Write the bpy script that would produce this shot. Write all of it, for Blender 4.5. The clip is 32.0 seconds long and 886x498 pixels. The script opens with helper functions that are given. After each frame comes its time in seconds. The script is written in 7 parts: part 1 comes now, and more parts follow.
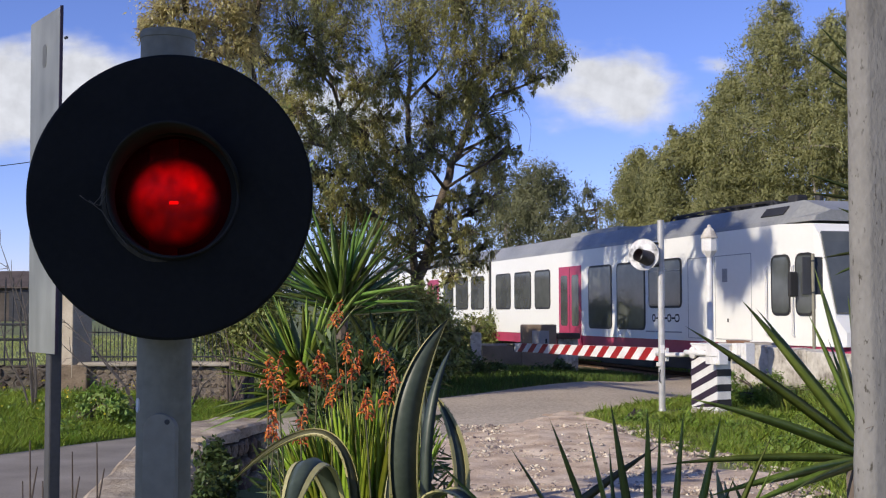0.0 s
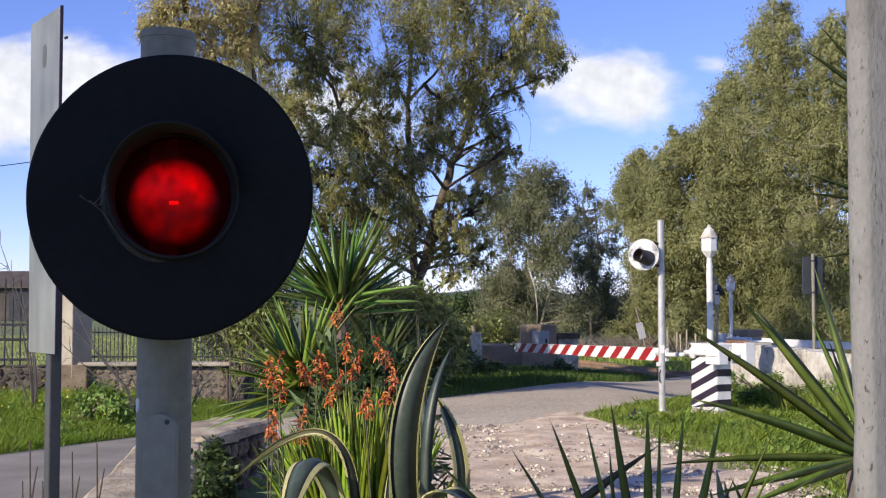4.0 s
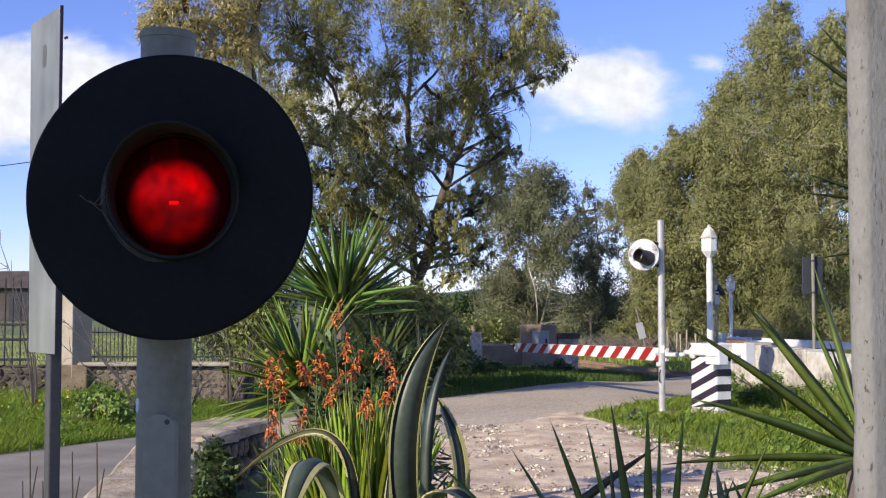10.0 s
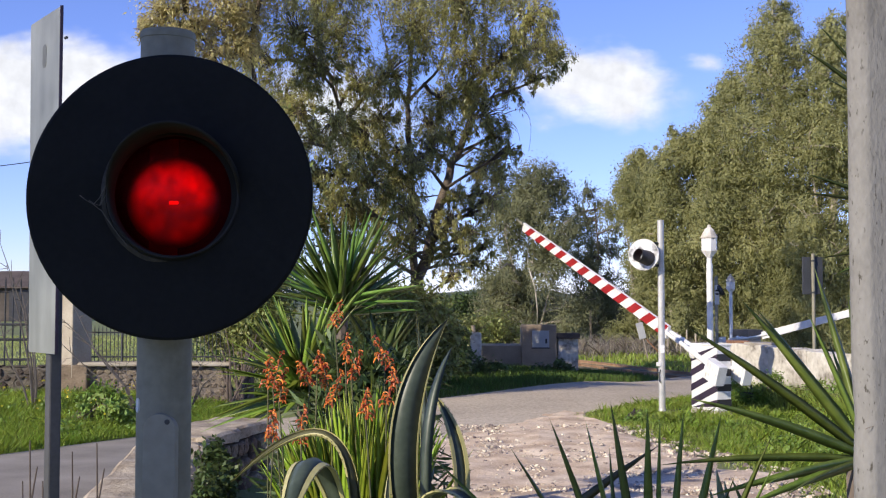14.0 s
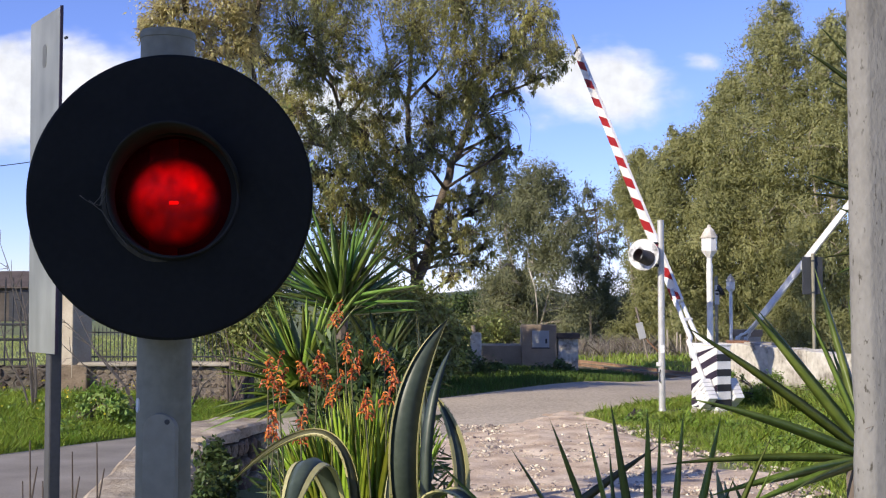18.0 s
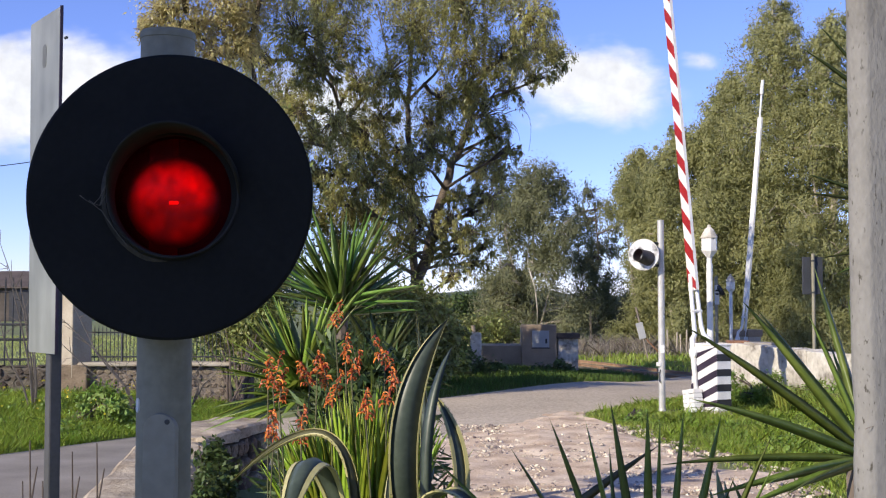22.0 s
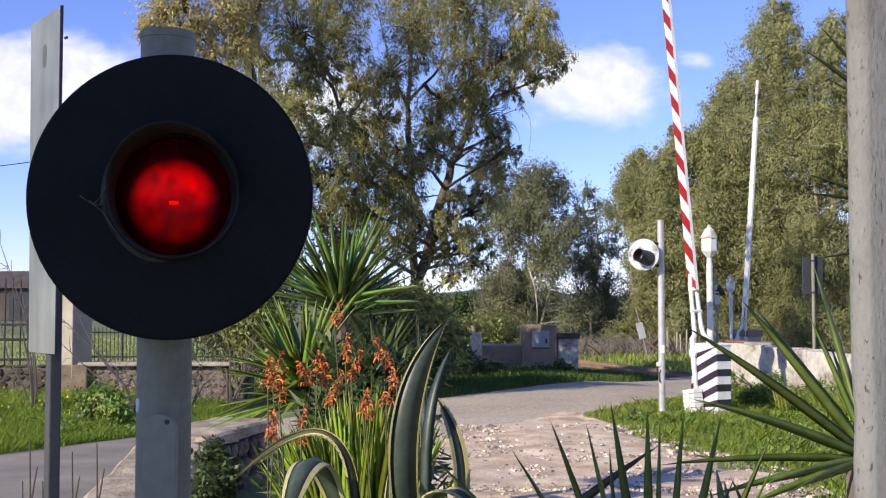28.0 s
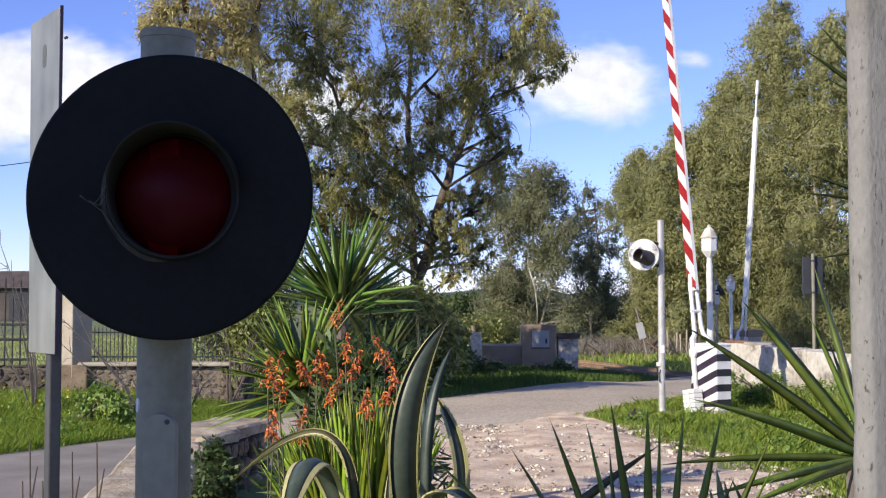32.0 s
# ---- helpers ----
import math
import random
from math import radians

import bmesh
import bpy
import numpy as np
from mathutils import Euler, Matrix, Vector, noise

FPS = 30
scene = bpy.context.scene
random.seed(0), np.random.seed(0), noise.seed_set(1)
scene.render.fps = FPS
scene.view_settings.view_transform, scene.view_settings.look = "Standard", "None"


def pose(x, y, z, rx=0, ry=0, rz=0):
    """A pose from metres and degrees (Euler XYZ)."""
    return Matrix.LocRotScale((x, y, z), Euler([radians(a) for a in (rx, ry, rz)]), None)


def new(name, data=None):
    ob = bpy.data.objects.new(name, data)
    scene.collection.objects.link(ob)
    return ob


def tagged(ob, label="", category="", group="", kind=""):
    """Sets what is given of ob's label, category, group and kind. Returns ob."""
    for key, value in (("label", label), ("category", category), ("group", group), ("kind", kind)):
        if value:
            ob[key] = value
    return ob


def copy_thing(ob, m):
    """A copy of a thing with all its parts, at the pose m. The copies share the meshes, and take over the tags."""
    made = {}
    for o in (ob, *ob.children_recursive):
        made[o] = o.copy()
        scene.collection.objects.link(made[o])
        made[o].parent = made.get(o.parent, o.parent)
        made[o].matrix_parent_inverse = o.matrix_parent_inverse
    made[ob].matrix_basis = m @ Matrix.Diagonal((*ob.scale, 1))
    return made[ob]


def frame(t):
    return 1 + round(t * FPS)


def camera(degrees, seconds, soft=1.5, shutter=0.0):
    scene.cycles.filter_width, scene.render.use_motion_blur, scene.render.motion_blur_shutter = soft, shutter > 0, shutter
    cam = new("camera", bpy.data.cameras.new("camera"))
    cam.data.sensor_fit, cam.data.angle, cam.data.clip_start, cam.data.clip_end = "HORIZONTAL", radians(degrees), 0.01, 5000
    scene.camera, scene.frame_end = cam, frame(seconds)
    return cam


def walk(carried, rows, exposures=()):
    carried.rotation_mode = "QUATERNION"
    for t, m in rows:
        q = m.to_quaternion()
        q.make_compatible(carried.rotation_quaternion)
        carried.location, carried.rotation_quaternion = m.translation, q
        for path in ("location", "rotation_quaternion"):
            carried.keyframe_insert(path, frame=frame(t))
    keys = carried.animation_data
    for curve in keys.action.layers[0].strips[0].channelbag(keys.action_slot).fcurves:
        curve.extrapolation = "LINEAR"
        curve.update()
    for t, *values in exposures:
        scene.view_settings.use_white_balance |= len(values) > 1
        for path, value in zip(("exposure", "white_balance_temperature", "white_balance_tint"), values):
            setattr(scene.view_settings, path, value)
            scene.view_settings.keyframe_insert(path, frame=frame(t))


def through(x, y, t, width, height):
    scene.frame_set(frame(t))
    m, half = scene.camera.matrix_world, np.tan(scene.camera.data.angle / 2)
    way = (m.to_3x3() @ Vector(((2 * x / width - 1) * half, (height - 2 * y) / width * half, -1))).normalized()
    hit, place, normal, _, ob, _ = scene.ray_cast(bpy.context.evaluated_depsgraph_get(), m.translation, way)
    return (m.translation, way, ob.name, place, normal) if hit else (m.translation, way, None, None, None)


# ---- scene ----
# A still camera beside a road signal; a level crossing of a single-track line, seen across a dirt verge.
EYE_HEIGHT = 1.576
cam = camera(42.04, 32.0, soft=1.2)
EYE = pose(0, 0, EYE_HEIGHT, 92.778, 0, 0)
walk(cam, [(0.0, EYE), (32.0, EYE)], exposures=[(0.0, -0.06, 6420, 11), (1.0, -0.09, 6420, 11), (2.0, -0.01, 6420, 11), (3.0, 0.22, 6450, 11), (6.0, 0.31, 6520, 10), (16.0, 0.33, 6520, 10), (24.0, 0.37, 6520, 10), (32.0, 0.38, 6520, 10)])

# ---- light ----
SUN_TO = Vector((-1.45, -1.33, 1.0)).normalized()
world = bpy.data.worlds.new("sky")
scene.world = world
world.use_nodes = True
wn = world.node_tree.nodes
sky = wn.new("ShaderNodeTexSky")
sky.sky_type = 'NISHITA'
sky.sun_disc = False
sky.sun_elevation = math.asin(SUN_TO.z)
sky.sun_rotation = math.atan2(SUN_TO.x, SUN_TO.y)
sky.air_density, sky.dust_density, sky.ozone_density = 1.0, 0.0, 2.5
sky.altitude = 1400
tint = wn.new("ShaderNodeMix")
tint.data_type, tint.blend_type = 'RGBA', 'MULTIPLY'
tint.inputs[0].default_value = 1.0
tint.inputs[7].default_value = (0.94, 0.925, 1.42, 1)
world.node_tree.links.new(sky.outputs[0], tint.inputs[6])
world.node_tree.links.new(tint.outputs[2], wn["Background"].inputs[0])
wn["Background"].inputs[1].default_value = 0.116
sun = new("sun", bpy.data.lights.new("sun", "SUN"))
sun.data.energy, sun.data.angle, sun.data.color = 4.6, radians(0.53), (1.0, 0.90, 0.74)
sun.rotation_euler = SUN_TO.to_track_quat("Z", "Y").to_euler()


# ---- materials ----
def mat(name, a, b, rough=0.7, metal=0.0, grain=60.0, stain=3.0, bump=0.15, island=0.0, obj=0.0, through=0.0, c=None, dist=0.004, spec=0.5, tall=1.0):
    """Two-scale surface: colour a with patches of b (large stains and fine grain), optional shift by piece."""
    m = bpy.data.materials.new(name)
    m.use_nodes = True
    n, l = m.node_tree.nodes, m.node_tree.links
    p = n["Principled BSDF"]
    co = n.new("ShaderNodeTexCoord")
    big, fine = n.new("ShaderNodeTexNoise"), n.new("ShaderNodeTexNoise")
    big.inputs["Scale"].default_value, big.inputs["Detail"].default_value = stain, 6
    fine.inputs["Scale"].default_value, fine.inputs["Detail"].default_value = grain, 4
    l.new(co.outputs["Object"], big.inputs["Vector"])
    if tall != 1.0:
        mp = n.new("ShaderNodeMapping")
        mp.inputs["Scale"].default_value = (1, 1, 1 / tall)
        l.new(co.outputs["Object"], mp.inputs["Vector"])
        l.new(mp.outputs[0], fine.inputs["Vector"])
    else:
        l.new(co.outputs["Object"], fine.inputs["Vector"])
    add = n.new("ShaderNodeMath")
    add.operation = 'MULTIPLY_ADD'
    l.new(fine.outputs["Fac"], add.inputs[0])
    add.inputs[1].default_value = 0.5
    l.new(big.outputs["Fac"], add.inputs[2])
    ramp = n.new("ShaderNodeValToRGB")
    ramp.color_ramp.elements[0].position, ramp.color_ramp.elements[1].position = 0.52, 0.98
    ramp.color_ramp.elements[0].color, ramp.color_ramp.elements[1].color = (*a, 1), (*b, 1)
    if c:
        e = ramp.color_ramp.elements.new(0.75)
        e.color = (*c, 1)
    l.new(add.outputs[0], ramp.inputs[0])
    col = ramp.outputs[0]
    if island or obj:
        hsv = n.new("ShaderNodeHueSaturation")
        src = n.new("ShaderNodeNewGeometry").outputs["Random Per Island"] if island else n.new("ShaderNodeObjectInfo").outputs["Random"]
        amount = island or obj
        mr = n.new("ShaderNodeMapRange")
        mr.inputs["To Min"].default_value, mr.inputs["To Max"].default_value = 1 - amount, 1 + amount
        l.new(src, mr.inputs["Value"])
        l.new(mr.outputs[0], hsv.inputs["Value"])
        mh = n.new("ShaderNodeMapRange")
        mh.inputs["To Min"].default_value, mh.inputs["To Max"].default_value = 0.5 - amount * 0.05, 0.5 + amount * 0.05
        l.new(src, mh.inputs["Value"])
        l.new(mh.outputs[0], hsv.inputs["Hue"])
        l.new(col, hsv.inputs["Color"])
        col = hsv.outputs[0]
    l.new(col, p.inputs["Base Color"])
    p.inputs["Roughness"].default_value, p.inputs["Metallic"].default_value = rough, metal
    p.inputs["Specular IOR Level"].default_value = spec
    if bump:
        bp = n.new("ShaderNodeBump")
        bp.inputs["Strength"].default_value, bp.inputs["Distance"].default_value = bump, dist
        l.new(add.outputs[0], bp.inputs["Height"])
        l.new(bp.outputs[0], p.inputs["Normal"])
    if through:
        tr, mix = n.new("ShaderNodeBsdfTranslucent"), n.new("ShaderNodeMixShader")
        l.new(col, tr.inputs["Color"])
        mix.inputs[0].default_value = through
        l.new(p.outputs[0], mix.inputs[1])
        l.new(tr.outputs[0], mix.inputs[2])
        l.new(mix.outputs[0], n["Material Output"].inputs["Surface"])
    return m


def glow(name, colour, strength, base=(0.05, 0.01, 0.01)):
    m = mat(name, base, base, 0.3, bump=0)
    p = m.node_tree.nodes["Principled BSDF"]
    p.inputs["Emission Color"].default_value, p.inputs["Emission Strength"].default_value = (*colour, 1), strength
    return m


def lamp_pattern():
    """The lit reflector: brightest above its middle, darker rings and blotches towards the rim."""
    m = glow("lamp_glow", (1.0, 0.004, 0.002), 0.52)
    n, l = m.node_tree.nodes, m.node_tree.links
    p = n["Principled BSDF"]
    co = n.new("ShaderNodeTexCoord")
    sep = n.new("ShaderNodeSeparateXYZ")
    l.new(co.outputs["Object"], sep.inputs[0])
    ln = n.new("ShaderNodeVectorMath")
    ln.operation = 'LENGTH'
    l.new(co.outputs["Object"], ln.inputs[0])
    fall = n.new("ShaderNodeMapRange")
    fall.interpolation_type = 'SMOOTHSTEP'
    fall.inputs["From Min"].default_value, fall.inputs["From Max"].default_value = 0.048, 0.075
    fall.inputs["To Min"].default_value, fall.inputs["To Max"].default_value = 1.0, 0.0
    l.new(ln.outputs["Value"], fall.inputs["Value"])
    high = n.new("ShaderNodeMapRange")
    high.inputs["From Min"].default_value, high.inputs["From Max"].default_value = -0.018, 0.03
    high.inputs["To Min"].default_value, high.inputs["To Max"].default_value = 0.24, 1.15
    l.new(sep.outputs["Y"], high.inputs["Value"])
    tex = n.new("ShaderNodeTexNoise")
    tex.inputs["Scale"].default_value = 34
    l.new(co.outputs["Object"], tex.inputs["Vector"])
    blot = n.new("ShaderNodeMapRange")
    blot.inputs["From Min"].default_value, blot.inputs["From Max"].default_value = 0.35, 0.65
    blot.inputs["To Min"].default_value, blot.inputs["To Max"].default_value = 0.55, 1.2
    l.new(tex.outputs["Fac"], blot.inputs["Value"])
    a, b = n.new("ShaderNodeMath"), n.new("ShaderNodeMath")
    a.operation = b.operation = 'MULTIPLY'
    l.new(fall.outputs[0], a.inputs[0])
    l.new(high.outputs[0], a.inputs[1])
    l.new(a.outputs[0], b.inputs[0])
    l.new(blot.outputs[0], b.inputs[1])
    l.new(b.outputs[0], p.inputs["Emission Strength"])
    return m


def pitted(m):
    """Small upright pits in a rough plaster, the shade inside them put into the colour."""
    n, l = m.node_tree.nodes, m.node_tree.links
    p = n["Principled BSDF"]
    co, mp, tex, cut, mix = n.new("ShaderNodeTexCoord"), n.new("ShaderNodeMapping"), n.new("ShaderNodeTexNoise"), n.new("ShaderNodeMapRange"), n.new("ShaderNodeMix")
    mp.inputs["Scale"].default_value = (1, 1, 0.38)
    l.new(co.outputs["Object"], mp.inputs["Vector"])
    l.new(mp.outputs[0], tex.inputs["Vector"])
    tex.inputs["Scale"].default_value, tex.inputs["Detail"].default_value = 230, 3
    cut.inputs["From Min"].default_value, cut.inputs["From Max"].default_value = 0.63, 0.72
    l.new(tex.outputs["Fac"], cut.inputs["Value"])
    mix.data_type = 'RGBA'
    mix.inputs[7].default_value = (0.085, 0.078, 0.066, 1)
    old = p.inputs["Base Color"].links[0].from_socket
    l.new(cut.outputs[0], mix.inputs[0])
    l.new(old, mix.inputs[6])
    l.new(mix.outputs[2], p.inputs["Base Color"])
    return m


M = {}
M["asphalt"] = mat("asphalt", (0.33, 0.275, 0.21), (0.60, 0.51, 0.39), 0.95, grain=0.5, stain=22, bump=0.7, spec=0.1)
M["dark_asphalt"] = mat("dark_asphalt", (0.20, 0.18, 0.155), (0.32, 0.29, 0.25), 0.95, grain=60, stain=1.5, bump=0.5, spec=0.12)
M["post_steel"] = mat("post_steel", (0.05, 0.05, 0.052), (0.09, 0.09, 0.092), 0.6, 0.1, grain=50, stain=3, bump=0.1, spec=0.3)
M["board_grey"] = mat("board_grey", (0.022, 0.025, 0.03), (0.045, 0.048, 0.055), 0.6, 0.1, grain=50, stain=3, bump=0.05)
M["worn_white"] = mat("worn_white", (0.06, 0.055, 0.05), (0.86, 0.86, 0.84), 0.35, grain=7, stain=8, bump=0.05, c=(0.58, 0.57, 0.56))
M["aloe"] = mat("aloe", (0.14, 0.19, 0.11), (0.26, 0.32, 0.20), 0.5, grain=40, stain=6, bump=0.05)
M["dark_leaf"] = mat("dark_leaf", (0.05, 0.045, 0.018), (0.10, 0.09, 0.035), 0.55, grain=40, stain=5, bump=0.05)
M["lime_leaf"] = mat("lime_leaf", (0.13, 0.215, 0.028), (0.29, 0.36, 0.06), 0.32, grain=30, stain=3, bump=0.05, obj=0.5, through=0.3, spec=0.5)
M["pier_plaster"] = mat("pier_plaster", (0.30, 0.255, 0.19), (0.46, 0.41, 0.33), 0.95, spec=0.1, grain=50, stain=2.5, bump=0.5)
M["scrub_leaf"] = mat("scrub_leaf", (0.15, 0.185, 0.05), (0.36, 0.36, 0.12), 0.45, island=0.4, bump=0, through=0.38, stain=0.9)
M["roof_tile"] = mat("roof_tile", (0.055, 0.042, 0.038), (0.11, 0.085, 0.072), 0.9, grain=12, stain=1.5, bump=0.3)
M["bright_bark"] = mat("bright_bark", (0.42, 0.37, 0.30), (0.62, 0.56, 0.47), 0.85, grain=30, stain=3, bump=0.4)
# Darker than the other grass: tree shade over the verge is put into it.
M["shaded_verge_grass"] = mat("shaded_verge_grass", (0.055, 0.115, 0.014), (0.13, 0.19, 0.034), 0.6, island=0.35, bump=0, through=0.3, stain=0.9)
M["olive_leaf"] = mat("olive_leaf", (0.045, 0.045, 0.018), (0.10, 0.095, 0.04), 0.55, grain=40, stain=6, bump=0.1, spec=0.25)
M["meadow_grass"] = mat("meadow_grass", (0.27, 0.33, 0.07), (0.48, 0.50, 0.17), 0.6, island=0.35, bump=0, through=0.35, stain=0.6, grain=8)
M["barn_wall"] = mat("barn_wall", (0.05, 0.042, 0.034), (0.11, 0.09, 0.075), 0.95, grain=3, stain=0.6, bump=0.2)
M["bank_grass"] = mat("bank_grass", (0.15, 0.25, 0.018), (0.33, 0.41, 0.055), 0.6, island=0.3, bump=0, through=0.35, stain=1.1, grain=8)
# Dark rubble; the shade of plants around the parapet also lowers this colour.
M["parapet_stone"] = mat("parapet_stone", (0.105, 0.076, 0.05), (0.28, 0.215, 0.15), 0.95, spec=0.1, grain=34, stain=5, bump=0.9, obj=0.35, dist=0.012)
M["soil"] = mat("soil", (0.13, 0.13, 0.05), (0.16, 0.20, 0.05), 0.95, grain=30, stain=0.8, bump=0.5, dist=0.02)
M["dirt"] = mat("dirt", (0.40, 0.285, 0.195), (0.80, 0.655, 0.49), 0.95, grain=42, stain=2.6, bump=0.7, dist=0.02, spec=0.1, c=(0.60, 0.465, 0.335))
M["grass"] = mat("grass", (0.15, 0.25, 0.03), (0.42, 0.46, 0.10), 0.6, island=0.35, bump=0, through=0.35, stain=1.6, grain=9)
M["dry_grass"] = mat("dry_grass", (0.20, 0.17, 0.14), (0.36, 0.31, 0.26), 0.8, island=0.4, bump=0, through=0.2)
M["stone"] = mat("stone", (0.105, 0.082, 0.062), (0.27, 0.218, 0.168), 0.95, spec=0.1, grain=34, stain=6, bump=1.0, obj=0.3, dist=0.015)
# Old dark blocks at the wall's left end; their shade is in the tone too.
M["shaded_old_stone"] = mat("shaded_old_stone", (0.055, 0.046, 0.037), (0.16, 0.13, 0.10), 0.95, spec=0.1, grain=34, stain=6, bump=1.0, obj=0.4, dist=0.015)
M["sign_stain"] = mat("sign_stain", (0.075, 0.078, 0.075), (0.13, 0.135, 0.125), 0.6, grain=30, stain=9, bump=0.02)
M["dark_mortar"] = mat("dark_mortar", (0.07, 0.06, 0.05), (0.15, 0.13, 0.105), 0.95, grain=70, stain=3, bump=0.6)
M["mortar"] = mat("mortar", (0.14, 0.115, 0.09), (0.25, 0.205, 0.16), 0.95, grain=50, stain=3, bump=0.9, dist=0.012)
M["cap_stone"] = mat("cap_stone", (0.23, 0.18, 0.125), (0.56, 0.475, 0.36), 0.95, spec=0.08, grain=45, stain=5, bump=1.0, dist=0.02)
M["concrete"] = mat("concrete", (0.29, 0.255, 0.21), (0.47, 0.42, 0.355), 0.9, grain=60, stain=2, bump=0.5)
M["dark_concrete"] = mat("dark_concrete", (0.21, 0.155, 0.105), (0.35, 0.27, 0.195), 0.9, grain=50, stain=1.6, bump=0.6)
M["whitewash"] = mat("whitewash", (0.15, 0.125, 0.10), (0.68, 0.64, 0.57), 0.9, grain=14, stain=2.8, bump=0.6, c=(0.50, 0.46, 0.395))
M["plaster"] = pitted(mat("plaster", (0.185, 0.176, 0.163), (0.265, 0.255, 0.238), 0.95, spec=0.1, grain=190, stain=12, bump=1.0, dist=0.003, c=(0.232, 0.222, 0.206), tall=1.9))
M["white_paint"] = mat("white_paint", (0.62, 0.60, 0.57), (0.82, 0.81, 0.79), 0.5, grain=50, stain=4, bump=0.1)
M["black_paint"] = mat("black_paint", (0.012, 0.012, 0.016), (0.03, 0.03, 0.035), 0.5, grain=60, stain=5, bump=0.1)
M["disc_black"] = mat("disc_black", (0.0075, 0.0072, 0.0065), (0.0145, 0.014, 0.0125), 0.7, grain=90, stain=6, bump=0.08, spec=0.14)
M["red_paint"] = mat("red_paint", (0.24, 0.008, 0.012), (0.36, 0.02, 0.02), 0.5, grain=50, stain=4, bump=0.05)
M["violet_paint"] = mat("violet_paint", (0.02, 0.012, 0.026), (0.045, 0.028, 0.05), 0.55, grain=60, stain=5, bump=0.1)
M["steel"] = mat("steel", (0.20, 0.182, 0.13), (0.31, 0.288, 0.215), 0.65, 0.1, grain=60, stain=5, bump=0.2, spec=0.3)
M["bright_steel"] = mat("bright_steel", (0.42, 0.41, 0.39), (0.58, 0.57, 0.55), 0.5, 0.3, grain=50, stain=5, bump=0.08)
M["sign_back"] = mat("sign_back", (0.12, 0.125, 0.112), (0.32, 0.33, 0.30), 0.45, 0.2, grain=8, stain=2.2, bump=0.03, spec=0.4, tall=4.0)
M["dark_metal"] = mat("dark_metal", (0.02, 0.022, 0.025), (0.05, 0.052, 0.055), 0.6, 0.2, grain=70, stain=5, bump=0.1)
M["rust"] = mat("rust", (0.16, 0.075, 0.04), (0.30, 0.16, 0.09), 0.85, grain=40, stain=5, bump=0.3)
M["rail_steel"] = mat("rail_steel", (0.24, 0.14, 0.08), (0.42, 0.27, 0.17), 0.7, 0.2, grain=40, stain=5, bump=0.2)
M["sleeper"] = mat("sleeper", (0.09, 0.065, 0.045), (0.2, 0.15, 0.11), 0.9, grain=30, stain=4, bump=0.4, obj=0.2)
M["ballast"] = mat("ballast", (0.11, 0.10, 0.055), (0.24, 0.21, 0.125), 0.95, grain=30, stain=3, bump=0.9, island=0.25, dist=0.03)
M["rubble"] = mat("rubble", (0.20, 0.155, 0.115), (0.66, 0.56, 0.45), 0.95, grain=40, stain=5, bump=0.5, island=0.55)
M["wood"] = mat("wood", (0.16, 0.13, 0.10), (0.30, 0.25, 0.2), 0.85, grain=40, stain=5, bump=0.4)
M["bark"] = mat("bark", (0.07, 0.054, 0.04), (0.185, 0.145, 0.115), 0.9, grain=30, stain=3, bump=0.8, dist=0.015)
M["pale_bark"] = mat("pale_bark", (0.30, 0.25, 0.20), (0.46, 0.40, 0.33), 0.85, grain=30, stain=3, bump=0.5, dist=0.01)
M["euca_leaf"] = mat("euca_leaf", (0.17, 0.172, 0.056), (0.58, 0.53, 0.205), 0.35, island=0.4, grain=4, bump=0, through=0.45, stain=0.8, c=(0.31, 0.29, 0.10))
M["yellow_leaf"] = mat("yellow_leaf", (0.36, 0.325, 0.15), (0.62, 0.535, 0.27), 0.45, island=0.25, grain=4, bump=0, through=0.45, stain=0.7)
M["grey_leaf"] = mat("grey_leaf", (0.13, 0.145, 0.076), (0.30, 0.30, 0.165), 0.7, island=0.16, grain=4, bump=0, through=0.38, stain=0.6, spec=0.2)
M["far_leaf"] = mat("far_leaf", (0.225, 0.236, 0.10), (0.47, 0.46, 0.215), 0.7, island=0.1, grain=3, bump=0, through=0.48, stain=0.45, spec=0.2)
M["bush_leaf"] = mat("bush_leaf", (0.05, 0.085, 0.02), (0.12, 0.16, 0.045), 0.5, island=0.4, bump=0, through=0.3, stain=0.9)
M["weed_leaf"] = mat("weed_leaf", (0.13, 0.22, 0.03), (0.25, 0.34, 0.07), 0.55, island=0.35, bump=0, through=0.35, stain=1.2)
M["yucca_leaf"] = mat("yucca_leaf", (0.072, 0.15, 0.024), (0.20, 0.285, 0.06), 0.28, grain=30, stain=3, bump=0.05, obj=0.5, through=0.25, spec=0.5)
M["dark_yucca"] = mat("dark_yucca", (0.035, 0.05, 0.012), (0.085, 0.11, 0.028), 0.45, grain=40, stain=5, bump=0.05, obj=0.35, through=0.1, spec=0.3)
M["near_yucca"] = mat("near_yucca", (0.082, 0.125, 0.02), (0.185, 0.235, 0.05), 0.4, grain=40, stain=5, bump=0.05, obj=0.35, through=0.2, spec=0.35)
M["sword_leaf"] = mat("sword_leaf", (0.15, 0.245, 0.015), (0.35, 0.42, 0.048), 0.35, grain=40, stain=5, bump=0.05, obj=0.5, through=0.32, spec=0.4)
M["agave_green"] = mat("agave_green", (0.03, 0.043, 0.03), (0.074, 0.094, 0.07), 0.42, grain=60, stain=7, bump=0.1, spec=0.4)
M["agave_cream"] = mat("agave_cream", (0.30, 0.28, 0.11), (0.46, 0.42, 0.19), 0.5, grain=40, stain=6, bump=0.05)
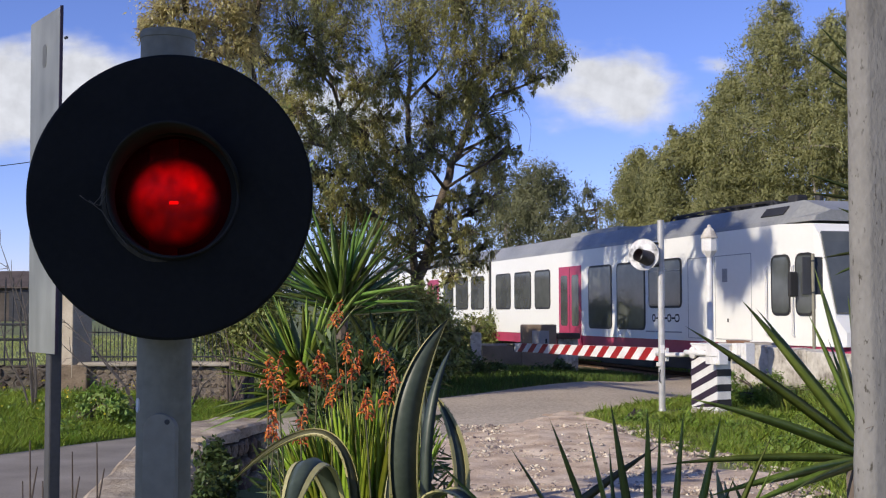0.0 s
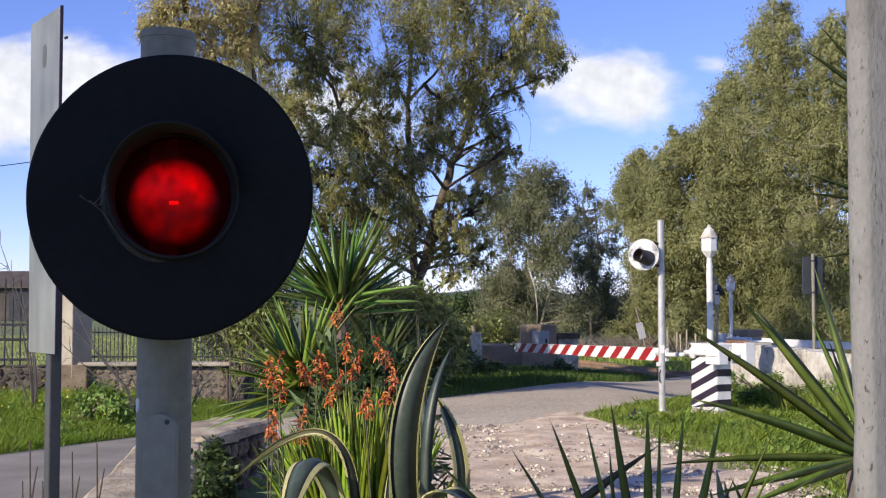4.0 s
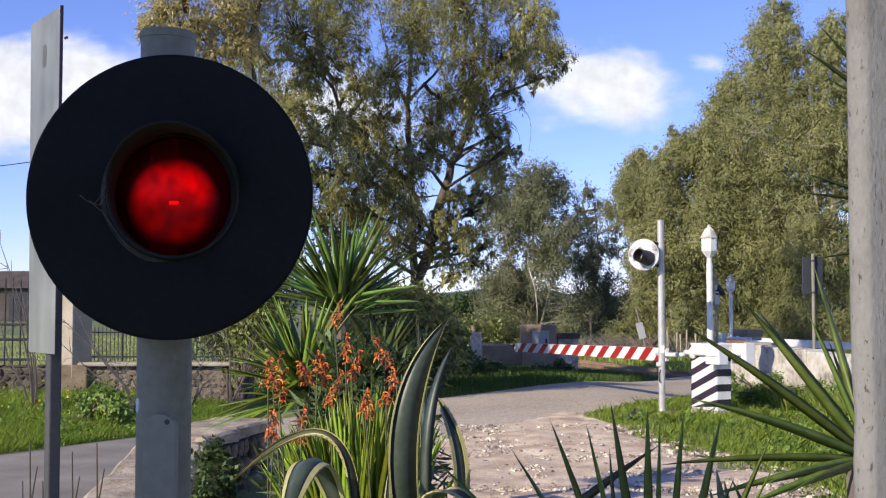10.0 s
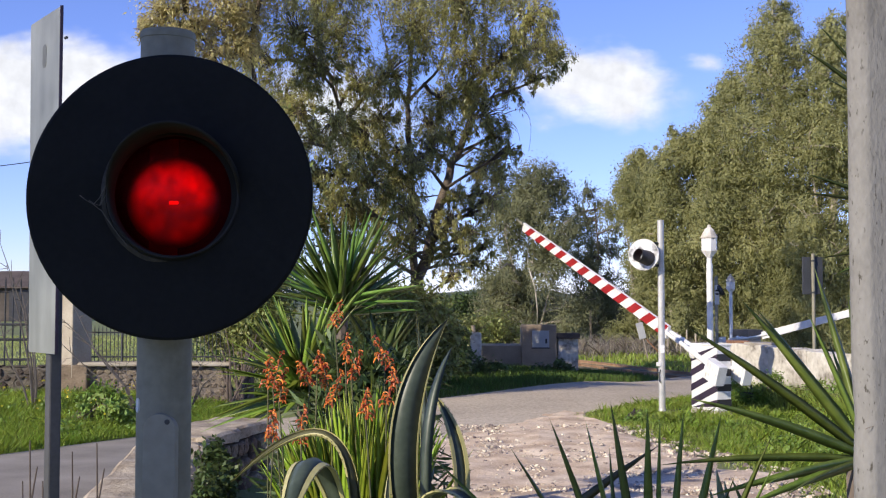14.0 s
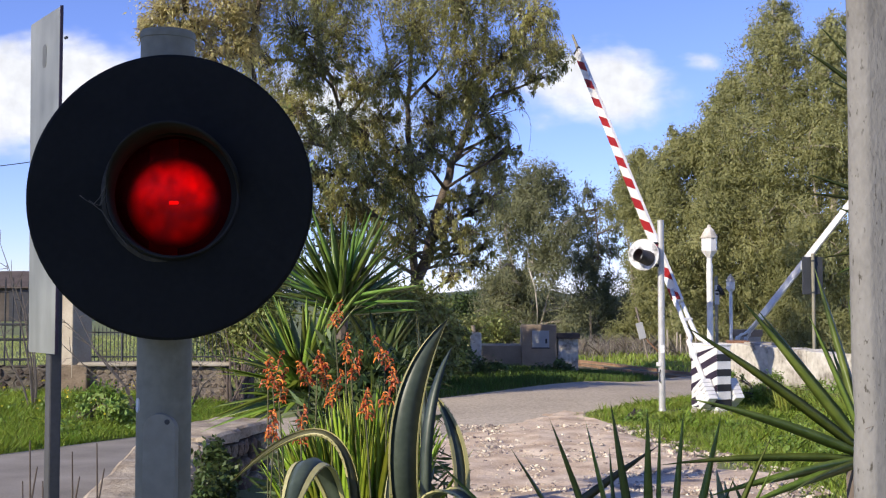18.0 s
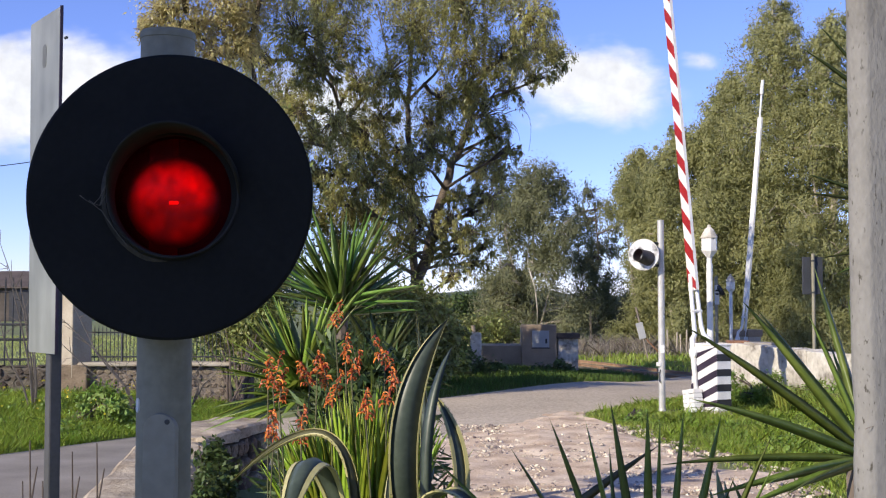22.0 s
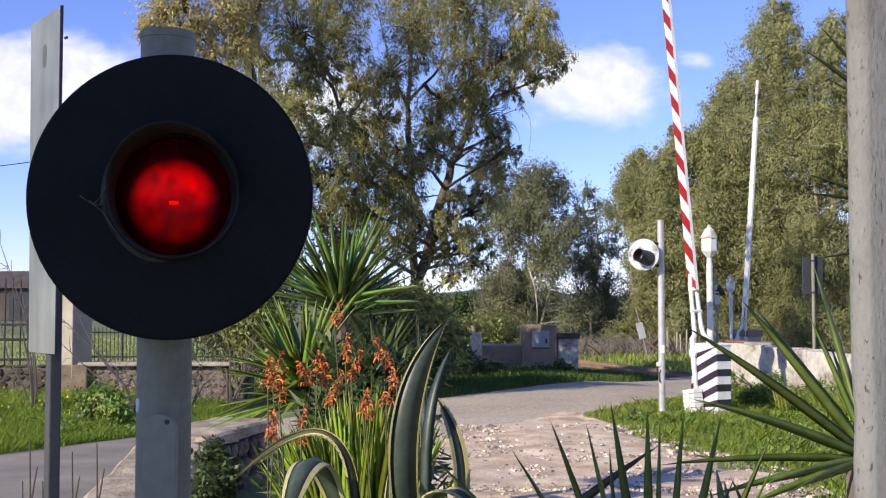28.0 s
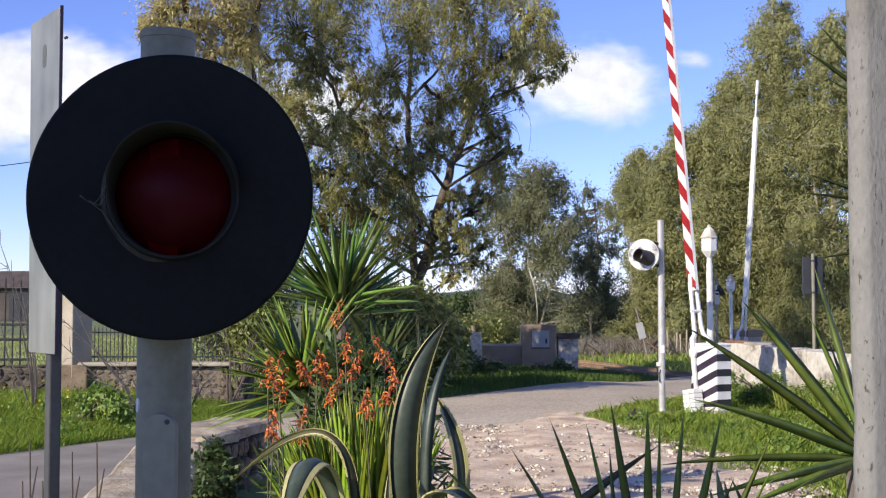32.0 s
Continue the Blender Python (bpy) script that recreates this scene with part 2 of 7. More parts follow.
M["thorn"] = mat("thorn", (0.08, 0.05, 0.03), (0.12, 0.08, 0.05), 0.6, bump=0)
M["orange_petal"] = mat("orange_petal", (0.54, 0.085, 0.02), (0.85, 0.30, 0.07), 0.4, island=0.5, bump=0, through=0.35)
M["stalk"] = mat("stalk", (0.05, 0.06, 0.02), (0.12, 0.11, 0.045), 0.7, bump=0)
M["twig"] = mat("twig", (0.06, 0.045, 0.035), (0.13, 0.1, 0.08), 0.9, bump=0)
M["yellow_petal"] = mat("yellow_petal", (0.6, 0.5, 0.03), (0.75, 0.62, 0.06), 0.6, bump=0, through=0.3)
M["train_white"] = mat("train_white", (0.83, 0.82, 0.77), (0.88, 0.87, 0.82), 0.3, grain=8, stain=0.7, bump=0.02)
M["train_roof"] = mat("train_roof", (0.20, 0.205, 0.20), (0.33, 0.335, 0.325), 0.4, grain=14, stain=0.9, bump=0.04)
M["train_red"] = mat("train_red", (0.37, 0.03, 0.085), (0.47, 0.06, 0.13), 0.35, grain=10, stain=0.9, bump=0.02)
M["train_dark"] = mat("train_dark", (0.015, 0.015, 0.017), (0.035, 0.034, 0.033), 0.6, grain=20, stain=2, bump=0.1)
M["tinted_glass"] = mat("tinted_glass", (0.05, 0.056, 0.055), (0.12, 0.13, 0.125), 0.06, grain=2, stain=0.8, bump=0, spec=0.8)
M["grille"] = mat("grille", (0.30, 0.30, 0.30), (0.42, 0.42, 0.42), 0.5, grain=20, stain=2, bump=0.1)
M["red_glass_dark"] = mat("red_glass_dark", (0.09, 0.004, 0.006), (0.15, 0.008, 0.01), 0.18, grain=12, stain=8, bump=0.1)
M["lamp_glow"] = lamp_pattern()
M["lamp_core"] = glow("lamp_core", (1.0, 0.03, 0.008), 4.0)
M["crack"] = mat("crack", (0.10, 0.075, 0.055), (0.17, 0.13, 0.10), 0.95, bump=0)
M["hill"] = mat("hill", (0.035, 0.05, 0.04), (0.07, 0.09, 0.07), 0.95, grain=0.2, stain=0.02, bump=0)


# ---- building tools ----
def thing(name, m=None, label="", category="", group="", kind=""):
    ob = new(name)
    ob.empty_display_size = 0.1
    ob.matrix_basis = m or Matrix.Identity(4)
    return tagged(ob, label, category, group, kind)


def finish(bm, name, material, smooth=False):
    bmesh.ops.recalc_face_normals(bm, faces=bm.faces)
    me = bpy.data.meshes.new(name)
    if smooth:
        for f in bm.faces:
            f.smooth = True
    bm.to_mesh(me)
    bm.free()
    me.materials.append(material)
    return me


def part(name, bm, material, parent=None, label="", smooth=False):
    ob = new(name, finish(bm, name, material, smooth))
    ob.parent = parent
    return tagged(ob, label)


def mesh_of(name, verts, faces, material):
    me = bpy.data.meshes.new(name)
    me.from_pydata([tuple(v) for v in verts], [], faces)
    me.materials.append(material)
    return me


def box(bm, c, s, bevel=0.0, m=None):
    r = bmesh.ops.create_cube(bm, size=1, matrix=(m or Matrix.Identity(4)) @ Matrix.Translation(c) @ Matrix.Diagonal((*s, 1)))
    if bevel:
        es = list({e for v in r["verts"] for e in v.link_edges})
        bmesh.ops.bevel(bm, geom=es, offset=bevel, segments=2, affect='EDGES', profile=0.5)
    return bm


def new_box(c, s, bevel=0.0, m=None):
    return box(bmesh.new(), c, s, bevel, m)


def tube(bm, pts, radii, seg=10, caps=True):
    """A round bar along pts; radii: one number or one for each point."""
    pts = [Vector(p) for p in pts]
    if not hasattr(radii, "__len__"):
        radii = [radii] * len(pts)
    rings = []
    for i, p in enumerate(pts):
        d = (pts[min(i + 1, len(pts) - 1)] - pts[max(i - 1, 0)]).normalized()
        u = d.orthogonal().normalized() if i == 0 else (u - d * u.dot(d)).normalized()
        w = d.cross(u)
        rings.append([bm.verts.new(p + (u * math.cos(a) + w * math.sin(a)) * radii[i]) for a in (2 * math.pi * k / seg for k in range(seg))])
    for a, b in zip(rings, rings[1:]):
        for k in range(seg):
            bm.faces.new((a[k], a[(k + 1) % seg], b[(k + 1) % seg], b[k]))
    if caps:
        bm.faces.new(rings[0][::-1])
        bm.faces.new(rings[-1])
    return bm


def new_tube(pts, radii, seg=10):
    return tube(bmesh.new(), pts, radii, seg)


def lathe(profile, seg=24, m=None, caps=True):
    """Turns (radius, height) pairs about z."""
    bm = bmesh.new()
    m = m or Matrix.Identity(4)
    rings = [[bm.verts.new(m @ Vector((r * math.cos(2 * math.pi * k / seg), r * math.sin(2 * math.pi * k / seg), z))) for k in range(seg)] for r, z in profile]
    for a, b in zip(rings, rings[1:]):
        for k in range(seg):
            bm.faces.new((a[k], a[(k + 1) % seg], b[(k + 1) % seg], b[k]))
    if caps:
        bm.faces.new(rings[0][::-1])
        bm.faces.new(rings[-1])
    return bm


def prism(outline, depth, m=None):
    """A flat outline of (x, z) pairs, with depth along y."""
    bm = bmesh.new()
    m = m or Matrix.Identity(4)
    a = [bm.verts.new(m @ Vector((x, -depth / 2, z))) for x, z in outline]
    b = [bm.verts.new(m @ Vector((x, depth / 2, z))) for x, z in outline]
    bm.faces.new(a)
    bm.faces.new(b[::-1])
    for i in range(len(a)):
        j = (i + 1) % len(a)
        bm.faces.new((a[i], b[i], b[j], a[j]))
    return bm


def rounded(x0, z0, x1, z1, r, n=3):
    """The outline of a rectangle with round corners."""
    out = []
    for cx, cz, a0 in ((x1 - r, z1 - r, 0), (x0 + r, z1 - r, 90), (x0 + r, z0 + r, 180), (x1 - r, z0 + r, 270)):
        for k in range(n + 1):
            a = radians(a0 + 90 * k / n)
            out.append((cx + r * math.cos(a), cz + r * math.sin(a)))
    return out


def blade_mesh(name, path, width, material, keel=0.25, thick=0.08, shape=None, across=None):
    """A sword-shaped leaf along path: hollow above, keeled below."""
    pts = [Vector(p) for p in path]
    n = len(pts)
    verts, faces = [], []
    for i, p in enumerate(pts):
        t = i / (n - 1)
        d = (pts[min(i + 1, n - 1)] - pts[max(i - 1, 0)]).normalized()
        side = d.cross(Vector((0, 0, 1)))
        if across:
            s = Vector(across(t) if callable(across) else across)
        elif i == 0 or side.length > 0.15:
            s = side.normalized() if side.length > 1e-4 else Vector((1, 0, 0))
        s = (s - d * s.dot(d)).normalized()
        up = s.cross(d).normalized()
        w = width * (shape(t) if shape else min(1.0, 0.55 + 1.8 * t) * (1 - t ** 2.2) + 0.004) / 2
        verts += [p - s * w + up * w * keel, p + up * w * thick * 0.4, p + s * w + up * w * keel, p - up * w * (thick + keel * 0.4)]
    for i in range(n - 1):
        a, b = 4 * i, 4 * i + 4
        for k in range(4):
            j = (k + 1) % 4
            faces.append((a + k, a + j, b + j, b + k))
    faces.append((0, 3, 2, 1))
    faces.append((4 * n - 4, 4 * n - 3, 4 * n - 2, 4 * n - 1))
    me = mesh_of(name, verts, faces, material)
    for poly in me.polygons:
        poly.use_smooth = True
    return me


def arc(base, way, length, droop, n=9):
    """Points of a leaf that sets off from base along way and sinks by droop (a share of its length)."""
    base, way = Vector(base), Vector(way).normalized()
    return [base + way * length * t - Vector((0, 0, droop * length * t ** 2.4)) for t in (i / (n - 1) for i in range(n))]


def bend(a, b, c, n=10):
    """Points of a curve from a to c that is drawn towards b."""
    a, b, c = Vector(a), Vector(b), Vector(c)
    return [a * (1 - t) ** 2 + b * 2 * t * (1 - t) + c * t * t for t in (i / (n - 1) for i in range(n))]


def leaf_cloud(name, rng, centres, radii, count, length, width, material, hang=0.7, clump=24, spread=0.16, shell=0.5, order=0.55, tall=1.25):
    """Many small leaves in clumps inside round masses: each leaf a folded blade of four corners. order: how far the leaves of a clump lie alike, turned out from their mass."""
    centres, radii = np.array(centres, float), np.array(radii, float)

    def unit(v):
        return v / np.linalg.norm(v, axis=1)[:, None]
    vol = radii[:, 0] * radii[:, 1] * radii[:, 2]
    share = vol ** 0.75 / (vol ** 0.75).sum()
    nc = max(1, count // clump)
    pick = rng.choice(len(centres), nc, p=share)
    d = unit(rng.normal(size=(nc, 3)))
    r = rng.random(nc) ** shell
    c = centres[pick] + d * r[:, None] * radii[pick]
    size = radii[pick].mean(axis=1) * spread * (0.45 + 1.2 * rng.random(nc) ** 1.5)
    pos = np.repeat(c, clump, axis=0) + rng.normal(size=(nc * clump, 3)) * np.repeat(size, clump)[:, None] * [1, 1, tall]
    m = len(pos)
    lie = unit(rng.normal(size=(nc, 3)) + d * 0.5)
    way = unit(rng.normal(size=(m, 3)) * (1 - order) + np.repeat(lie, clump, axis=0) * order * 1.6)
    way = unit(way * (1 - hang) + np.array([0, 0, -1.0]) * hang)
    swell = (pos - np.repeat(c, clump, axis=0)) / np.repeat(size, clump)[:, None]
    out = unit((swell * 0.55 + np.repeat(d * 0.5 + [0, 0, 0.3], clump, axis=0)) * order * 1.8 + rng.normal(size=(m, 3)) * (1 - order))
    side = unit(np.cross(way, out) + rng.normal(size=(m, 3)) * 0.02)
    ln = length * (0.6 + 0.8 * rng.random(m))[:, None]
    wd = width * (0.6 + 0.8 * rng.random(m))[:, None]
    nrm = np.cross(way, side)
    v = np.stack([pos, pos + way * ln * 0.45 + side * wd / 2 + nrm * wd * 0.12, pos + way * ln, pos + way * ln * 0.45 - side * wd / 2 + nrm * wd * 0.12], axis=1).reshape(-1, 3)
    return fast_mesh(name, v, 4, material)


def fast_mesh(name, v, k, material):
    """A mesh of separate k-cornered faces from an array of corners."""
    me = bpy.data.meshes.new(name)
    nf = len(v) // k
    me.vertices.add(len(v))
    me.vertices.foreach_set("co", np.ascontiguousarray(v, dtype=np.float32).ravel())
    me.loops.add(len(v))
    me.loops.foreach_set("vertex_index", np.arange(len(v), dtype=np.int32))
    me.polygons.add(nf)
    me.polygons.foreach_set("loop_start", np.arange(0, len(v), k, dtype=np.int32))
    me.update()
    me.validate()
    me.materials.append(material)
    return me


def blades(name, rng, x, y, z, length, width, material, lean=0.35):
    """Grass: one bent three-cornered blade at each place."""
    n = len(x)
    a = rng.random(n) * 2 * np.pi
    ln = length * (0.45 + 0.9 * rng.random(n))
    tip = np.stack([np.cos(a) * lean * ln * rng.random(n) * 1.6, np.sin(a) * lean * ln * rng.random(n) * 1.6, ln], axis=1)
    s = np.stack([-np.sin(a + 0.6), np.cos(a + 0.6), np.zeros(n)], axis=1) * (width * (0.6 + 0.8 * rng.random(n)))[:, None] / 2
    p = np.stack([x, y, z - 0.01], axis=1)
    mid = p + tip * np.array([0.35, 0.35, 0.55])
    v = np.stack([p - s, p + s, mid + s * 0.8, p + tip, mid - s * 0.8], axis=1).reshape(-1, 3)
    return fast_mesh(name, v, 5, material)


# ---- plan ----
TRACK = Vector((0.2838, -0.9589, 0.0))        # the way the train runs
TRACK_SIDE = Vector((0.9589, 0.2838, 0.0))    # across it, away from the camera
NEAR_SIDE = 13.9                              # the train's near side meets x = 13.9 - 0.296 y
ROAD = Vector((0.53, 0.848, 0.0))
RAIL_Z = -0.22


def across_track(x, y):
    """How far a place lies beyond the train's near side."""
    return (x - NEAR_SIDE + 0.296 * y) * 0.9589


def ground_z(x, y, sunk=0.11):
    """The height of the ground: flat at the crossing, a bank before the left wall, a dip to the line."""
    d = across_track(x, y)
    k = 0.5 + 0.5 * math.tanh((d + 2.6) * 0.8)
    z = (RAIL_Z - 0.02) * k - (sunk - 0.02) * max(0.0, 1 - abs(d - 1.25) / 2.2) ** 0.5 if abs(d - 1.25) < 2.2 else (RAIL_Z - 0.02) * k
    road = abs((x + 0.11) * ROAD.y - (y - 16.35) * ROAD.x)
    bank = min(1.0, max(0.0, (road - 1.9) / 2.0))
    left = 0.5 - 0.5 * math.tanh(x + 2.2)
    z += 0.22 * bank * left * min(1.0, max(0.0, (y - 9) / 4))
    z += 0.035 * bank * noise.noise(Vector((x * 0.8, y * 0.8, 0.0)))
    return z


def ground_sheet():
    xs = [-1500, -500, -150, -60] + [-30 + 0.75 * i for i in range(95)] + [60, 150, 500, 1500]
    ys = [-400, -100, -30, -8] + [0.6 * i for i in range(90)] + [58, 66, 80, 110, 160, 260, 500, 1000, 3000]
    verts = [(x, y, ground_z(x, y)) for y in ys for x in xs]
    w = len(xs)
    faces = [(j * w + i, j * w + i + 1, (j + 1) * w + i + 1, (j + 1) * w + i) for j in range(len(ys) - 1) for i in range(w - 1)]
    ob = new("ground", mesh_of("ground", verts, faces, M["soil"]))
    tagged(ob, "green grassy ground with brown soil showing through", "ground", kind="structure")


def strip(name, centre, half, lift, material, label, n_across=8):
    """A sheet that follows the ground along a centre line; half: its half width at each point."""
    verts, faces = [], []
    for i, (p, h) in enumerate(zip(centre, half)):
        q = centre[min(i + 1, len(centre) - 1)] - centre[max(i - 1, 0)]
        s = Vector((q.y, -q.x, 0)).normalized()
        for k in range(n_across + 1):
            u = 2 * k / n_across - 1
            w = p + s * h * u
            crown = lift * (1 - 0.6 * u * u)
            verts.append((w.x, w.y, ground_z(w.x, w.y, 0.03 if name == "road" else 0.11) + crown))
    for i in range(len(centre) - 1):
        for k in range(n_across):
            a = i * (n_across + 1) + k
            faces.append((a, a + 1, a + n_across + 2, a + n_across + 1))
    me = mesh_of(name, verts, faces, material)
    return tagged(new(name, me), label, name, kind="structure")


ROAD_MID = Vector((-0.11, 16.35, 0))


def roads():
    ts = [-30 + 0.8 * i for i in range(90)]
    line = [ROAD_MID + ROAD * t + Vector((0.02 * min(t + 4, 0) ** 2 * -0.35, 0, 0)) for t in ts]
    wid = [1.6 + 0.1 * noise.noise(Vector((t * 0.35, 3, 0))) for t in ts]
    cut = next(i for i, t in enumerate(ts) if t > -3.6)
    strip("road", line[cut:], wid[cut:], 0.035, M["asphalt"], "worn pale grey asphalt country road over the crossing")
    strip("road", line[:cut + 1], wid[:cut + 1], 0.035, M["dark_asphalt"], "darker grey asphalt of the left stretch of the road")
    c0 = Vector((NEAR_SIDE, 0, 0)) + TRACK_SIDE * 1.25
    bed = [c0 - TRACK * (4 + 0.8 * i) for i in range(70)]
    strip("track_bed", bed, [1.1 + 0.15 * noise.noise(Vector((i * 0.4, 7, 0))) for i in range(70)], 0.02, M["ballast"], "brown gravel bed of the railway line")
    verts, faces = [], []
    for j in range(101):
        y = 5.0 + 0.12 * j
        left = -0.95 - 0.3 * noise.noise(Vector((y, 1, 0))) - 0.16 * noise.noise(Vector((y * 4, 1, 3))) + max(0, y - 12.0) * 0.6 - 0.35 * min(1, max(0, y - 10.5))
        right = 3.2 + 0.35 * noise.noise(Vector((y * 0.9, 5, 0))) - max(0, y - 10) * 0.16
        right = max(right, left + 0.2)
        for k in range(21):
            x = left + (right - left) * k / 20
            edge = min(k, 20 - k, 3) / 3
            verts.append((x, y, ground_z(x, y) - 0.02 + 0.052 * edge + 0.035 * edge * noise.noise(Vector((x * 2.2, y * 2.2, 2))) + 0.02 * edge * noise.noise(Vector((x * 7, y * 7, 2)))))
    for j in range(100):
        for k in range(20):
            a = j * 21 + k
            faces.append((a, a + 1, a + 22, a + 21))
    tagged(new("dirt_verge", mesh_of("dirt_verge", verts, faces, M["dirt"])), "bare sandy dirt verge with rubble beside the road", "dirt verge", kind="structure")


ground_sheet()
roads()

# ---- the crossing ----
def hidden_core(name, c, s, material, label, m=None):
    return tagged(new(name, finish(new_box(c, s, m=m), name, material)), label, name.replace("_", " "), kind="structure")


BOOM_TURN = 111.36
PIVOT = Vector((3.811, 17.034, 0.876))


def finish_boom(boom, a0, z0):
    """The two arms, hubs and counterweights behind the plank."""
    for side in (1, -1):
        y = side * 0.14
        arm = [(a0 + 0.25, side * 0.04, z0), (a0 - 0.05, side * 0.05, z0), (0.40, side * 0.06, z0 * 0.8), (0.27, side * 0.075, z0 * 0.4), (0.2, y * 1.02, 0.0), (0, y * 1.08, 0.0), (-0.62, y * 1.08, 0)]
        part("arm", new_tube(arm, [0.03, 0.033, 0.035, 0.036, 0.04, 0.042, 0.035], 10), M["white_paint"], boom, smooth=True)
        hub = lathe([(0.075, -0.02), (0.085, 0), (0.085, 0.03), (0.05, 0.045)], 16, Matrix.Translation((0, y, 0)) @ Matrix.Rotation(radians(-90 * side), 4, 'X'))
        part("hub", hub, M["white_paint"], boom)
        for k in range(5):
            part("counterweight", new_box((-0.836 + 0.068 * k, side * 0.225, 0), (0.0625, 0.15, 0.29), 0.006), M["white_paint"], boom, "white counterweight slab")
        part("weight_bar", new_box((-0.70, side * 0.225, 0), (0.33, 0.12, 0.25)), M["dark_metal"], boom)
        part("plate", new_box((-0.70, side * 0.308, 0), (0.26, 0.012, 0.06), 0.004), M["white_paint"], boom)
    part("crossbar", new_tube([(0.62, -0.09, z0 * 0.7), (0.62, 0.09, z0 * 0.7)], 0.025, 8), M["white_paint"], boom)
    return boom


def barrier(at, turn, label, striped, length=6.5):
    """Barrier machine with its swinging boom, two arms and counterweights. Local x: along the lowered boom; the pivot is 0.876 m up."""
    root = thing("level_crossing_barrier", pose(at[0], at[1], at[2], 0, 0, turn), label, "barrier", "crossing barriers")
    oy, wy = (0, 0.24) if striped else (0.36, 0.42)
    house = part("housing", new_box((-0.225, oy, 0.525), (0.65, wy, 0.93), 0.012), M["white_paint" if striped else "concrete"], root, "white painted steel housing with black stripes" if striped else "plain grey housing")
    part("plinth", new_box((-0.225, oy, 0.02), (0.68, wy + 0.03, 0.08), 0.02), M["concrete"], root, "concrete plinth")
    if striped:
        part("lid", new_box((-0.225, 0, 1.003), (0.67, 0.26, 0.028), 0.01), M["white_paint"], house)
    else:
        part("lid", new_box((-0.225, oy, 1.03), (0.72, 0.5, 0.2), 0.02), M["dark_concrete"], house, "dark flat lid")
    # slanting dark stripes on the two long faces, level ones on the short face
    for k in range(5 if striped else 0):
        z = 0.13 + 0.215 * k
        for side in (1, -1):
            o = [(-0.55, z), (0.1, z - 0.25), (0.1, z - 0.15), (-0.55, z + 0.1)]
            o = [(x, min(0.985, max(0.07, q))) for x, q in o]
            part("stripe", prism(o, 0.003, Matrix.Translation((0, side * 0.1225, 0))), M["violet_paint"], house)
        if k < 4:
            part("stripe", new_box((-0.5525, 0, z + 0.05), (0.003, 0.238, 0.1)), M["black_paint"], house)
    boom = thing("boom_assembly", Matrix.Translation((0, 0, PIVOT.z)))
    boom.parent = root
    z0 = -0.056
    a0 = 0.93
    h0, h1 = 0.205, 0.165

    def high(x):
        return h0 + (h1 - h0) * (x - a0) / (length - a0)
    plank = prism([(a0, z0 - high(a0) / 2), (length, z0 - high(length) / 2), (length, z0 + high(length) / 2), (a0, z0 + high(a0) / 2)], 0.05)
    plank = part("boom", plank, M["white_paint"], boom, "tapered white plank with slanting red bands" if striped else "plain white boom seen from behind")
    per = 0.46
    if striped:
        k = -1
        while True:
            x = (3.315 + k) * per
            if x > length - 0.05:
                break
            for side in (1, -1):
                h = high(x) / 2
                lo, hi = max(a0, x - 0.11), min(length, x + 0.11)
                lean = -0.12
                pts = [(min(length, max(a0, q)), z0 + e) for q, e in ((lo - lean, -h), (hi - lean, -h), (hi + lean, h), (lo + lean, h))]
                part("band", prism(pts, 0.003, Matrix.Translation((0, side * 0.0265, 0))), M["red_paint"], plank)
            k += 1
    if not striped:
        part("tip_rod", new_tube([(length - 0.05, 0, z0 + 0.02), (length + 0.62, 0, z0 + 0.02), (length + 0.64, 0, z0 + 0.02), (length + 1.02, 0, z0 + 0.02)], [0.03, 0.028, 0.05, 0.045], 8), M["white_paint"], boom, "thin pale tip rod with a thicker end")
        return finish_boom(boom, a0, z0)
    part("end_cap", new_box((length + 0.012, 0, z0), (0.05, 0.056, h1 + 0.006), 0.004), M["dark_metal"], plank, "dark end cap")
    part("tip_rod", new_tube([(length - 0.05, 0, z0 + 0.04), (length + 0.38, 0, z0 + 0.045)], [0.032, 0.022], 8), M["steel"], boom, "thin grey tip rod")
    part("hanging_rod", new_tube([(length + 0.33, 0, z0 + 0.045), (length + 0.33, 0.02, z0 + 0.03)], 0.012, 6), M["dark_metal"], boom)
    return finish_boom(boom, a0, z0)


near_boom = barrier((PIVOT.x, PIVOT.y, 0.0), BOOM_TURN, "white barrier machine with a red and white striped boom", True)
FAR_PIVOT = (8.406, 32.5, 0.671)
far_boom = barrier((FAR_PIVOT[0], FAR_PIVOT[1], -0.25), BOOM_TURN - 180, "grey barrier machine beyond the track with a plain white boom", False, length=6.2)


def lantern_post(at, height, label):
    root = thing("lantern_post", pose(*at), label, "post", "white lantern posts")
    r = 0.05
    part("post", lathe([(0.075, 0.0), (0.075, 0.5), (r, 0.55), (r, height - 0.62), (0.042, height - 0.6), (0.042, height - 0.5)], 16), M["white_paint"], root, smooth=False)
    part("lantern", lathe([(0.045, height - 0.52), (0.12, height - 0.42), (0.125, height - 0.40), (0.125, height - 0.22), (0.12, height - 0.21)], 8), M["white_paint"], root, "white eight-sided lantern body")
    part("cap", lathe([(0.14, height - 0.21), (0.14, height - 0.195), (0.075, height - 0.07), (0.03, height - 0.03), (0.028, height), (0.012, height + 0.01)], 8), M["whitewash"], root, "weathered conical cap")


lantern_post(((4.255, 18.4, 1.037)[0], 18.4, -0.05), 2.90, "white painted iron post with an eight-sided lantern head, beside the barrier")
lantern_post(((8.229, 33, 0.609)[0], 33.0, -0.25), 2.70, "white painted iron post with an eight-sided lantern head, beyond the track")


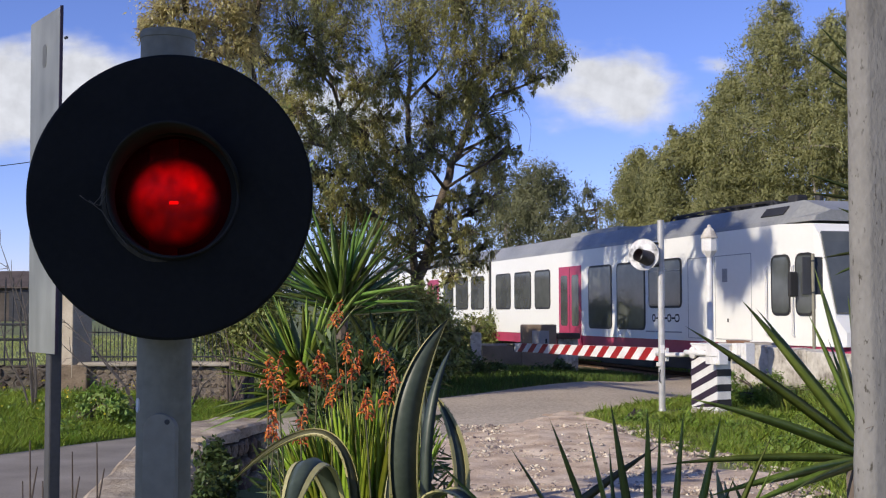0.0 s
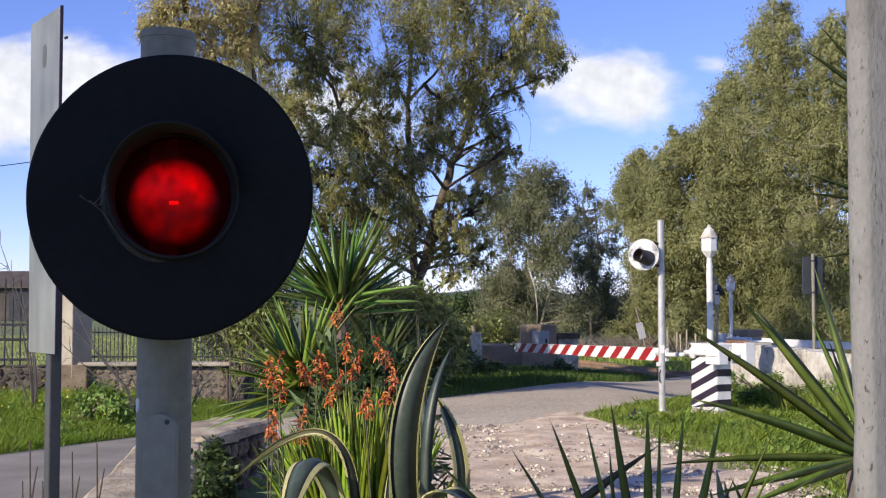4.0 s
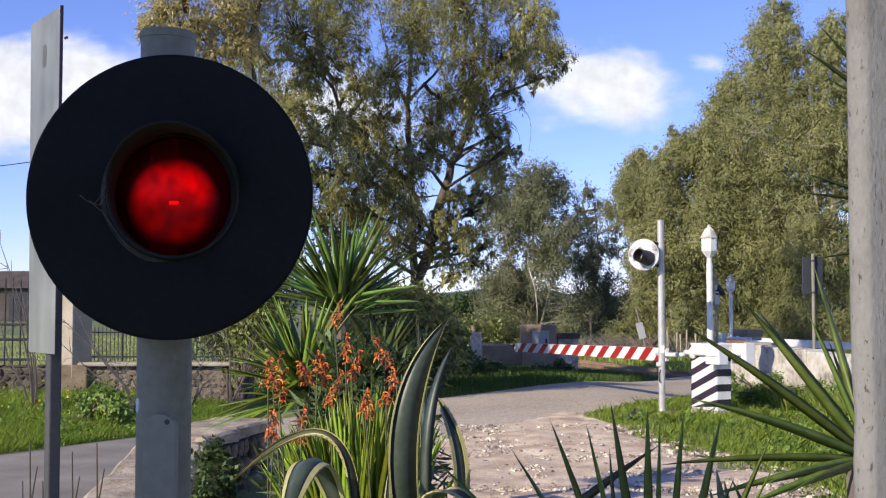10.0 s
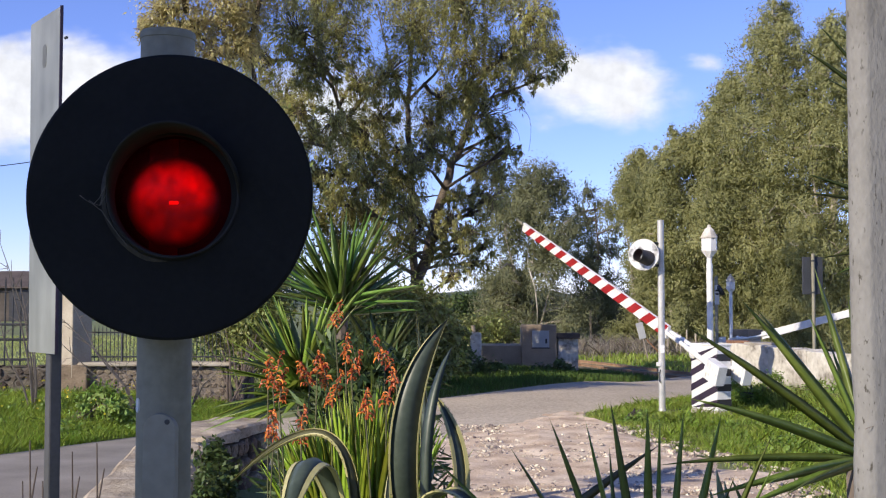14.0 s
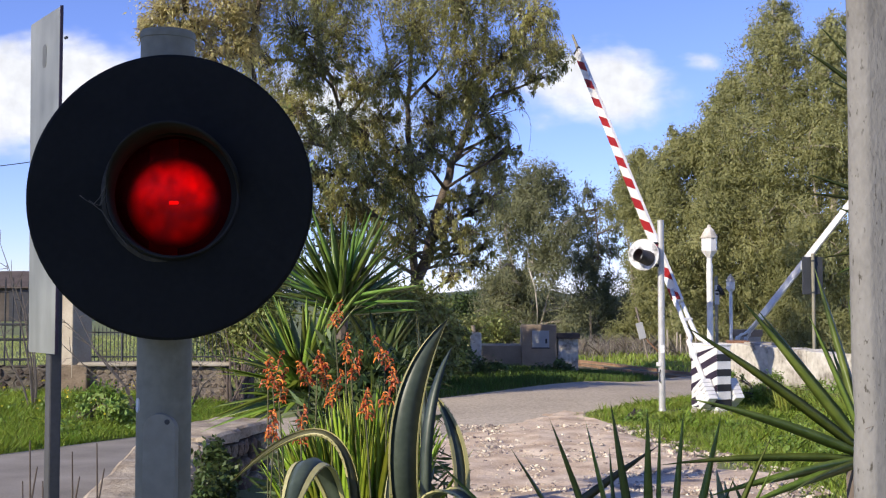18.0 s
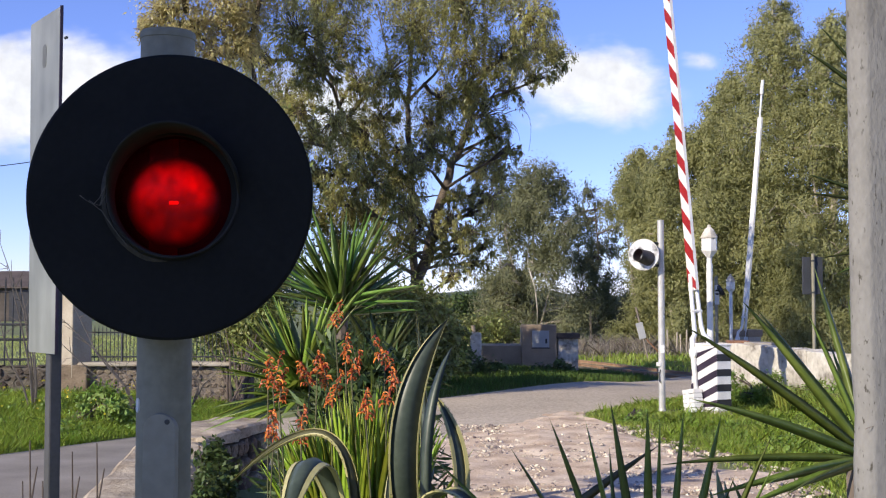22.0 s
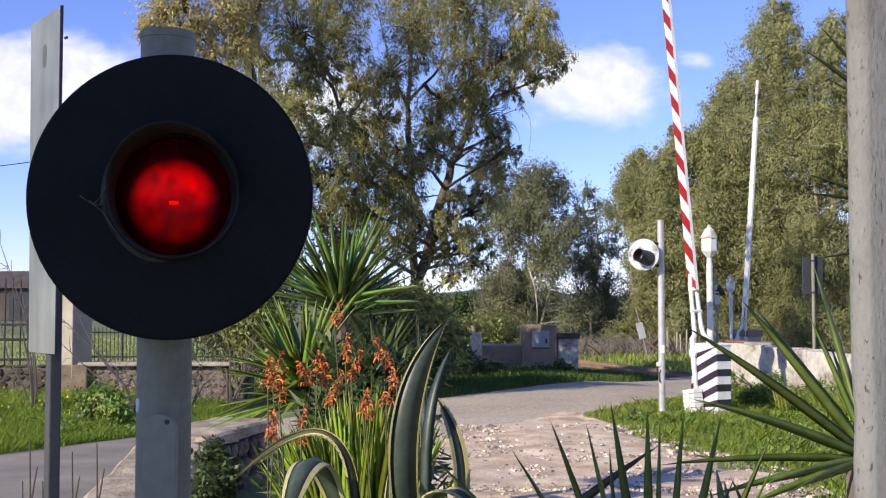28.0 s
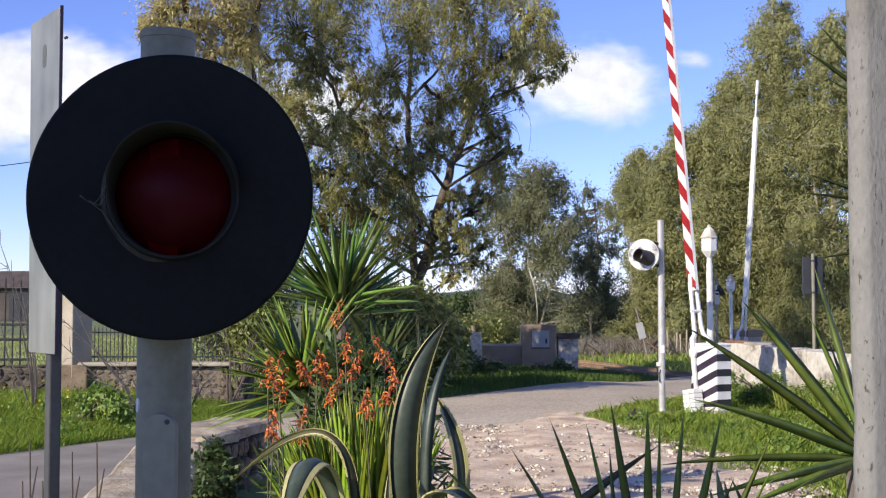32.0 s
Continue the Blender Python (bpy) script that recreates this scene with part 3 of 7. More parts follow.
def near_signal():
    """The red road signal: pole, round board, hood, lens; its lamp unit turns away when the light goes out."""
    c = Vector((-0.441, 1.85, 1.75))
    root = thing("crossing_signal", pose((-0.472, 1.96, 1.671)[0], 1.96, 0), "galvanised pole with a round black board and red lamp", "signal", "crossing signals")
    px = (-0.472, 1.96, 1.671)[0]
    top = (-0.473, 1.96, 2.043)[2]
    part("pole", lathe([(0.0455, 0), (0.0455, top - 0.014), (0.0467, top - 0.0135), (0.0467, top - 0.003), (0.0445, top), (0.02, top + 0.001)], 72), M["steel"], root, "dull grey galvanised pole", smooth=False)
    cover = prism(rounded(-0.0265, 0.2, 0.0265, (-0.464, 1.93, 1.397)[2], 0.026, 6), 0.024, Matrix.Translation(((-0.466, 1.93, 1.67)[0] - px, -0.044, 0)))
    cover = part("pole_cover", cover, M["cover_steel"], root, "long grey cover plate with a round end")
    part("screw", lathe([(0.0045, 0), (0.0045, 0.002), (0.003, 0.003)], 10, Matrix.Translation(((-0.455, 1.9, 1.385)[0] - px + 0.002, -0.054, (-0.457, 1.91, 1.384)[2])) @ Matrix.Rotation(radians(90), 4, 'X')), M["post_steel"], cover)
    part("sticker", prism(rounded(-0.006, -0.012, 0.006, 0.012, 0.005), 0.002, Matrix.Translation((-0.0372, -0.0271, 1.409)) @ Matrix.Rotation(radians(-54), 4, 'Z')), M["white_paint"], root)
    l = c - Vector((px, 1.96, 0))
    face = Matrix.Translation(l) @ Matrix.Rotation(radians(7.5), 4, 'Z')
    turn = face @ Matrix.Rotation(radians(90), 4, 'X')
    # the board: a ring with an opening for the lamp
    hole, rim = 0.1, 0.2305
    board = lathe([(hole, -0.004), (0.222, -0.004), (rim, -0.002), (rim, 0.003), (0.226, 0.005), (hole, 0.005), (hole, -0.004)], 128, Matrix.Translation(Vector((-0.44, 1.85, 1.75)) - Vector((px, 1.96, 0))) @ Matrix.Rotation(radians(90), 4, 'X'), False)
    part("backing_board", board, M["disc_black"], root, "round matt black backing board", smooth=False)
    # the lamp sits to one side of the board's middle
    lamp = turn @ Matrix.Translation((0.009, 0.004, 0))
    n = 64
    bm = bmesh.new()
    rings = []
    for r, z0, k in ((0.108, 0.0, 0.0), (0.1045, 0.02, 0.35), (0.1035, 0.022, 0.38), (0.0995, 0.02, 0.38), (0.0985, -0.03, 0.0)):
        ring = []
        for i in range(n):
            a = 2 * math.pi * i / n
            up = max(0.0, math.sin(a)) ** 0.8
            z = z0 + k * 0.21 * up
            ring.append(bm.verts.new(lamp @ Vector((r * math.cos(a), r * math.sin(a), z))))
        rings.append(ring)
    for a, b in zip(rings, rings[1:]):
        for i in range(n):
            bm.faces.new((a[i], a[(i + 1) % n], b[(i + 1) % n], b[i]))
    part("hood", bm, M["hood_black"], root, "dusty black lamp hood with cobwebs", smooth=True)
    part("lamp_case", lathe([(0.1, -0.09), (0.118, -0.085), (0.118, -0.006), (0.1, -0.006), (0.1, -0.02), (0.1, -0.085)], 48, lamp), M["disc_black"], root)
    # the lens seen through the opening: a ribbed red glass bowl before a dark reflector
    part("lens", lathe([(0.003, 0.002), (0.03, 0.0), (0.06, -0.006), (0.085, -0.016), (0.0985, -0.03), (0.0985, -0.034), (0.003, -0.034)], 64, lamp), M["red_glass"], root, "dark red ribbed glass lens", smooth=True)
    part("reflector", lathe([(0.0985, -0.079), (0.0985, -0.074)], 48, lamp), M["disc_black"], root)
    unit = thing("lamp_unit", lamp @ Matrix.Translation((-0.0065, -0.0072, -0.056)))
    unit.parent = root
    part("glowing_disc", lathe([(0.076, 0.0), (0.076, 0.004)], 48), M["lamp_glow"], unit, "glowing red lamp disc")
    part("filament", new_box((0, -0.002, 0.006), (0.015, 0.005, 0.003), 0.001), M["lamp_core"], unit)
    part("unit_back", lathe([(0.0762, -0.006), (0.0762, -0.0005)], 48), M["disc_black"], unit)
    # cobwebs, a clip and dried specks on the hood's edge
    web = bmesh.new()
    for a, b in (((-0.118, -0.02), (-0.135, -0.012)), ((-0.112, 0.005), (-0.128, -0.018)), ((-0.128, -0.018), (-0.115, -0.028)), ((-0.1, 0.02), (-0.118, -0.02)), ((0.083, 0.083), (0.108, 0.106)), ((0.12, 0.0), (0.13, 0.0)),
                 ((-0.128, -0.018), (-0.15, -0.004)), ((-0.118, -0.02), (-0.106, 0.03)), ((-0.112, 0.005), (-0.104, 0.035)), ((-0.115, -0.028), (-0.1, -0.05)), ((-0.1, -0.05), (-0.075, -0.083)), ((-0.106, 0.03), (-0.095, 0.055)),
                 ((0.09, -0.078), (0.1, -0.092))):
        p, q = lamp @ Vector((a[0] * 0.98, a[1], 0.011)), lamp @ Vector((b[0] * 0.98, b[1], 0.009))
        tube(web, [p, p.lerp(q, 0.5) + Vector((0.0012, 0, -0.0022)), q], [0.0007, 0.0004, 0.0008], 4)
    tagged(part("cobweb", web, M["cobweb"], root, "grey cobweb threads"), kind="stuff")
    part("hood_seam", lathe([(0.1055, 0.002), (0.109, 0.005), (0.116, 0.0005), (0.1055, 0.0)], 64, lamp, False), M["hood_dust"], root, "dusty brown rim at the foot of the hood")
    part("bolt", lathe([(0.004, 0), (0.004, 0.006), (0.002, 0.008)], 8, turn @ Matrix.Translation((0.118, 0.003, 0.005))), M["bright_steel"], root)
    return unit


M["cover_steel"] = mat("cover_steel", (0.20, 0.18, 0.138), (0.315, 0.29, 0.225), 0.65, 0.1, grain=50, stain=6, bump=0.08)
M["hood_black"] = mat("hood_black", (0.004, 0.0035, 0.003), (0.013, 0.011, 0.009), 0.8, grain=120, stain=14, bump=0.3)
M["hood_dust"] = mat("hood_dust", (0.012, 0.011, 0.009), (0.06, 0.052, 0.04), 0.95, grain=160, stain=22, bump=0.4)
M["cobweb"] = mat("cobweb", (0.07, 0.06, 0.048), (0.16, 0.14, 0.11), 0.9, bump=0)


def red_glass():
    m = bpy.data.materials.new("red_glass")
    m.use_nodes = True
    n, l = m.node_tree.nodes, m.node_tree.links
    p = n["Principled BSDF"]
    p.inputs["Base Color"].default_value = (0.085, 0.004, 0.008, 1)
    p.inputs["Roughness"].default_value = 0.45
    p.inputs["Specular IOR Level"].default_value = 0.2
    tr, mix = n.new("ShaderNodeBsdfTransparent"), n.new("ShaderNodeMixShader")
    tr.inputs[0].default_value = (1.0, 0.10, 0.06, 1)
    tex, co, ramp = n.new("ShaderNodeTexNoise"), n.new("ShaderNodeTexCoord"), n.new("ShaderNodeMapRange")
    tex.inputs["Scale"].default_value = 16
    l.new(co.outputs["Object"], tex.inputs["Vector"])
    l.new(tex.outputs["Fac"], ramp.inputs["Value"])
    ramp.inputs["From Min"].default_value, ramp.inputs["From Max"].default_value = 0.3, 0.7
    ramp.inputs["To Min"].default_value, ramp.inputs["To Max"].default_value = 0.38, 0.86
    l.new(ramp.outputs[0], mix.inputs[0])
    l.new(p.outputs[0], mix.inputs[1])
    l.new(tr.outputs[0], mix.inputs[2])
    l.new(mix.outputs[0], n["Material Output"].inputs["Surface"])
    return m


M["red_glass"] = red_glass()
lamp_unit = near_signal()


def road_sign():
    """A tall narrow sign seen from behind, on a flat steel post."""
    near, far = Vector((-1.402, 4.2, 1.78)), Vector((-1.622, 4.5, 1.794))
    d = far - near
    turn = math.degrees(math.atan2(d.y, d.x))
    w = math.hypot(d.x, d.y)
    z0, z1 = (-1.404, 4.2, 1.396)[2], (-1.4, 4.2, 2.678)[2]
    root = thing("road_sign", pose(near.x, near.y, 0, 0, 0, turn), "tall narrow sign with a bare grey metal back on a post", "sign")
    outline = [(x * (1 - 0.11 * (z1 - z) / (z1 - z0)), z) for x, z in rounded(-0.0, z0, w, z1, 0.012)]
    part("panel", prism(outline, 0.006), M["sign_back"], root, "bare grey metal sign back with streaks")
    part("rim", new_box((-0.002, 0.003, (z0 + z1) / 2), (0.005, 0.012, z1 - z0), 0.001), M["violet_paint"], root, "dark turned edge")
    part("post", new_box((0.13, -0.03, 0.8), (0.055, 0.045, 1.9), 0.006), M["post_steel"], root, "dark grey steel post")
    part("stain", prism(rounded(0.17, z1 - 0.2, 0.215, z1 - 0.11, 0.02, 5), 0.001, Matrix.Translation((0, 0.0035, 0))), M["sign_stain"], root, "dark oval stain")
    part("bolt", new_tube([(0.0, -0.012, z1 - 0.12), (-0.02, -0.012, z1 - 0.12)], 0.005, 8), M["dark_metal"], root)


road_sign()


def far_signal():
    base = Vector((3.256, 17.218, 0))
    root = thing("crossing_signal", pose(base.x, base.y, 0), "pale pole with a round hooded lamp turned to the road", "signal", "crossing signals")
    top = (3.288, 17.2, 2.842)[2]
    part("pole", lathe([(0.06, 0), (0.05, 0.04), (0.05, top), (0.02, top + 0.005)], 16), M["bright_steel"], root, "pale galvanised pole", smooth=False)
    part("label_plate", new_box((0.004, -0.052, (3.261, 17.2, 0.921)[2]), (0.06, 0.008, 0.12), 0.003), M["white_paint"], root)
    part("switch_box", new_box((-0.055, -0.03, (3.259, 17.2, 0.695)[2]), (0.06, 0.06, 0.06), 0.006), M["white_paint"], root)
    part("cable_loop", new_tube([(-0.03, -0.05, 0.62), (-0.05, -0.055, 0.55), (-0.045, -0.055, 0.45), (-0.02, -0.05, 0.42)], 0.008, 6), M["dark_metal"], root)
    c = Vector((2.979, 17.1, 2.322)) - Vector((base.x, base.y, 0))
    m = Matrix.Translation(c) @ Matrix.Rotation(radians(-27), 4, 'Z') @ Matrix.Rotation(radians(90), 4, 'X')
    part("backing_board", lathe([(0.02, -0.01), (0.225, -0.01), (0.23, 0), (0.225, 0.01), (0.2, 0.012), (0.02, 0.016)], 40, m), M["worn_white"], root, "round board, weathered shiny white")
    part("rim", lathe([(0.222, 0.008), (0.234, 0.008), (0.234, -0.012), (0.222, -0.012), (0.222, 0.008)], 40, m, False), M["bright_steel"], root)
    # a short hood that points aside to the road, black inside, with the unlit lens at its bottom
    h0 = c + Vector((0.07, -0.02, -0.06))
    way = Vector((-0.78, -0.6, 0.22)).normalized()
    hm = Matrix.Translation(h0) @ way.to_track_quat('Z', 'Y').to_matrix().to_4x4()
    part("hood", lathe([(0.115, 0.0), (0.105, 0.10), (0.098, 0.235), (0.092, 0.235), (0.09, 0.06), (0.03, 0.05)], 28, hm, False), M["hood_grey"], root, "grey lamp hood, black inside", smooth=False)
    part("lens", lathe([(0.004, 0.085), (0.05, 0.08), (0.088, 0.06), (0.004, 0.058)], 28, hm), M["red_glass_dark"], root, "unlit dark red lens", smooth=True)
    part("lamp_case", lathe([(0.03, -0.16), (0.13, -0.14), (0.145, -0.01), (0.03, -0.01)], 24, m), M["white_paint"], root)
    for dz in (0.17, -0.16):
        part("bracket", new_tube([c + Vector((0.05, 0.03, dz)), c + Vector((0.16, 0.06, dz)), Vector((-0.03, -0.01, c.z + dz)), Vector((0.03, 0.0, c.z + dz))], 0.02, 8), M["dark_metal"], root)


M["hood_grey"] = mat("hood_grey", (0.012, 0.011, 0.011), (0.06, 0.052, 0.05), 0.6, grain=40, stain=6, bump=0.1)
far_signal()


def gate_pillar():
    """The corner of a rough plastered gate pier, close to the camera."""
    z1 = 3.0
    bm = bmesh.new()
    rows = 60
    grid = []
    for j in range(rows + 1):
        z = z1 * j / rows
        row = []
        x0 = 0.4668 - 0.0022 * (z - 1.3) + 0.0016 * noise.noise(Vector((0.3, 0.1, z * 7))) + 0.0012 * noise.noise(Vector((1.3, 0.1, z * 25)))
        if 1.415 < z < 1.47:
            x0 += 0.003
        path = [(x0 + 0.02 * (1 - math.cos(a)), 1.3 + 0.02 * (1 - math.sin(a))) for a in (radians(15 * k) for k in range(7))]
        path = [(x0 + 0.27, 1.74), (x0 + 0.1, 1.45)] + path + [(0.627, 1.376), (0.80, 1.476), (0.86, 1.74)]
        for x, y in path:
            d = 0.0008 * noise.noise(Vector((x * 12, y * 12, z * 9)))
            row.append(bm.verts.new((x, y + d, z)))
        grid.append(row)
    for a, b in zip(grid, grid[1:]):
        for k in range(len(a)):
            j = (k + 1) % len(a)
            bm.faces.new((a[k], a[j], b[j], b[k]))
    bm.faces.new(grid[0])
    bm.faces.new(grid[-1][::-1])
    root = thing("gate_pillar", pose(0, 0, 0), "rough pale grey rendered gate pillar with a thin crack", "pillar")
    part("shaft", bm, M["plaster"], root, smooth=True)
    crack = [(0.4715 + 0.0045 * i, 1.2995 + 0.0026 * max(0, i - 1) - 0.0022, 1.437 + 0.0014 * i + 0.0007 * math.sin(i * 1.7)) for i in range(18)]
    part("crack", new_tube(crack, 0.00035, 4), M["crack"], root, "fine brown crack")


gate_pillar()


def track_wall():
    """The plastered retaining wall along the line, with loose cap slabs."""
    def at(y):
        return Vector((11.3 - 0.296 * y, y, 0))
    root = thing("track_wall", pose(0, 0, 0), "low plastered wall with flaking whitewash beside the line", "wall", kind="structure")
    ang = math.degrees(math.atan2(-TRACK.y, -TRACK.x))
    for y0, y1, top in ((20.9, 19.35, 0.89), (19.33, 18.3, 0.87), (18.28, 16.9, 0.84), (16.88, 14.0, 0.82)):
        a, b = at(y0), at(y1)
        bm = new_box(((a.x + b.x) / 2, (a.y + b.y) / 2, (top - 0.3) / 2), (0.34, (b - a).length, top + 0.3), 0.02)
        bmesh.ops.rotate(bm, verts=bm.verts, cent=((a.x + b.x) / 2, (a.y + b.y) / 2, 0), matrix=Matrix.Rotation(radians(ang - 90), 3, 'Z'))
        bmesh.ops.subdivide_edges(bm, edges=bm.edges[:], cuts=4, use_grid_fill=True)
        for v in bm.verts:
            q = noise.noise(v.co * 2.3) + 0.5 * noise.noise(v.co * 6.0)
            v.co += Vector((-0.02 * q, 0.0, 0.03 * q if v.co.z > top - 0.1 else 0.0))
        part("wall_panel", bm, M["whitewash"], root)
    for c, s, k in ((at(20.6) + Vector((0.05, 0, 0.92)), (0.3, 0.5, 0.05), "rust"), (at(20.0) + Vector((0.1, 0, 0.905)), (0.4, 0.6, 0.05), "concrete")):
        part("cap_slab", new_box(c, s, 0.01, None), M[k], root)


track_wall()


def sign_post():
    x, y = (6.068, 18.9, 1.391)[0], 18.9
    root = thing("line_sign", pose(x, y, -0.1), "thin grey post with a dark sign board seen from behind", "sign")
    top = (6.083, 18.9, 2.41)[2] + 0.1
    part("post", lathe([(0.028, 0), (0.028, top), (0.012, top + 0.01)], 14), M["steel"], root)
    part("board", new_box((0.005, 0.055, (6.078, 18.9, 2.057)[2] + 0.1), (0.34, 0.03, 0.62), 0.01), M["board_grey"], root, "plain dark grey board")
    for dz in (0.26, -0.26):
        part("clamp", lathe([(0.036, -0.015), (0.036, 0.015)], 12, Matrix.Translation((0, 0, (6.078, 18.9, 2.039)[2] + 0.1 + dz))), M["dark_metal"], root)


sign_post()


def crossing_post():
    x, y = (7.722, 32.6, 1.257)[0], 32.6
    root = thing("crossing_signal", pose(x, y, -0.25), "grey pole with a pale plate and round black lamp", "signal", "crossing signals")
    top = (7.735, 32.6, 2.374)[2] + 0.25
    part("pole", lathe([(0.05, 0), (0.05, top), (0.02, top + 0.01)], 12), M["steel"], root)
    z = (7.729, 32.6, 1.863)[2] + 0.25
    part("plate", new_box((0, -0.07, z), (0.13, 0.02, 0.55), 0.005), M["bright_steel"], root)
    part("lamp", lathe([(0.1, -0.06), (0.16, -0.02), (0.17, 0.05), (0.06, 0.07)], 20, Matrix.Translation((0.1, -0.03, z + 0.12)) @ Matrix.Rotation(radians(60), 4, 'Y')), M["dark_metal"], root, "round black lamp")
    part("mark", new_box((0, -0.084, z + 0.12), (0.09, 0.006, 0.05)), M["black_paint"], root)
    part("mark", new_box((0, -0.084, z + 0.02), (0.09, 0.006, 0.05)), M["black_paint"], root)


crossing_post()


def cable_cabinet():
    """The plastered cabinet by the line with its metal door, and the low walls on either side."""
    y = 29.5
    x0, x1 = (2.005, 29.5, 0.712)[0], (2.899, 29.5, 0.712)[0]
    z1 = (2.396, 29.5, 1.071)[2]
    root = thing("cable_cabinet", pose((x0 + x1) / 2, y, 0), "dark plastered cabinet with a grey metal door by the line", "cabinet")
    w = x1 - x0
    part("body", new_box((0, 0.25, (z1 - 0.5) / 2), (w, 0.5, z1 + 0.5), 0.02), M["dark_concrete"], root)
    door = part("door", new_box((0.04, -0.01, (2.394, 29.5, 0.697)[2]), (0.434, 0.03, 0.448), 0.008), M["grille"], root, "grey metal door")
    part("handle", new_box((0.18, -0.035, (2.394, 29.5, 0.654)[2]), (0.05, 0.03, 0.12), 0.01), M["black_paint"], door)
    part("edge", new_box((0.04, -0.004, (2.393, 29.5, 0.489)[2] - 0.01), (0.463, 0.05, 0.03)), M["black_paint"], root)
    low = thing("low_wall", pose((3.202, 29.5, 0.712)[0], y, 0), "low plastered wall with a dark coping", "wall", kind="structure")
    z = (3.203, 29.5, 0.856)[2]
    part("wall_body", new_box((0, 0.25, (z - 0.65) / 2), (0.521, 0.34, z + 0.45), 0.01), M["whitewash"], low)
    part("coping", new_box((0.0, 0.2, z - 0.07), (0.593, 0.46, 0.14), 0.015), M["roof_tile"], low, "dark red-brown coping")
    long = thing("low_wall", pose((1.529, 29.5, 0.712)[0], y, 0), "low crumbling plastered wall in shade", "wall", kind="structure")
    z = (1.528, 29.5, 0.539)[2]
    part("wall_body", new_box((0, 0.3, (z - 0.5) / 2), (1.041, 0.4, z + 0.5), 0.03), M["dark_concrete"], long)
    part("coping", new_box((-0.05, 0.3, z + 0.012), (1.012, 0.44, 0.05), 0.01), M["concrete"], long)


cable_cabinet()


def track():
    """Rails, sleepers and ballast of the narrow-gauge line."""
    c0 = Vector((NEAR_SIDE, 0, 0)) + TRACK_SIDE * 1.25
    ang = math.degrees(math.atan2(TRACK.y, TRACK.x))
    root = thing("railway_track", pose(c0.x, c0.y, RAIL_Z, 0, 0, ang), "rusty single track on wooden sleepers in grass", "track", kind="structure")
    for y in (-0.475, 0.475):
        prof = [(-0.055, -0.12), (0.055, -0.12), (0.055, -0.108), (0.009, -0.09), (0.009, -0.03), (0.03, -0.022), (0.03, 0.0), (-0.03, 0.0), (-0.03, -0.022), (-0.009, -0.03), (-0.009, -0.09), (-0.055, -0.108)]
        m = Matrix.Translation((195, y, 0)) @ Matrix.Rotation(radians(90), 4, 'Z')
        part("rail", prism(prof, 690, m), M["rail_steel"], root, "rusty steel rail")
    me = finish(new_box((0, 0, 0), (0.22, 1.8, 0.12), 0.01), "sleeper", M["sleeper"])
    for i in range(64):
        ob = new("sleeper", me)
        ob.parent = root
        ob.matrix_basis = pose(-5.6 - 0.7 * i, 0.03 * math.sin(i * 2.3), -0.165, 0, 0, 1.5 * math.sin(i * 1.7))


track()


def rubble_meshes(rng, n, material="stone"):
    """Flat-faced irregular stones in a unit box, their fronts towards -y."""
    out = []
    for k in range(n):
        bm = bmesh.new()
        c = rng.randrange(5, 8)
        ring = []
        for i in range(c):
            a = 2 * math.pi * (i + rng.uniform(-0.28, 0.28)) / c
            r = 0.5 / max(abs(math.cos(a)), abs(math.sin(a))) * rng.uniform(0.78, 1.0)
            ring.append((min(0.52, r) * math.cos(a) * 1.0, min(0.52, r) * math.sin(a) * 1.0))
        rows = [[bm.verts.new((x * s, y + rng.uniform(-0.03, 0.03), z * s)) for x, z in ring] for s, y in ((0.98, 0.5), (1.0, -0.30), (0.93, -0.43), (0.72, -0.5))]
        for p, q in zip(rows, rows[1:]):
            for i in range(c):
                j = (i + 1) % c
                bm.faces.new((p[i], p[j], q[j], q[i]))
        mid = bm.verts.new((rng.uniform(-0.1, 0.1), -0.5 - rng.uniform(0.0, 0.06), rng.uniform(-0.1, 0.1)))
        for i in range(c):
            bm.faces.new((rows[-1][i], rows[-1][(i + 1) % c], mid))
        bmesh.ops.recalc_face_normals(bm, faces=bm.faces)
        out.append(finish(bm, "stone", M[material]))
    return out


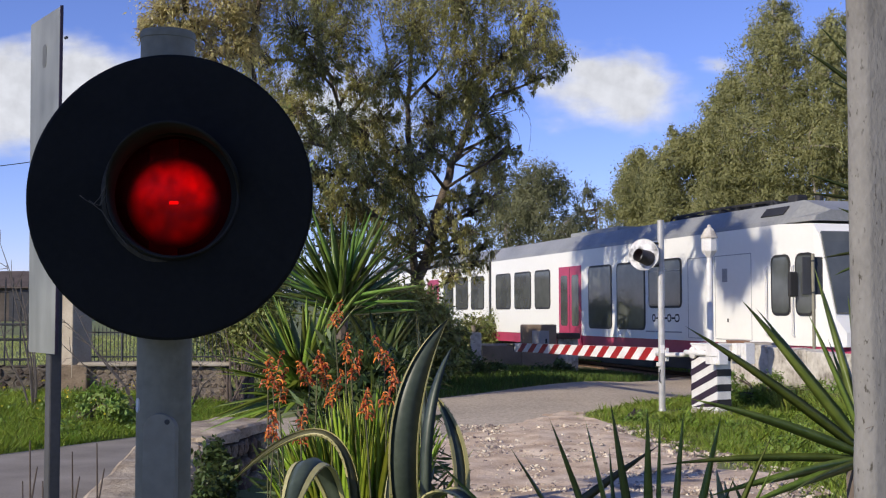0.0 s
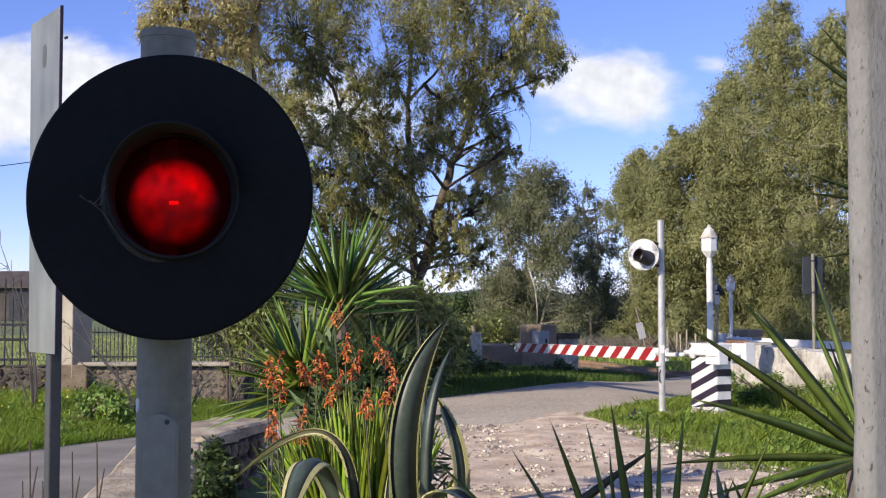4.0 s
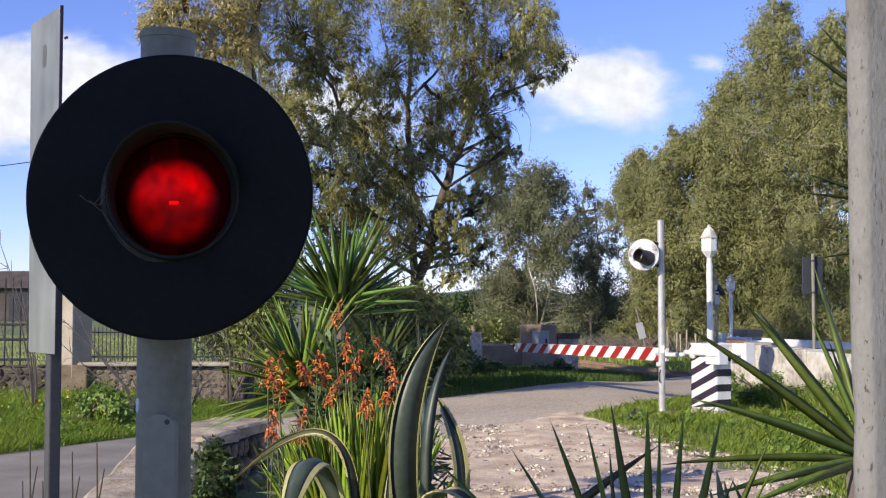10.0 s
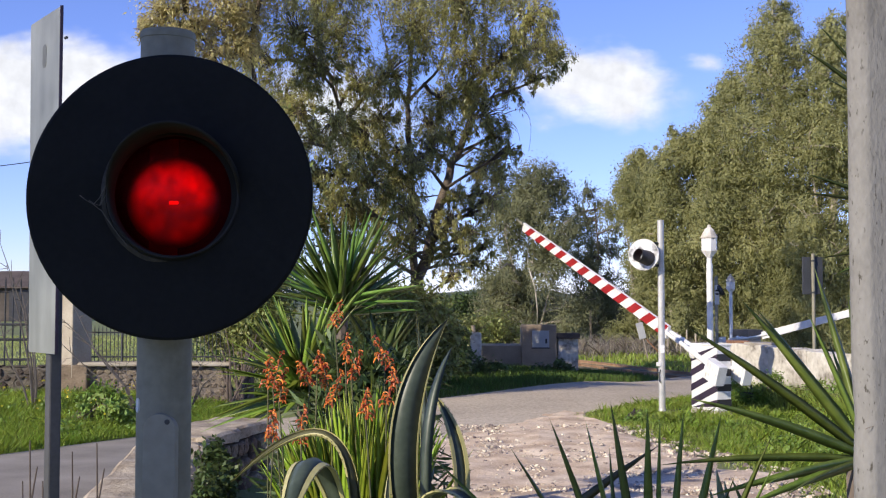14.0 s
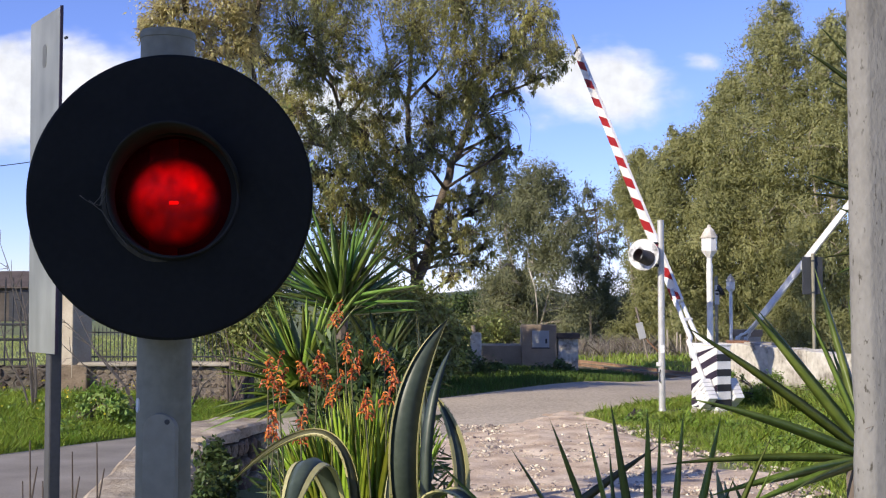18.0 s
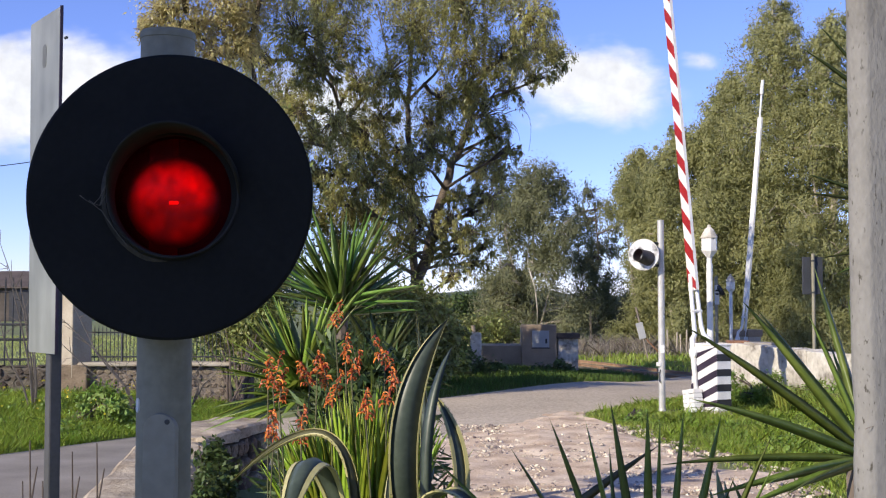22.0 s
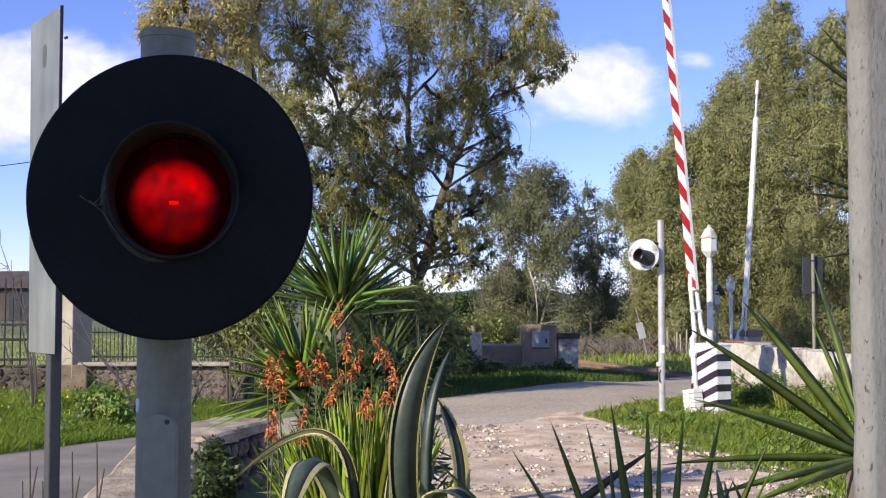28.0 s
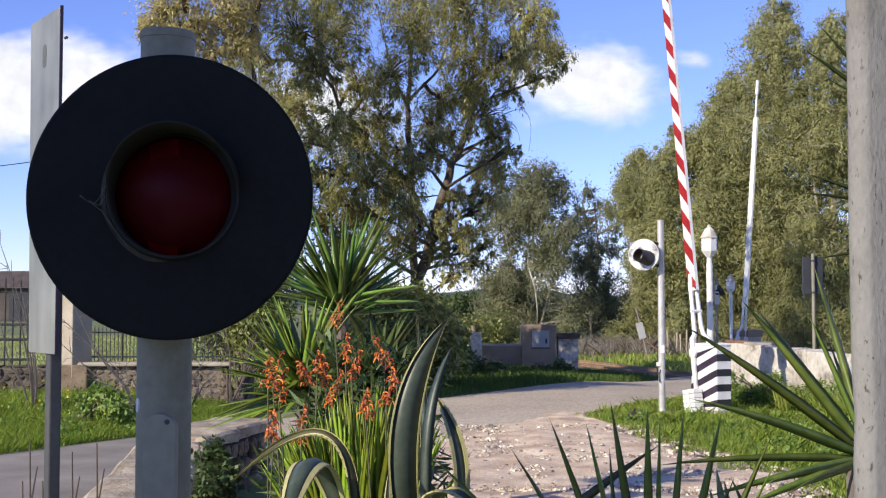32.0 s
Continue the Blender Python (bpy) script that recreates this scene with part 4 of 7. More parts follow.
def field_wall():
    """The stone garden wall across the road, with a gate pier, a coping and an iron fence on top."""
    y = 17.0
    rng = random.Random(5)
    root = thing("stone_wall", pose(0, y, 0), "low wall of rough brown stones with a pale coping", "wall", kind="structure")
    xl, xr = -13.0, (-3.189, 17, 0.73)[0]
    z1 = (-4.019, 17, 0.705)[2]
    xs = (-5.347, 17, 0.73)[0]
    part("core", new_box(((xs + xr) / 2, 0.22, z1 / 2 - 0.1), (xr - xs, 0.36, z1 + 0.1)), M["mortar"], root)
    # Left stretch: darker core, the shade there put into its colour.
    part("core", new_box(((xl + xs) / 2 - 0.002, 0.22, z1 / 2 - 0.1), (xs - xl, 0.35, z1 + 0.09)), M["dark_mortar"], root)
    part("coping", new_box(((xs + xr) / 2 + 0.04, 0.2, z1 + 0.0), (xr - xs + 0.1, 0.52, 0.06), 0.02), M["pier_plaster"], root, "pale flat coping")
    meshes = rubble_meshes(rng, 14)
    old = rubble_meshes(rng, 8, "shaded_old_stone")
    z = -0.05
    while z < z1 - 0.06:
        h = rng.uniform(0.07, 0.13)
        if z + h > z1 - 0.05:
            h = z1 - 0.035 - z
        x = -7.3
        while x < xr:
            w = rng.uniform(0.08, 0.21)
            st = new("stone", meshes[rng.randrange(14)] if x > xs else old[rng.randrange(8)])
            st.parent = root
            st.matrix_basis = Matrix.Translation((min(x + w / 2, xr - 0.05), 0.104 + rng.uniform(-0.012, 0.015), z + h / 2 + rng.uniform(-0.02, 0.02))) @ Matrix.Rotation(rng.uniform(-0.4, 0.4), 4, 'Y') @ Matrix.Diagonal((w * 1.2, 0.16, h * 1.26, 1))
            x += w
        z += h
    pier = thing("gate_pier", pose(-5.455, 16.95, 0), "square grey plastered gate pier at the stone wall", "pier")
    zt = 2.3
    tm = Matrix.Translation((0, 0.2, 0)) @ Matrix.Rotation(radians(52), 4, 'Z')
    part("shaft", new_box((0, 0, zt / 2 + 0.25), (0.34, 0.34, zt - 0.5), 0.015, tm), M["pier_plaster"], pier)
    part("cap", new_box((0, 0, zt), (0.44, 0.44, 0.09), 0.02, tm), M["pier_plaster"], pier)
    part("foot", new_box((0, 0.2, 0.25), (0.5, 0.46, 0.9), 0.02), M["parapet_stone"], pier)
    fence = thing("iron_fence", pose(0, y + 0.22, 0), "dark wrought iron fence on the stone wall", "fence")
    xr2 = -3.2
    zb, zt = z1 + 0.1, (-4.856, 17, 1.227)[2]
    for z in (zb, zt - 0.06):
        part("fence_rail", new_tube([(xs + 0.1, 0, z), (xr2, 0, z)], 0.012, 6), M["dark_metal"], fence)
    me = finish(new_tube([(0, 0, zb - 0.1), (0, 0, zt), (0, 0, zt + 0.05)], [0.0065, 0.0065, 0.001], 5), "bar", M["dark_metal"])
    post = finish(new_tube([(0, 0, zb - 0.14), (0, 0, zt + 0.04)], 0.022, 6), "fence_post", M["dark_metal"])
    x = xs + 0.16
    i = 0
    while x < xr2:
        b = new("fence_post" if i % 30 == 7 else "bar", post if i % 30 == 7 else me)
        b.parent = fence
        b.location = (x, 0, 0)
        x += 0.0585
        i += 1
    gate = thing("iron_gate", pose((-6.09, 17, 1.41)[0], y + 0.2, 0), "tall dark iron gate beside the pier", "gate")
    w = 1.35
    zt2 = (-6.369, 17, 2.092)[2]
    for z in (z1 + 0.06, (-6.35, 17, 1.061)[2], (-6.354, 17, 1.285)[2]):
        part("gate_rail", new_tube([(-w, 0, z), (0, 0, z)], 0.02, 6), M["dark_metal"], gate)
    me = finish(new_tube([(0, 0, z1 - 0.1), (0, 0, zt2 - 0.1), (0, 0, zt2)], [0.013, 0.013, 0.001], 5), "gate_bar", M["dark_metal"])
    for i in range(12):
        b = new("gate_bar", me)
        b.parent = gate
        b.location = (-w + 0.115 * i, 0, -0.06 * abs(i - 4) ** 0.7 * 0.5)


field_wall()


def parapet_run(root, a, b, top, half, rng, meshes, capped=True):
    """One straight stretch of the rubble wall from a to b."""
    d = Vector((b[0] - a[0], b[1] - a[1], 0))
    ln = d.length
    m = pose(a[0], a[1], 0, 0, 0, math.degrees(math.atan2(d.y, d.x)))
    part("core", new_box((ln / 2, 0, top / 2 - 0.08), (ln - 0.06, 2 * half - 0.12, top + 0.1), m=m), M["dark_mortar"], root)
    bm = bmesh.new()
    n = int(ln / 0.16) + 2
    tops, lows = [], []
    for i in range(n + 1):
        x = ln * i / n
        w = half + 0.03 * noise.noise(Vector((x * 3, a[1], 1)))
        w2 = half + 0.09 * noise.noise(Vector((x * 4, a[1] + 2, 1)))
        row = []
        for k, y in enumerate((-w2, -w2 + 0.03, -0.08, 0.08, w - 0.03, w)):
            z = top + (0 if k in (0, 5) else 0.02) + 0.035 * noise.noise(Vector((x * 2.5, y * 3, 4)))
            row.append(bm.verts.new(m @ Vector((x, y, z))))
        tops.append(row)
        lows.append([bm.verts.new(m @ Vector((x, y, top - 0.085 + 0.02 * noise.noise(Vector((x * 3, y, 9)))))) for y in (-w2 + 0.015, w - 0.015)])
    for i in range(n):
        p, q = tops[i], tops[i + 1]
        for k in range(5):
            bm.faces.new((p[k], p[k + 1], q[k + 1], q[k]))
        bm.faces.new((lows[i][0], p[0], q[0], lows[i + 1][0]))
        bm.faces.new((p[5], lows[i][1], lows[i + 1][1], q[5]))
        bm.faces.new((lows[i][0], lows[i + 1][0], lows[i + 1][1], lows[i][1]))
    bm.faces.new((*tops[n], lows[n][1], lows[n][0]))
    bm.faces.new((*tops[0][::-1], lows[0][0], lows[0][1]))
    part("cap", bm, M["cap_stone" if capped else "dark_mortar"], root, "pale weathered cast cap" if capped else "dark crumbled top")
    for side in (-1, 1):
        z = -0.08
        while z < top - 0.12:
            h = min(rng.uniform(0.12, 0.2), top - 0.08 - z)
            x = -0.02
            while x < ln - 0.06:
                w = rng.uniform(0.13, 0.32)
                st = new("stone", meshes[rng.randrange(12)])
                st.parent = root
                st.matrix_basis = m @ Matrix.Translation((x + w / 2, side * (half - 0.075 + rng.uniform(-0.03, 0.025)), z + h / 2)) @ Matrix.Rotation(0 if side < 0 else math.pi, 4, 'Z') @ Matrix.Rotation(rng.uniform(-0.35, 0.35), 4, 'Y') @ Matrix.Diagonal((w * 1.0, 0.2, h * 1.02, 1))
                x += w
            z += h


def roadside_parapet():
    """The low stone wall beside the road with its flat cast cap; it turns a corner behind the signal."""
    rng = random.Random(8)
    root = thing("parapet", pose(0, 0, 0), "low rubble wall with a pale flat cap beside the road", "wall", kind="structure")
    meshes = rubble_meshes(rng, 12, "parapet_stone")
    parapet_run(root, (-1.55, 5.2), (-2.12, 9.1), 0.49, 0.27, rng, meshes)
    parapet_run(root, (-2.16, 9.2), (-1.87, 10.8), 0.51, 0.3, rng, meshes)


roadside_parapet()


def add_shade_wall():
    """An unseen plain wall behind the camera, added only to keep the signal in shade."""
    hidden_core("gate_wall", (-2.88, -0.3, 2.0), (0.62, 0.3, 4.0), M["plaster"], "plain wall out of view behind the camera, added to shade the signal")


add_shade_wall()


def line_posts():
    """Leaning posts, plates and thin stakes along the far side of the line."""
    def stake(x, y, z0, h, r, lean, material, label, name="stake"):
        root = thing(name, pose(x, y, z0), label, "post", "posts along the line")
        part("shaft", new_tube([(0, 0, -0.2), (lean, 0, h)], r, 8), M[material], root)
        return root
    p = (6.8, 38, 0.463)
    r = stake(p[0], 38, -0.25, 1.75, 0.03, -0.45, "wood", "leaning stake with a pale plate beyond the line", "marker_post")
    part("plate", new_box((-0.27, -0.04, 1.0), (0.24, 0.02, 0.55), 0.01, Matrix.Rotation(radians(-14), 4, 'Y') @ Matrix.Translation((0.22, 0, 0.02))), M["grille"], r, "pale plate")
    part("brace", new_tube([(-0.3, 0, 0.9), (0.35, 0, 0.2)], 0.025, 6), M["rust"], r)
    p = (0.898, 27, 0.785)
    stake(p[0], 27, -0.15, 1.25, 0.045, -0.2, "wood", "old leaning wooden post by the crumbling wall")
    p = (6.003, 47, 1.117)
    stake(p[0], 47, -0.25, 1.6, 0.05, 0.0, "wood", "thin wooden post among the far bushes")
    for i, x in enumerate((1182, 1197, 1205, 1214, 1232)):
        q = (8.339, 41, 0.375)
        stake(q[0] + (x - 1200) * 41 / 2040, 41, -0.25, 0.95 - 0.08 * (i % 3), 0.03, 0.05 * (i % 2) - 0.02, "pale_bark", "short pale fence stake beyond the line")


line_posts()


def bare_twigs():
    """Leafless shrubs before the stone wall and dry stalks by the road."""
    rng = random.Random(77)
    for base, tips, label in (
            ((-3.864, 15, -0.102), ((-4.984, 15, 1.429), (-4.803, 15, 1.576), (-4.41, 15.2, 0.834), (-4.643, 15, 0.698), (-5.016, 15, 1.136), (-4.288, 15.3, 0.681)), "bare grey shrub before the stone wall"),
            ((-5.29, 15, -0.029), ((-5.85, 15.2, 2.396), (-5.679, 15, 2.09), (-5.389, 15, 1.466), (-5.755, 15, 1.393), (-5.58, 15.2, 1.874), (-5.048, 15, 0.844)), "bare grey shrub beside the gate"),
            ((-3.543, 16, 0.329), ((-3.429, 16, 0.64), (-3.117, 16, 0.64), (-3.625, 16, 0.718), (-3.314, 16, 0.795)), "bare grey shrub at the wall's end")):
        root = thing("bare_shrub", pose(base[0], base[1], 0.15), label, "shrub", "bare shrubs")
        off = Vector((base[0], base[1], 0.15))
        for t in tips:
            t = Vector(t) - off
            k = t * 0.55 + Vector((rng.uniform(-0.15, 0.15), rng.uniform(-0.1, 0.1), rng.uniform(0.0, 0.12)))
            part("branch", new_tube([(0, 0, -0.1), k * 0.5 + Vector((0.03, 0, 0)), k, t], [0.016, 0.013, 0.010, 0.004], 5), M["twig_grey"], root)
            for _ in range(5):
                bm = bmesh.new()
                a = k.lerp(t, rng.random())
                tube(bm, [a, a + Vector((rng.uniform(-0.25, 0.25), rng.uniform(-0.1, 0.1), rng.uniform(-0.05, 0.25)))], [0.006, 0.002], 4)
                part("twig", bm, M["twig_grey"], root)
    for x, y, h in ((-1.85, 5.20, 0.97), (-1.79, 5.20, 0.79), (-1.66, 5.20, 0.92), (-1.55, 5.20, 0.96), (-1.88, 5.20, 0.79), (-1.72, 5.20, 0.79)):
        root = thing("dry_stalk", pose(x, y, 0), "thin dark dry plant stalk at the roadside", "stalk", "dry stalks")
        part("stem", new_tube([(0, 0, -0.02), (0.01, 0, h * 0.5), (0.0, 0, h)], [0.006, 0.006, 0.003], 5), M["twig"], root)
        part("side_stem", new_tube([(0.01, 0, h * 0.72), (0.035, 0, h * 0.88)], [0.005, 0.003], 5), M["twig"], root)


M["twig_grey"] = mat("twig_grey", (0.07, 0.06, 0.05), (0.14, 0.12, 0.10), 0.9, bump=0)
bare_twigs()


def overhead_cable():
    root = thing("cable", pose(0, 0, 0), "thin black overhead cable", "cable")
    a, b = Vector((-15.415, 30, 4.821)), Vector((-7.781, 34, 6.769))
    mid = (a + b) / 2 - Vector((0, 0, 0.25))
    part("wire", new_tube([a, a.lerp(mid, 0.5) - Vector((0, 0, 0.06)), mid, mid.lerp(b, 0.5) - Vector((0, 0, 0.06)), b], 0.012, 5), M["black_paint"], root)
    for p in (a, b):
        part("cable_pole", new_tube([(p.x, p.y, -0.3), (p.x, p.y, p.z + 0.3)], [0.12, 0.09], 10), M["wood"], root)


overhead_cable()


def barn():
    """A low farm building across the meadow, seen through the gate."""
    x0, x1, y = -46.0, (-32.746, 95, 1.576)[0], 95.0
    root = thing("barn", pose((x0 + x1) / 2, y, 0), "low farm building with a brown tiled roof across the meadow", "building")
    w = x1 - x0
    zt, zr = 3.15, 4.45
    part("wall", new_box((0, 3.0, zt / 2 - 0.2), (w, 6.0, zt + 0.4), 0.02), M["barn_wall"], root, "dark brown wall")
    part("roof", prism([(-0.5, zt - 0.05), (3.0, zr), (6.5, zt - 0.05), (6.5, zt - 0.2), (-0.5, zt - 0.2)], w + 0.6, Matrix.Translation((0, 0, 0)) @ Matrix.Rotation(radians(90), 4, 'Z')), M["roof_tile"], root, "brown tiled roof")
    # Doorways are black slabs on the wall; the unlit inside is painted.
    for px in ((-34.699, 95, 1.576)[0], (-38.327, 95, 1.576)[0]):
        part("doorway", new_box((px - (x0 + x1) / 2, -0.02, zt * 0.45), (2.0, 0.1, zt * 0.9)), M["black_paint"], root, "black slab for the shaded inside of a doorway")


barn()


def stump():
    p = (0.751, 26.5, 0.67)
    root = thing("boundary_stone", pose(p[0], 26.5, -0.1), "old pale boundary stone beside the leaning post", "stone")
    part("block", new_box((0, 0, 0.52), (0.26, 0.2, 1.06), 0.05), M["whitewash"], root)


stump()


# ---- the train ----
def rail_car(m):
    root = thing("rail_car", m, "white articulated diesel rail car with red doors and grey roof", "train", "coupled rail cars")
    W = 1.25
    nose = 19.662

    def loft(stations, material, name, label=""):
        bm = bmesh.new()
        rings = []
        for x, outline in stations:
            rings.append([bm.verts.new((x, y, z)) for y, z in outline])
        n = len(rings[0])
        for a, b in zip(rings, rings[1:]):
            for k in range(n):
                bm.faces.new((a[k], a[(k + 1) % n], b[(k + 1) % n], b[k]))
        bm.faces.new(rings[0])
        bm.faces.new(rings[-1][::-1])
        return part(name, bm, material, root, label)

    def body(w, lo, hi):
        return [(-w, lo), (-w, hi), (w, hi), (w, lo)]
    # sides: white above the red skirt; the cab tapers to the nose
    loft([(0.16, body(W, 0.93, 3.4)), (nose - 1.2, body(W, 0.93, 3.4)), (nose - 0.1, body(W - 0.02, 0.93, 3.34)), (nose + 0.06, body(W - 0.05, 0.93, 3.1)), (nose + 0.42, body(W - 0.13, 0.93, 1.5)), (nose + 0.52, body(W - 0.3, 0.93, 1.2))], M["train_white"], "body", "glossy white body side")
    loft([(0.16, body(W - 0.01, 0.62, 0.928)), (nose, body(W - 0.06, 0.62, 0.928)), (nose + 0.54, body(W - 0.5, 0.62, 0.928))], M["train_red"], "skirt", "dark red skirt")

    def roof(w, z):
        return [(-w, 3.402), (-w + 0.05, 3.5), (-w + 0.38, z), (w - 0.38, z), (w - 0.05, 3.5), (w, 3.402)]
    loft([(0.18, roof(W, 3.88)), (nose - 0.9, roof(W, 3.88)), (nose - 0.1, roof(W - 0.06, 3.62))], M["train_roof"], "roof", "grey roof with sloping sides")
    under = part("underframe", new_box((nose / 2, 0, 0.38), (nose - 1.5, 1.9, 0.3), 0.02), M["train_dark"], root, "dark underframe")
    part("tank", new_box((nose * 0.55, 0, 0.36), (3.2, 2.2, 0.34), 0.04), M["train_dark"], under)
    for bx in (2.6, nose - 3.2):
        bogie = part("bogie", new_box((bx, 0, 0.42), (2.6, 1.5, 0.22), 0.04), M["train_dark"], root)
        for wx in (-0.9, 0.9):
            for wy in (-0.5, 0.5):
                part("wheel", lathe([(0.15, -0.06), (0.36, -0.06), (0.38, -0.03), (0.36, 0.05), (0.15, 0.05)], 24, Matrix.Translation((bx + wx, wy, 0.36)) @ Matrix.Rotation(radians(90), 4, 'X')), M["dark_metal"], bogie)

    def pane(side, x0, x1, z0, z1, name="window", glass="tinted_glass", rim=0.055, r=0.09):
        y = side * W
        f = part(name, prism(rounded(x0 - rim, z0 - rim, x1 + rim, z1 + rim, r + rim), 0.02, Matrix.Translation((0, y, 0))), M["train_dark"], root)
        part("pane", prism(rounded(x0, z0, x1, z1, r), 0.034, Matrix.Translation((0, y, 0))), M[glass], f)
        return f
    for side in (-1, 1):
        # three short windows by the gangway, the double door, two deep windows, a short one
        for x0, x1 in ((0.663, 2.186), (2.577, 4.122), (4.477, 5.789)):
            pane(side, x0 + 0.04, x1 - 0.04, 1.76, 2.88)
        d0, d1 = 6.525, 8.203
        door = part("door", prism([(d0, 0.62), (d1, 0.62), (d1, 2.96), (d0, 2.96)], 0.03, Matrix.Translation((0, side * W, 0))), M["train_red"], root, "dark red double door")
        mid = (d0 + d1) / 2
        part("door_seam", new_box((mid, side * W, 1.78), (0.03, 0.036, 2.3)), M["train_dark"], door)
        for a, b in ((d0 + 0.16, mid - 0.16), (mid + 0.16, d1 - 0.16)):
            part("pane", prism(rounded(a, 1.2, b, 2.7, 0.1), 0.044, Matrix.Translation((0, side * W, 0))), M["tinted_glass"], door)
        for x0, x1 in ((8.728, 10.287), (10.61, 12.296)):
            pane(side, x0 + 0.05, x1 - 0.05, 1.2, 2.86)
        f = pane(side, 12.55, 14.186, 1.76, 2.86)
        part("vent_flap", new_box(((12.55 + 14.186) / 2, side * (W + 0.018), 2.62), (14.186 - 12.55 - 0.1, 0.008, 0.03)), M["grille"], f)
        # emblem of four rings, and a thin caption line that cannot be read
        mid_x = (12.55 + 14.186) / 2 if side < 0 else 2.38
        for k, wide in ((-0.60, 0.09), (-0.18, 0.12), (0.22, 0.10), (0.62, 0.12)):
            x = mid_x + k
            ring = part("emblem", prism(rounded(x - wide, 1.36, x + wide, 1.56, 0.085), 0.008, Matrix.Translation((0, side * (W + 0.002), 0))), M["train_dark"], root)
            part("emblem_middle", prism(rounded(x - wide + 0.04, 1.4, x + wide - 0.04, 1.52, 0.045), 0.012, Matrix.Translation((0, side * (W + 0.002), 0))), M["train_white"], ring)
        for k in (-0.4, 0.02, 0.42):
            part("emblem_link", new_box((mid_x + k, side * (W + 0.002), 1.455), (0.16, 0.008, 0.045)), M["train_dark"], root)
        part("caption_line", new_box((mid_x - 0.1, side * (W + 0.001), 1.12), (1.9, 0.006, 0.035)), M["grille"], root)
        # equipment panels and grilles behind the cab
        if side > 0:
            for x0, x1, slats in ((14.85, 15.55, True), (15.95, 16.6, False), (17.2, 17.55, False)):
                g = part("grille", new_box(((x0 + x1) / 2, side * W, 2.3), (x1 - x0, 0.016, 0.62), 0.01), M["grille"], root, "pale ventilation grille")
                if slats:
                    for k in range(9):
                        part("slat", new_box(((x0 + x1) / 2, side * (W + 0.01), 2.04 + 0.065 * k), (x1 - x0 - 0.06, 0.012, 0.022)), M["train_dark"], g)
        else:
            for x0, x1, z0, z1 in ((14.548, 15.707, 1.0, 2.86), (15.807, 17.323, 1.0, 2.86)):
                for z in (z0, z1):
                    part("panel_seam", new_box(((x0 + x1) / 2, side * W, z), (x1 - x0, 0.008, 0.018)), M["grille"], root)
                for x in (x0, x1):
                    part("panel_seam", new_box((x, side * W, (z0 + z1) / 2), (0.018, 0.008, z1 - z0)), M["grille"], root)
            part("vent", new_box((16.227, side * W, 2.42), (0.22, 0.014, 0.3), 0.01), M["grille"], root)
            part("door_lock", new_box((16.348, side * W, 1.42), (0.06, 0.014, 0.08), 0.005), M["train_dark"], root)
        for x0, x1 in ((18.146, 18.76), (19.016, 19.569)) if side < 0 else ((18.45, 19.5),):
            pane(side, x0, x1 - 0.02, 1.58, 2.72, "cab_window", r=0.12)
        for x in (17.977, 18.918) if side < 0 else ():
            part("grab_rail", new_tube([(x, side * (W + 0.01), 1.1), (x, side * (W + 0.07), 1.15), (x, side * (W + 0.07), 2.5), (x, side * (W + 0.01), 2.55)], 0.018, 6), M["white_paint"], root)
        if side < 0:
            part("mirror", new_box((nose - 0.55, side * (W + 0.16), 2.15), (0.09, 0.2, 0.5), 0.03), M["train_dark"], root, "black rear-view mirror")
        # dark windows of the equipment housing on the sloping roof
        for i in range(4 if side > 0 else 1):
            q = Matrix.Translation((nose - 1.7 - 1.15 * i, side * (W - 0.2), 3.70)) @ Matrix.Rotation(radians(side * -49), 4, 'X')
            part("roof_grille", new_box((0, 0, 0), (0.85, 0.24, 0.02), 0.005, q), M["train_dark"], root, "dark roof grille")
    # windscreen, lamps and coupler at the nose
    ws = bmesh.new()
    v = [ws.verts.new(p) for p in ((nose + 0.10, -W + 0.08, 2.95), (nose + 0.10, W - 0.08, 2.95), (nose + 0.41, W - 0.15, 1.56), (nose + 0.41, -W + 0.15, 1.56), (nose + 0.02, -W + 0.09, 3.15), (nose + 0.02, W - 0.09, 3.15))]
    ws.faces.new((v[0], v[1], v[2], v[3]))
    ws.faces.new((v[4], v[5], v[1], v[0]))
    r = bmesh.ops.extrude_face_region(ws, geom=ws.faces[:])
    bmesh.ops.translate(ws, verts=[e for e in r["geom"] if isinstance(e, bmesh.types.BMVert)], vec=(0.04, 0, 0.03))
    part("windscreen", ws, M["tinted_glass"], root, "dark windscreen")
    for y in (-0.6, 0.6):
        part("headlight", lathe([(0.1, 0), (0.1, 0.05), (0.06, 0.07)], 16, Matrix.Translation((nose + 0.5, y, 1.25)) @ Matrix.Rotation(radians(90), 4, 'Y')), M["bright_steel"], root)
    part("coupler", new_tube([(nose + 0.6, 0, 0.62), (nose + 1.25, 0, 0.62)], 0.09, 10), M["train_dark"], root)
    # roof gear: exhaust box, long cooler and cable duct
    for y in (-0.62, 0.62):
        part("roof_rail", new_tube([(nose - 7.2, y, 3.87), (nose - 7.0, y, 4.0), (nose - 4.6, y, 4.03), (nose - 2.4, y, 4.0), (nose - 2.2, y, 3.87)], 0.03, 6), M["train_dark"], root, "black pipe rail on the roof")
    for k in range(7):
        part("roof_rib", new_box((nose - 6.8 + 0.72 * k, 0, 3.95), (0.1, 1.3, 0.12), 0.01), M["train_dark"], root)
    part("roof_cooler", new_box((nose - 3.6, 0, 3.95), (1.5, 1.1, 0.18), 0.03), M["train_dark"], root, "dark roof cooler")
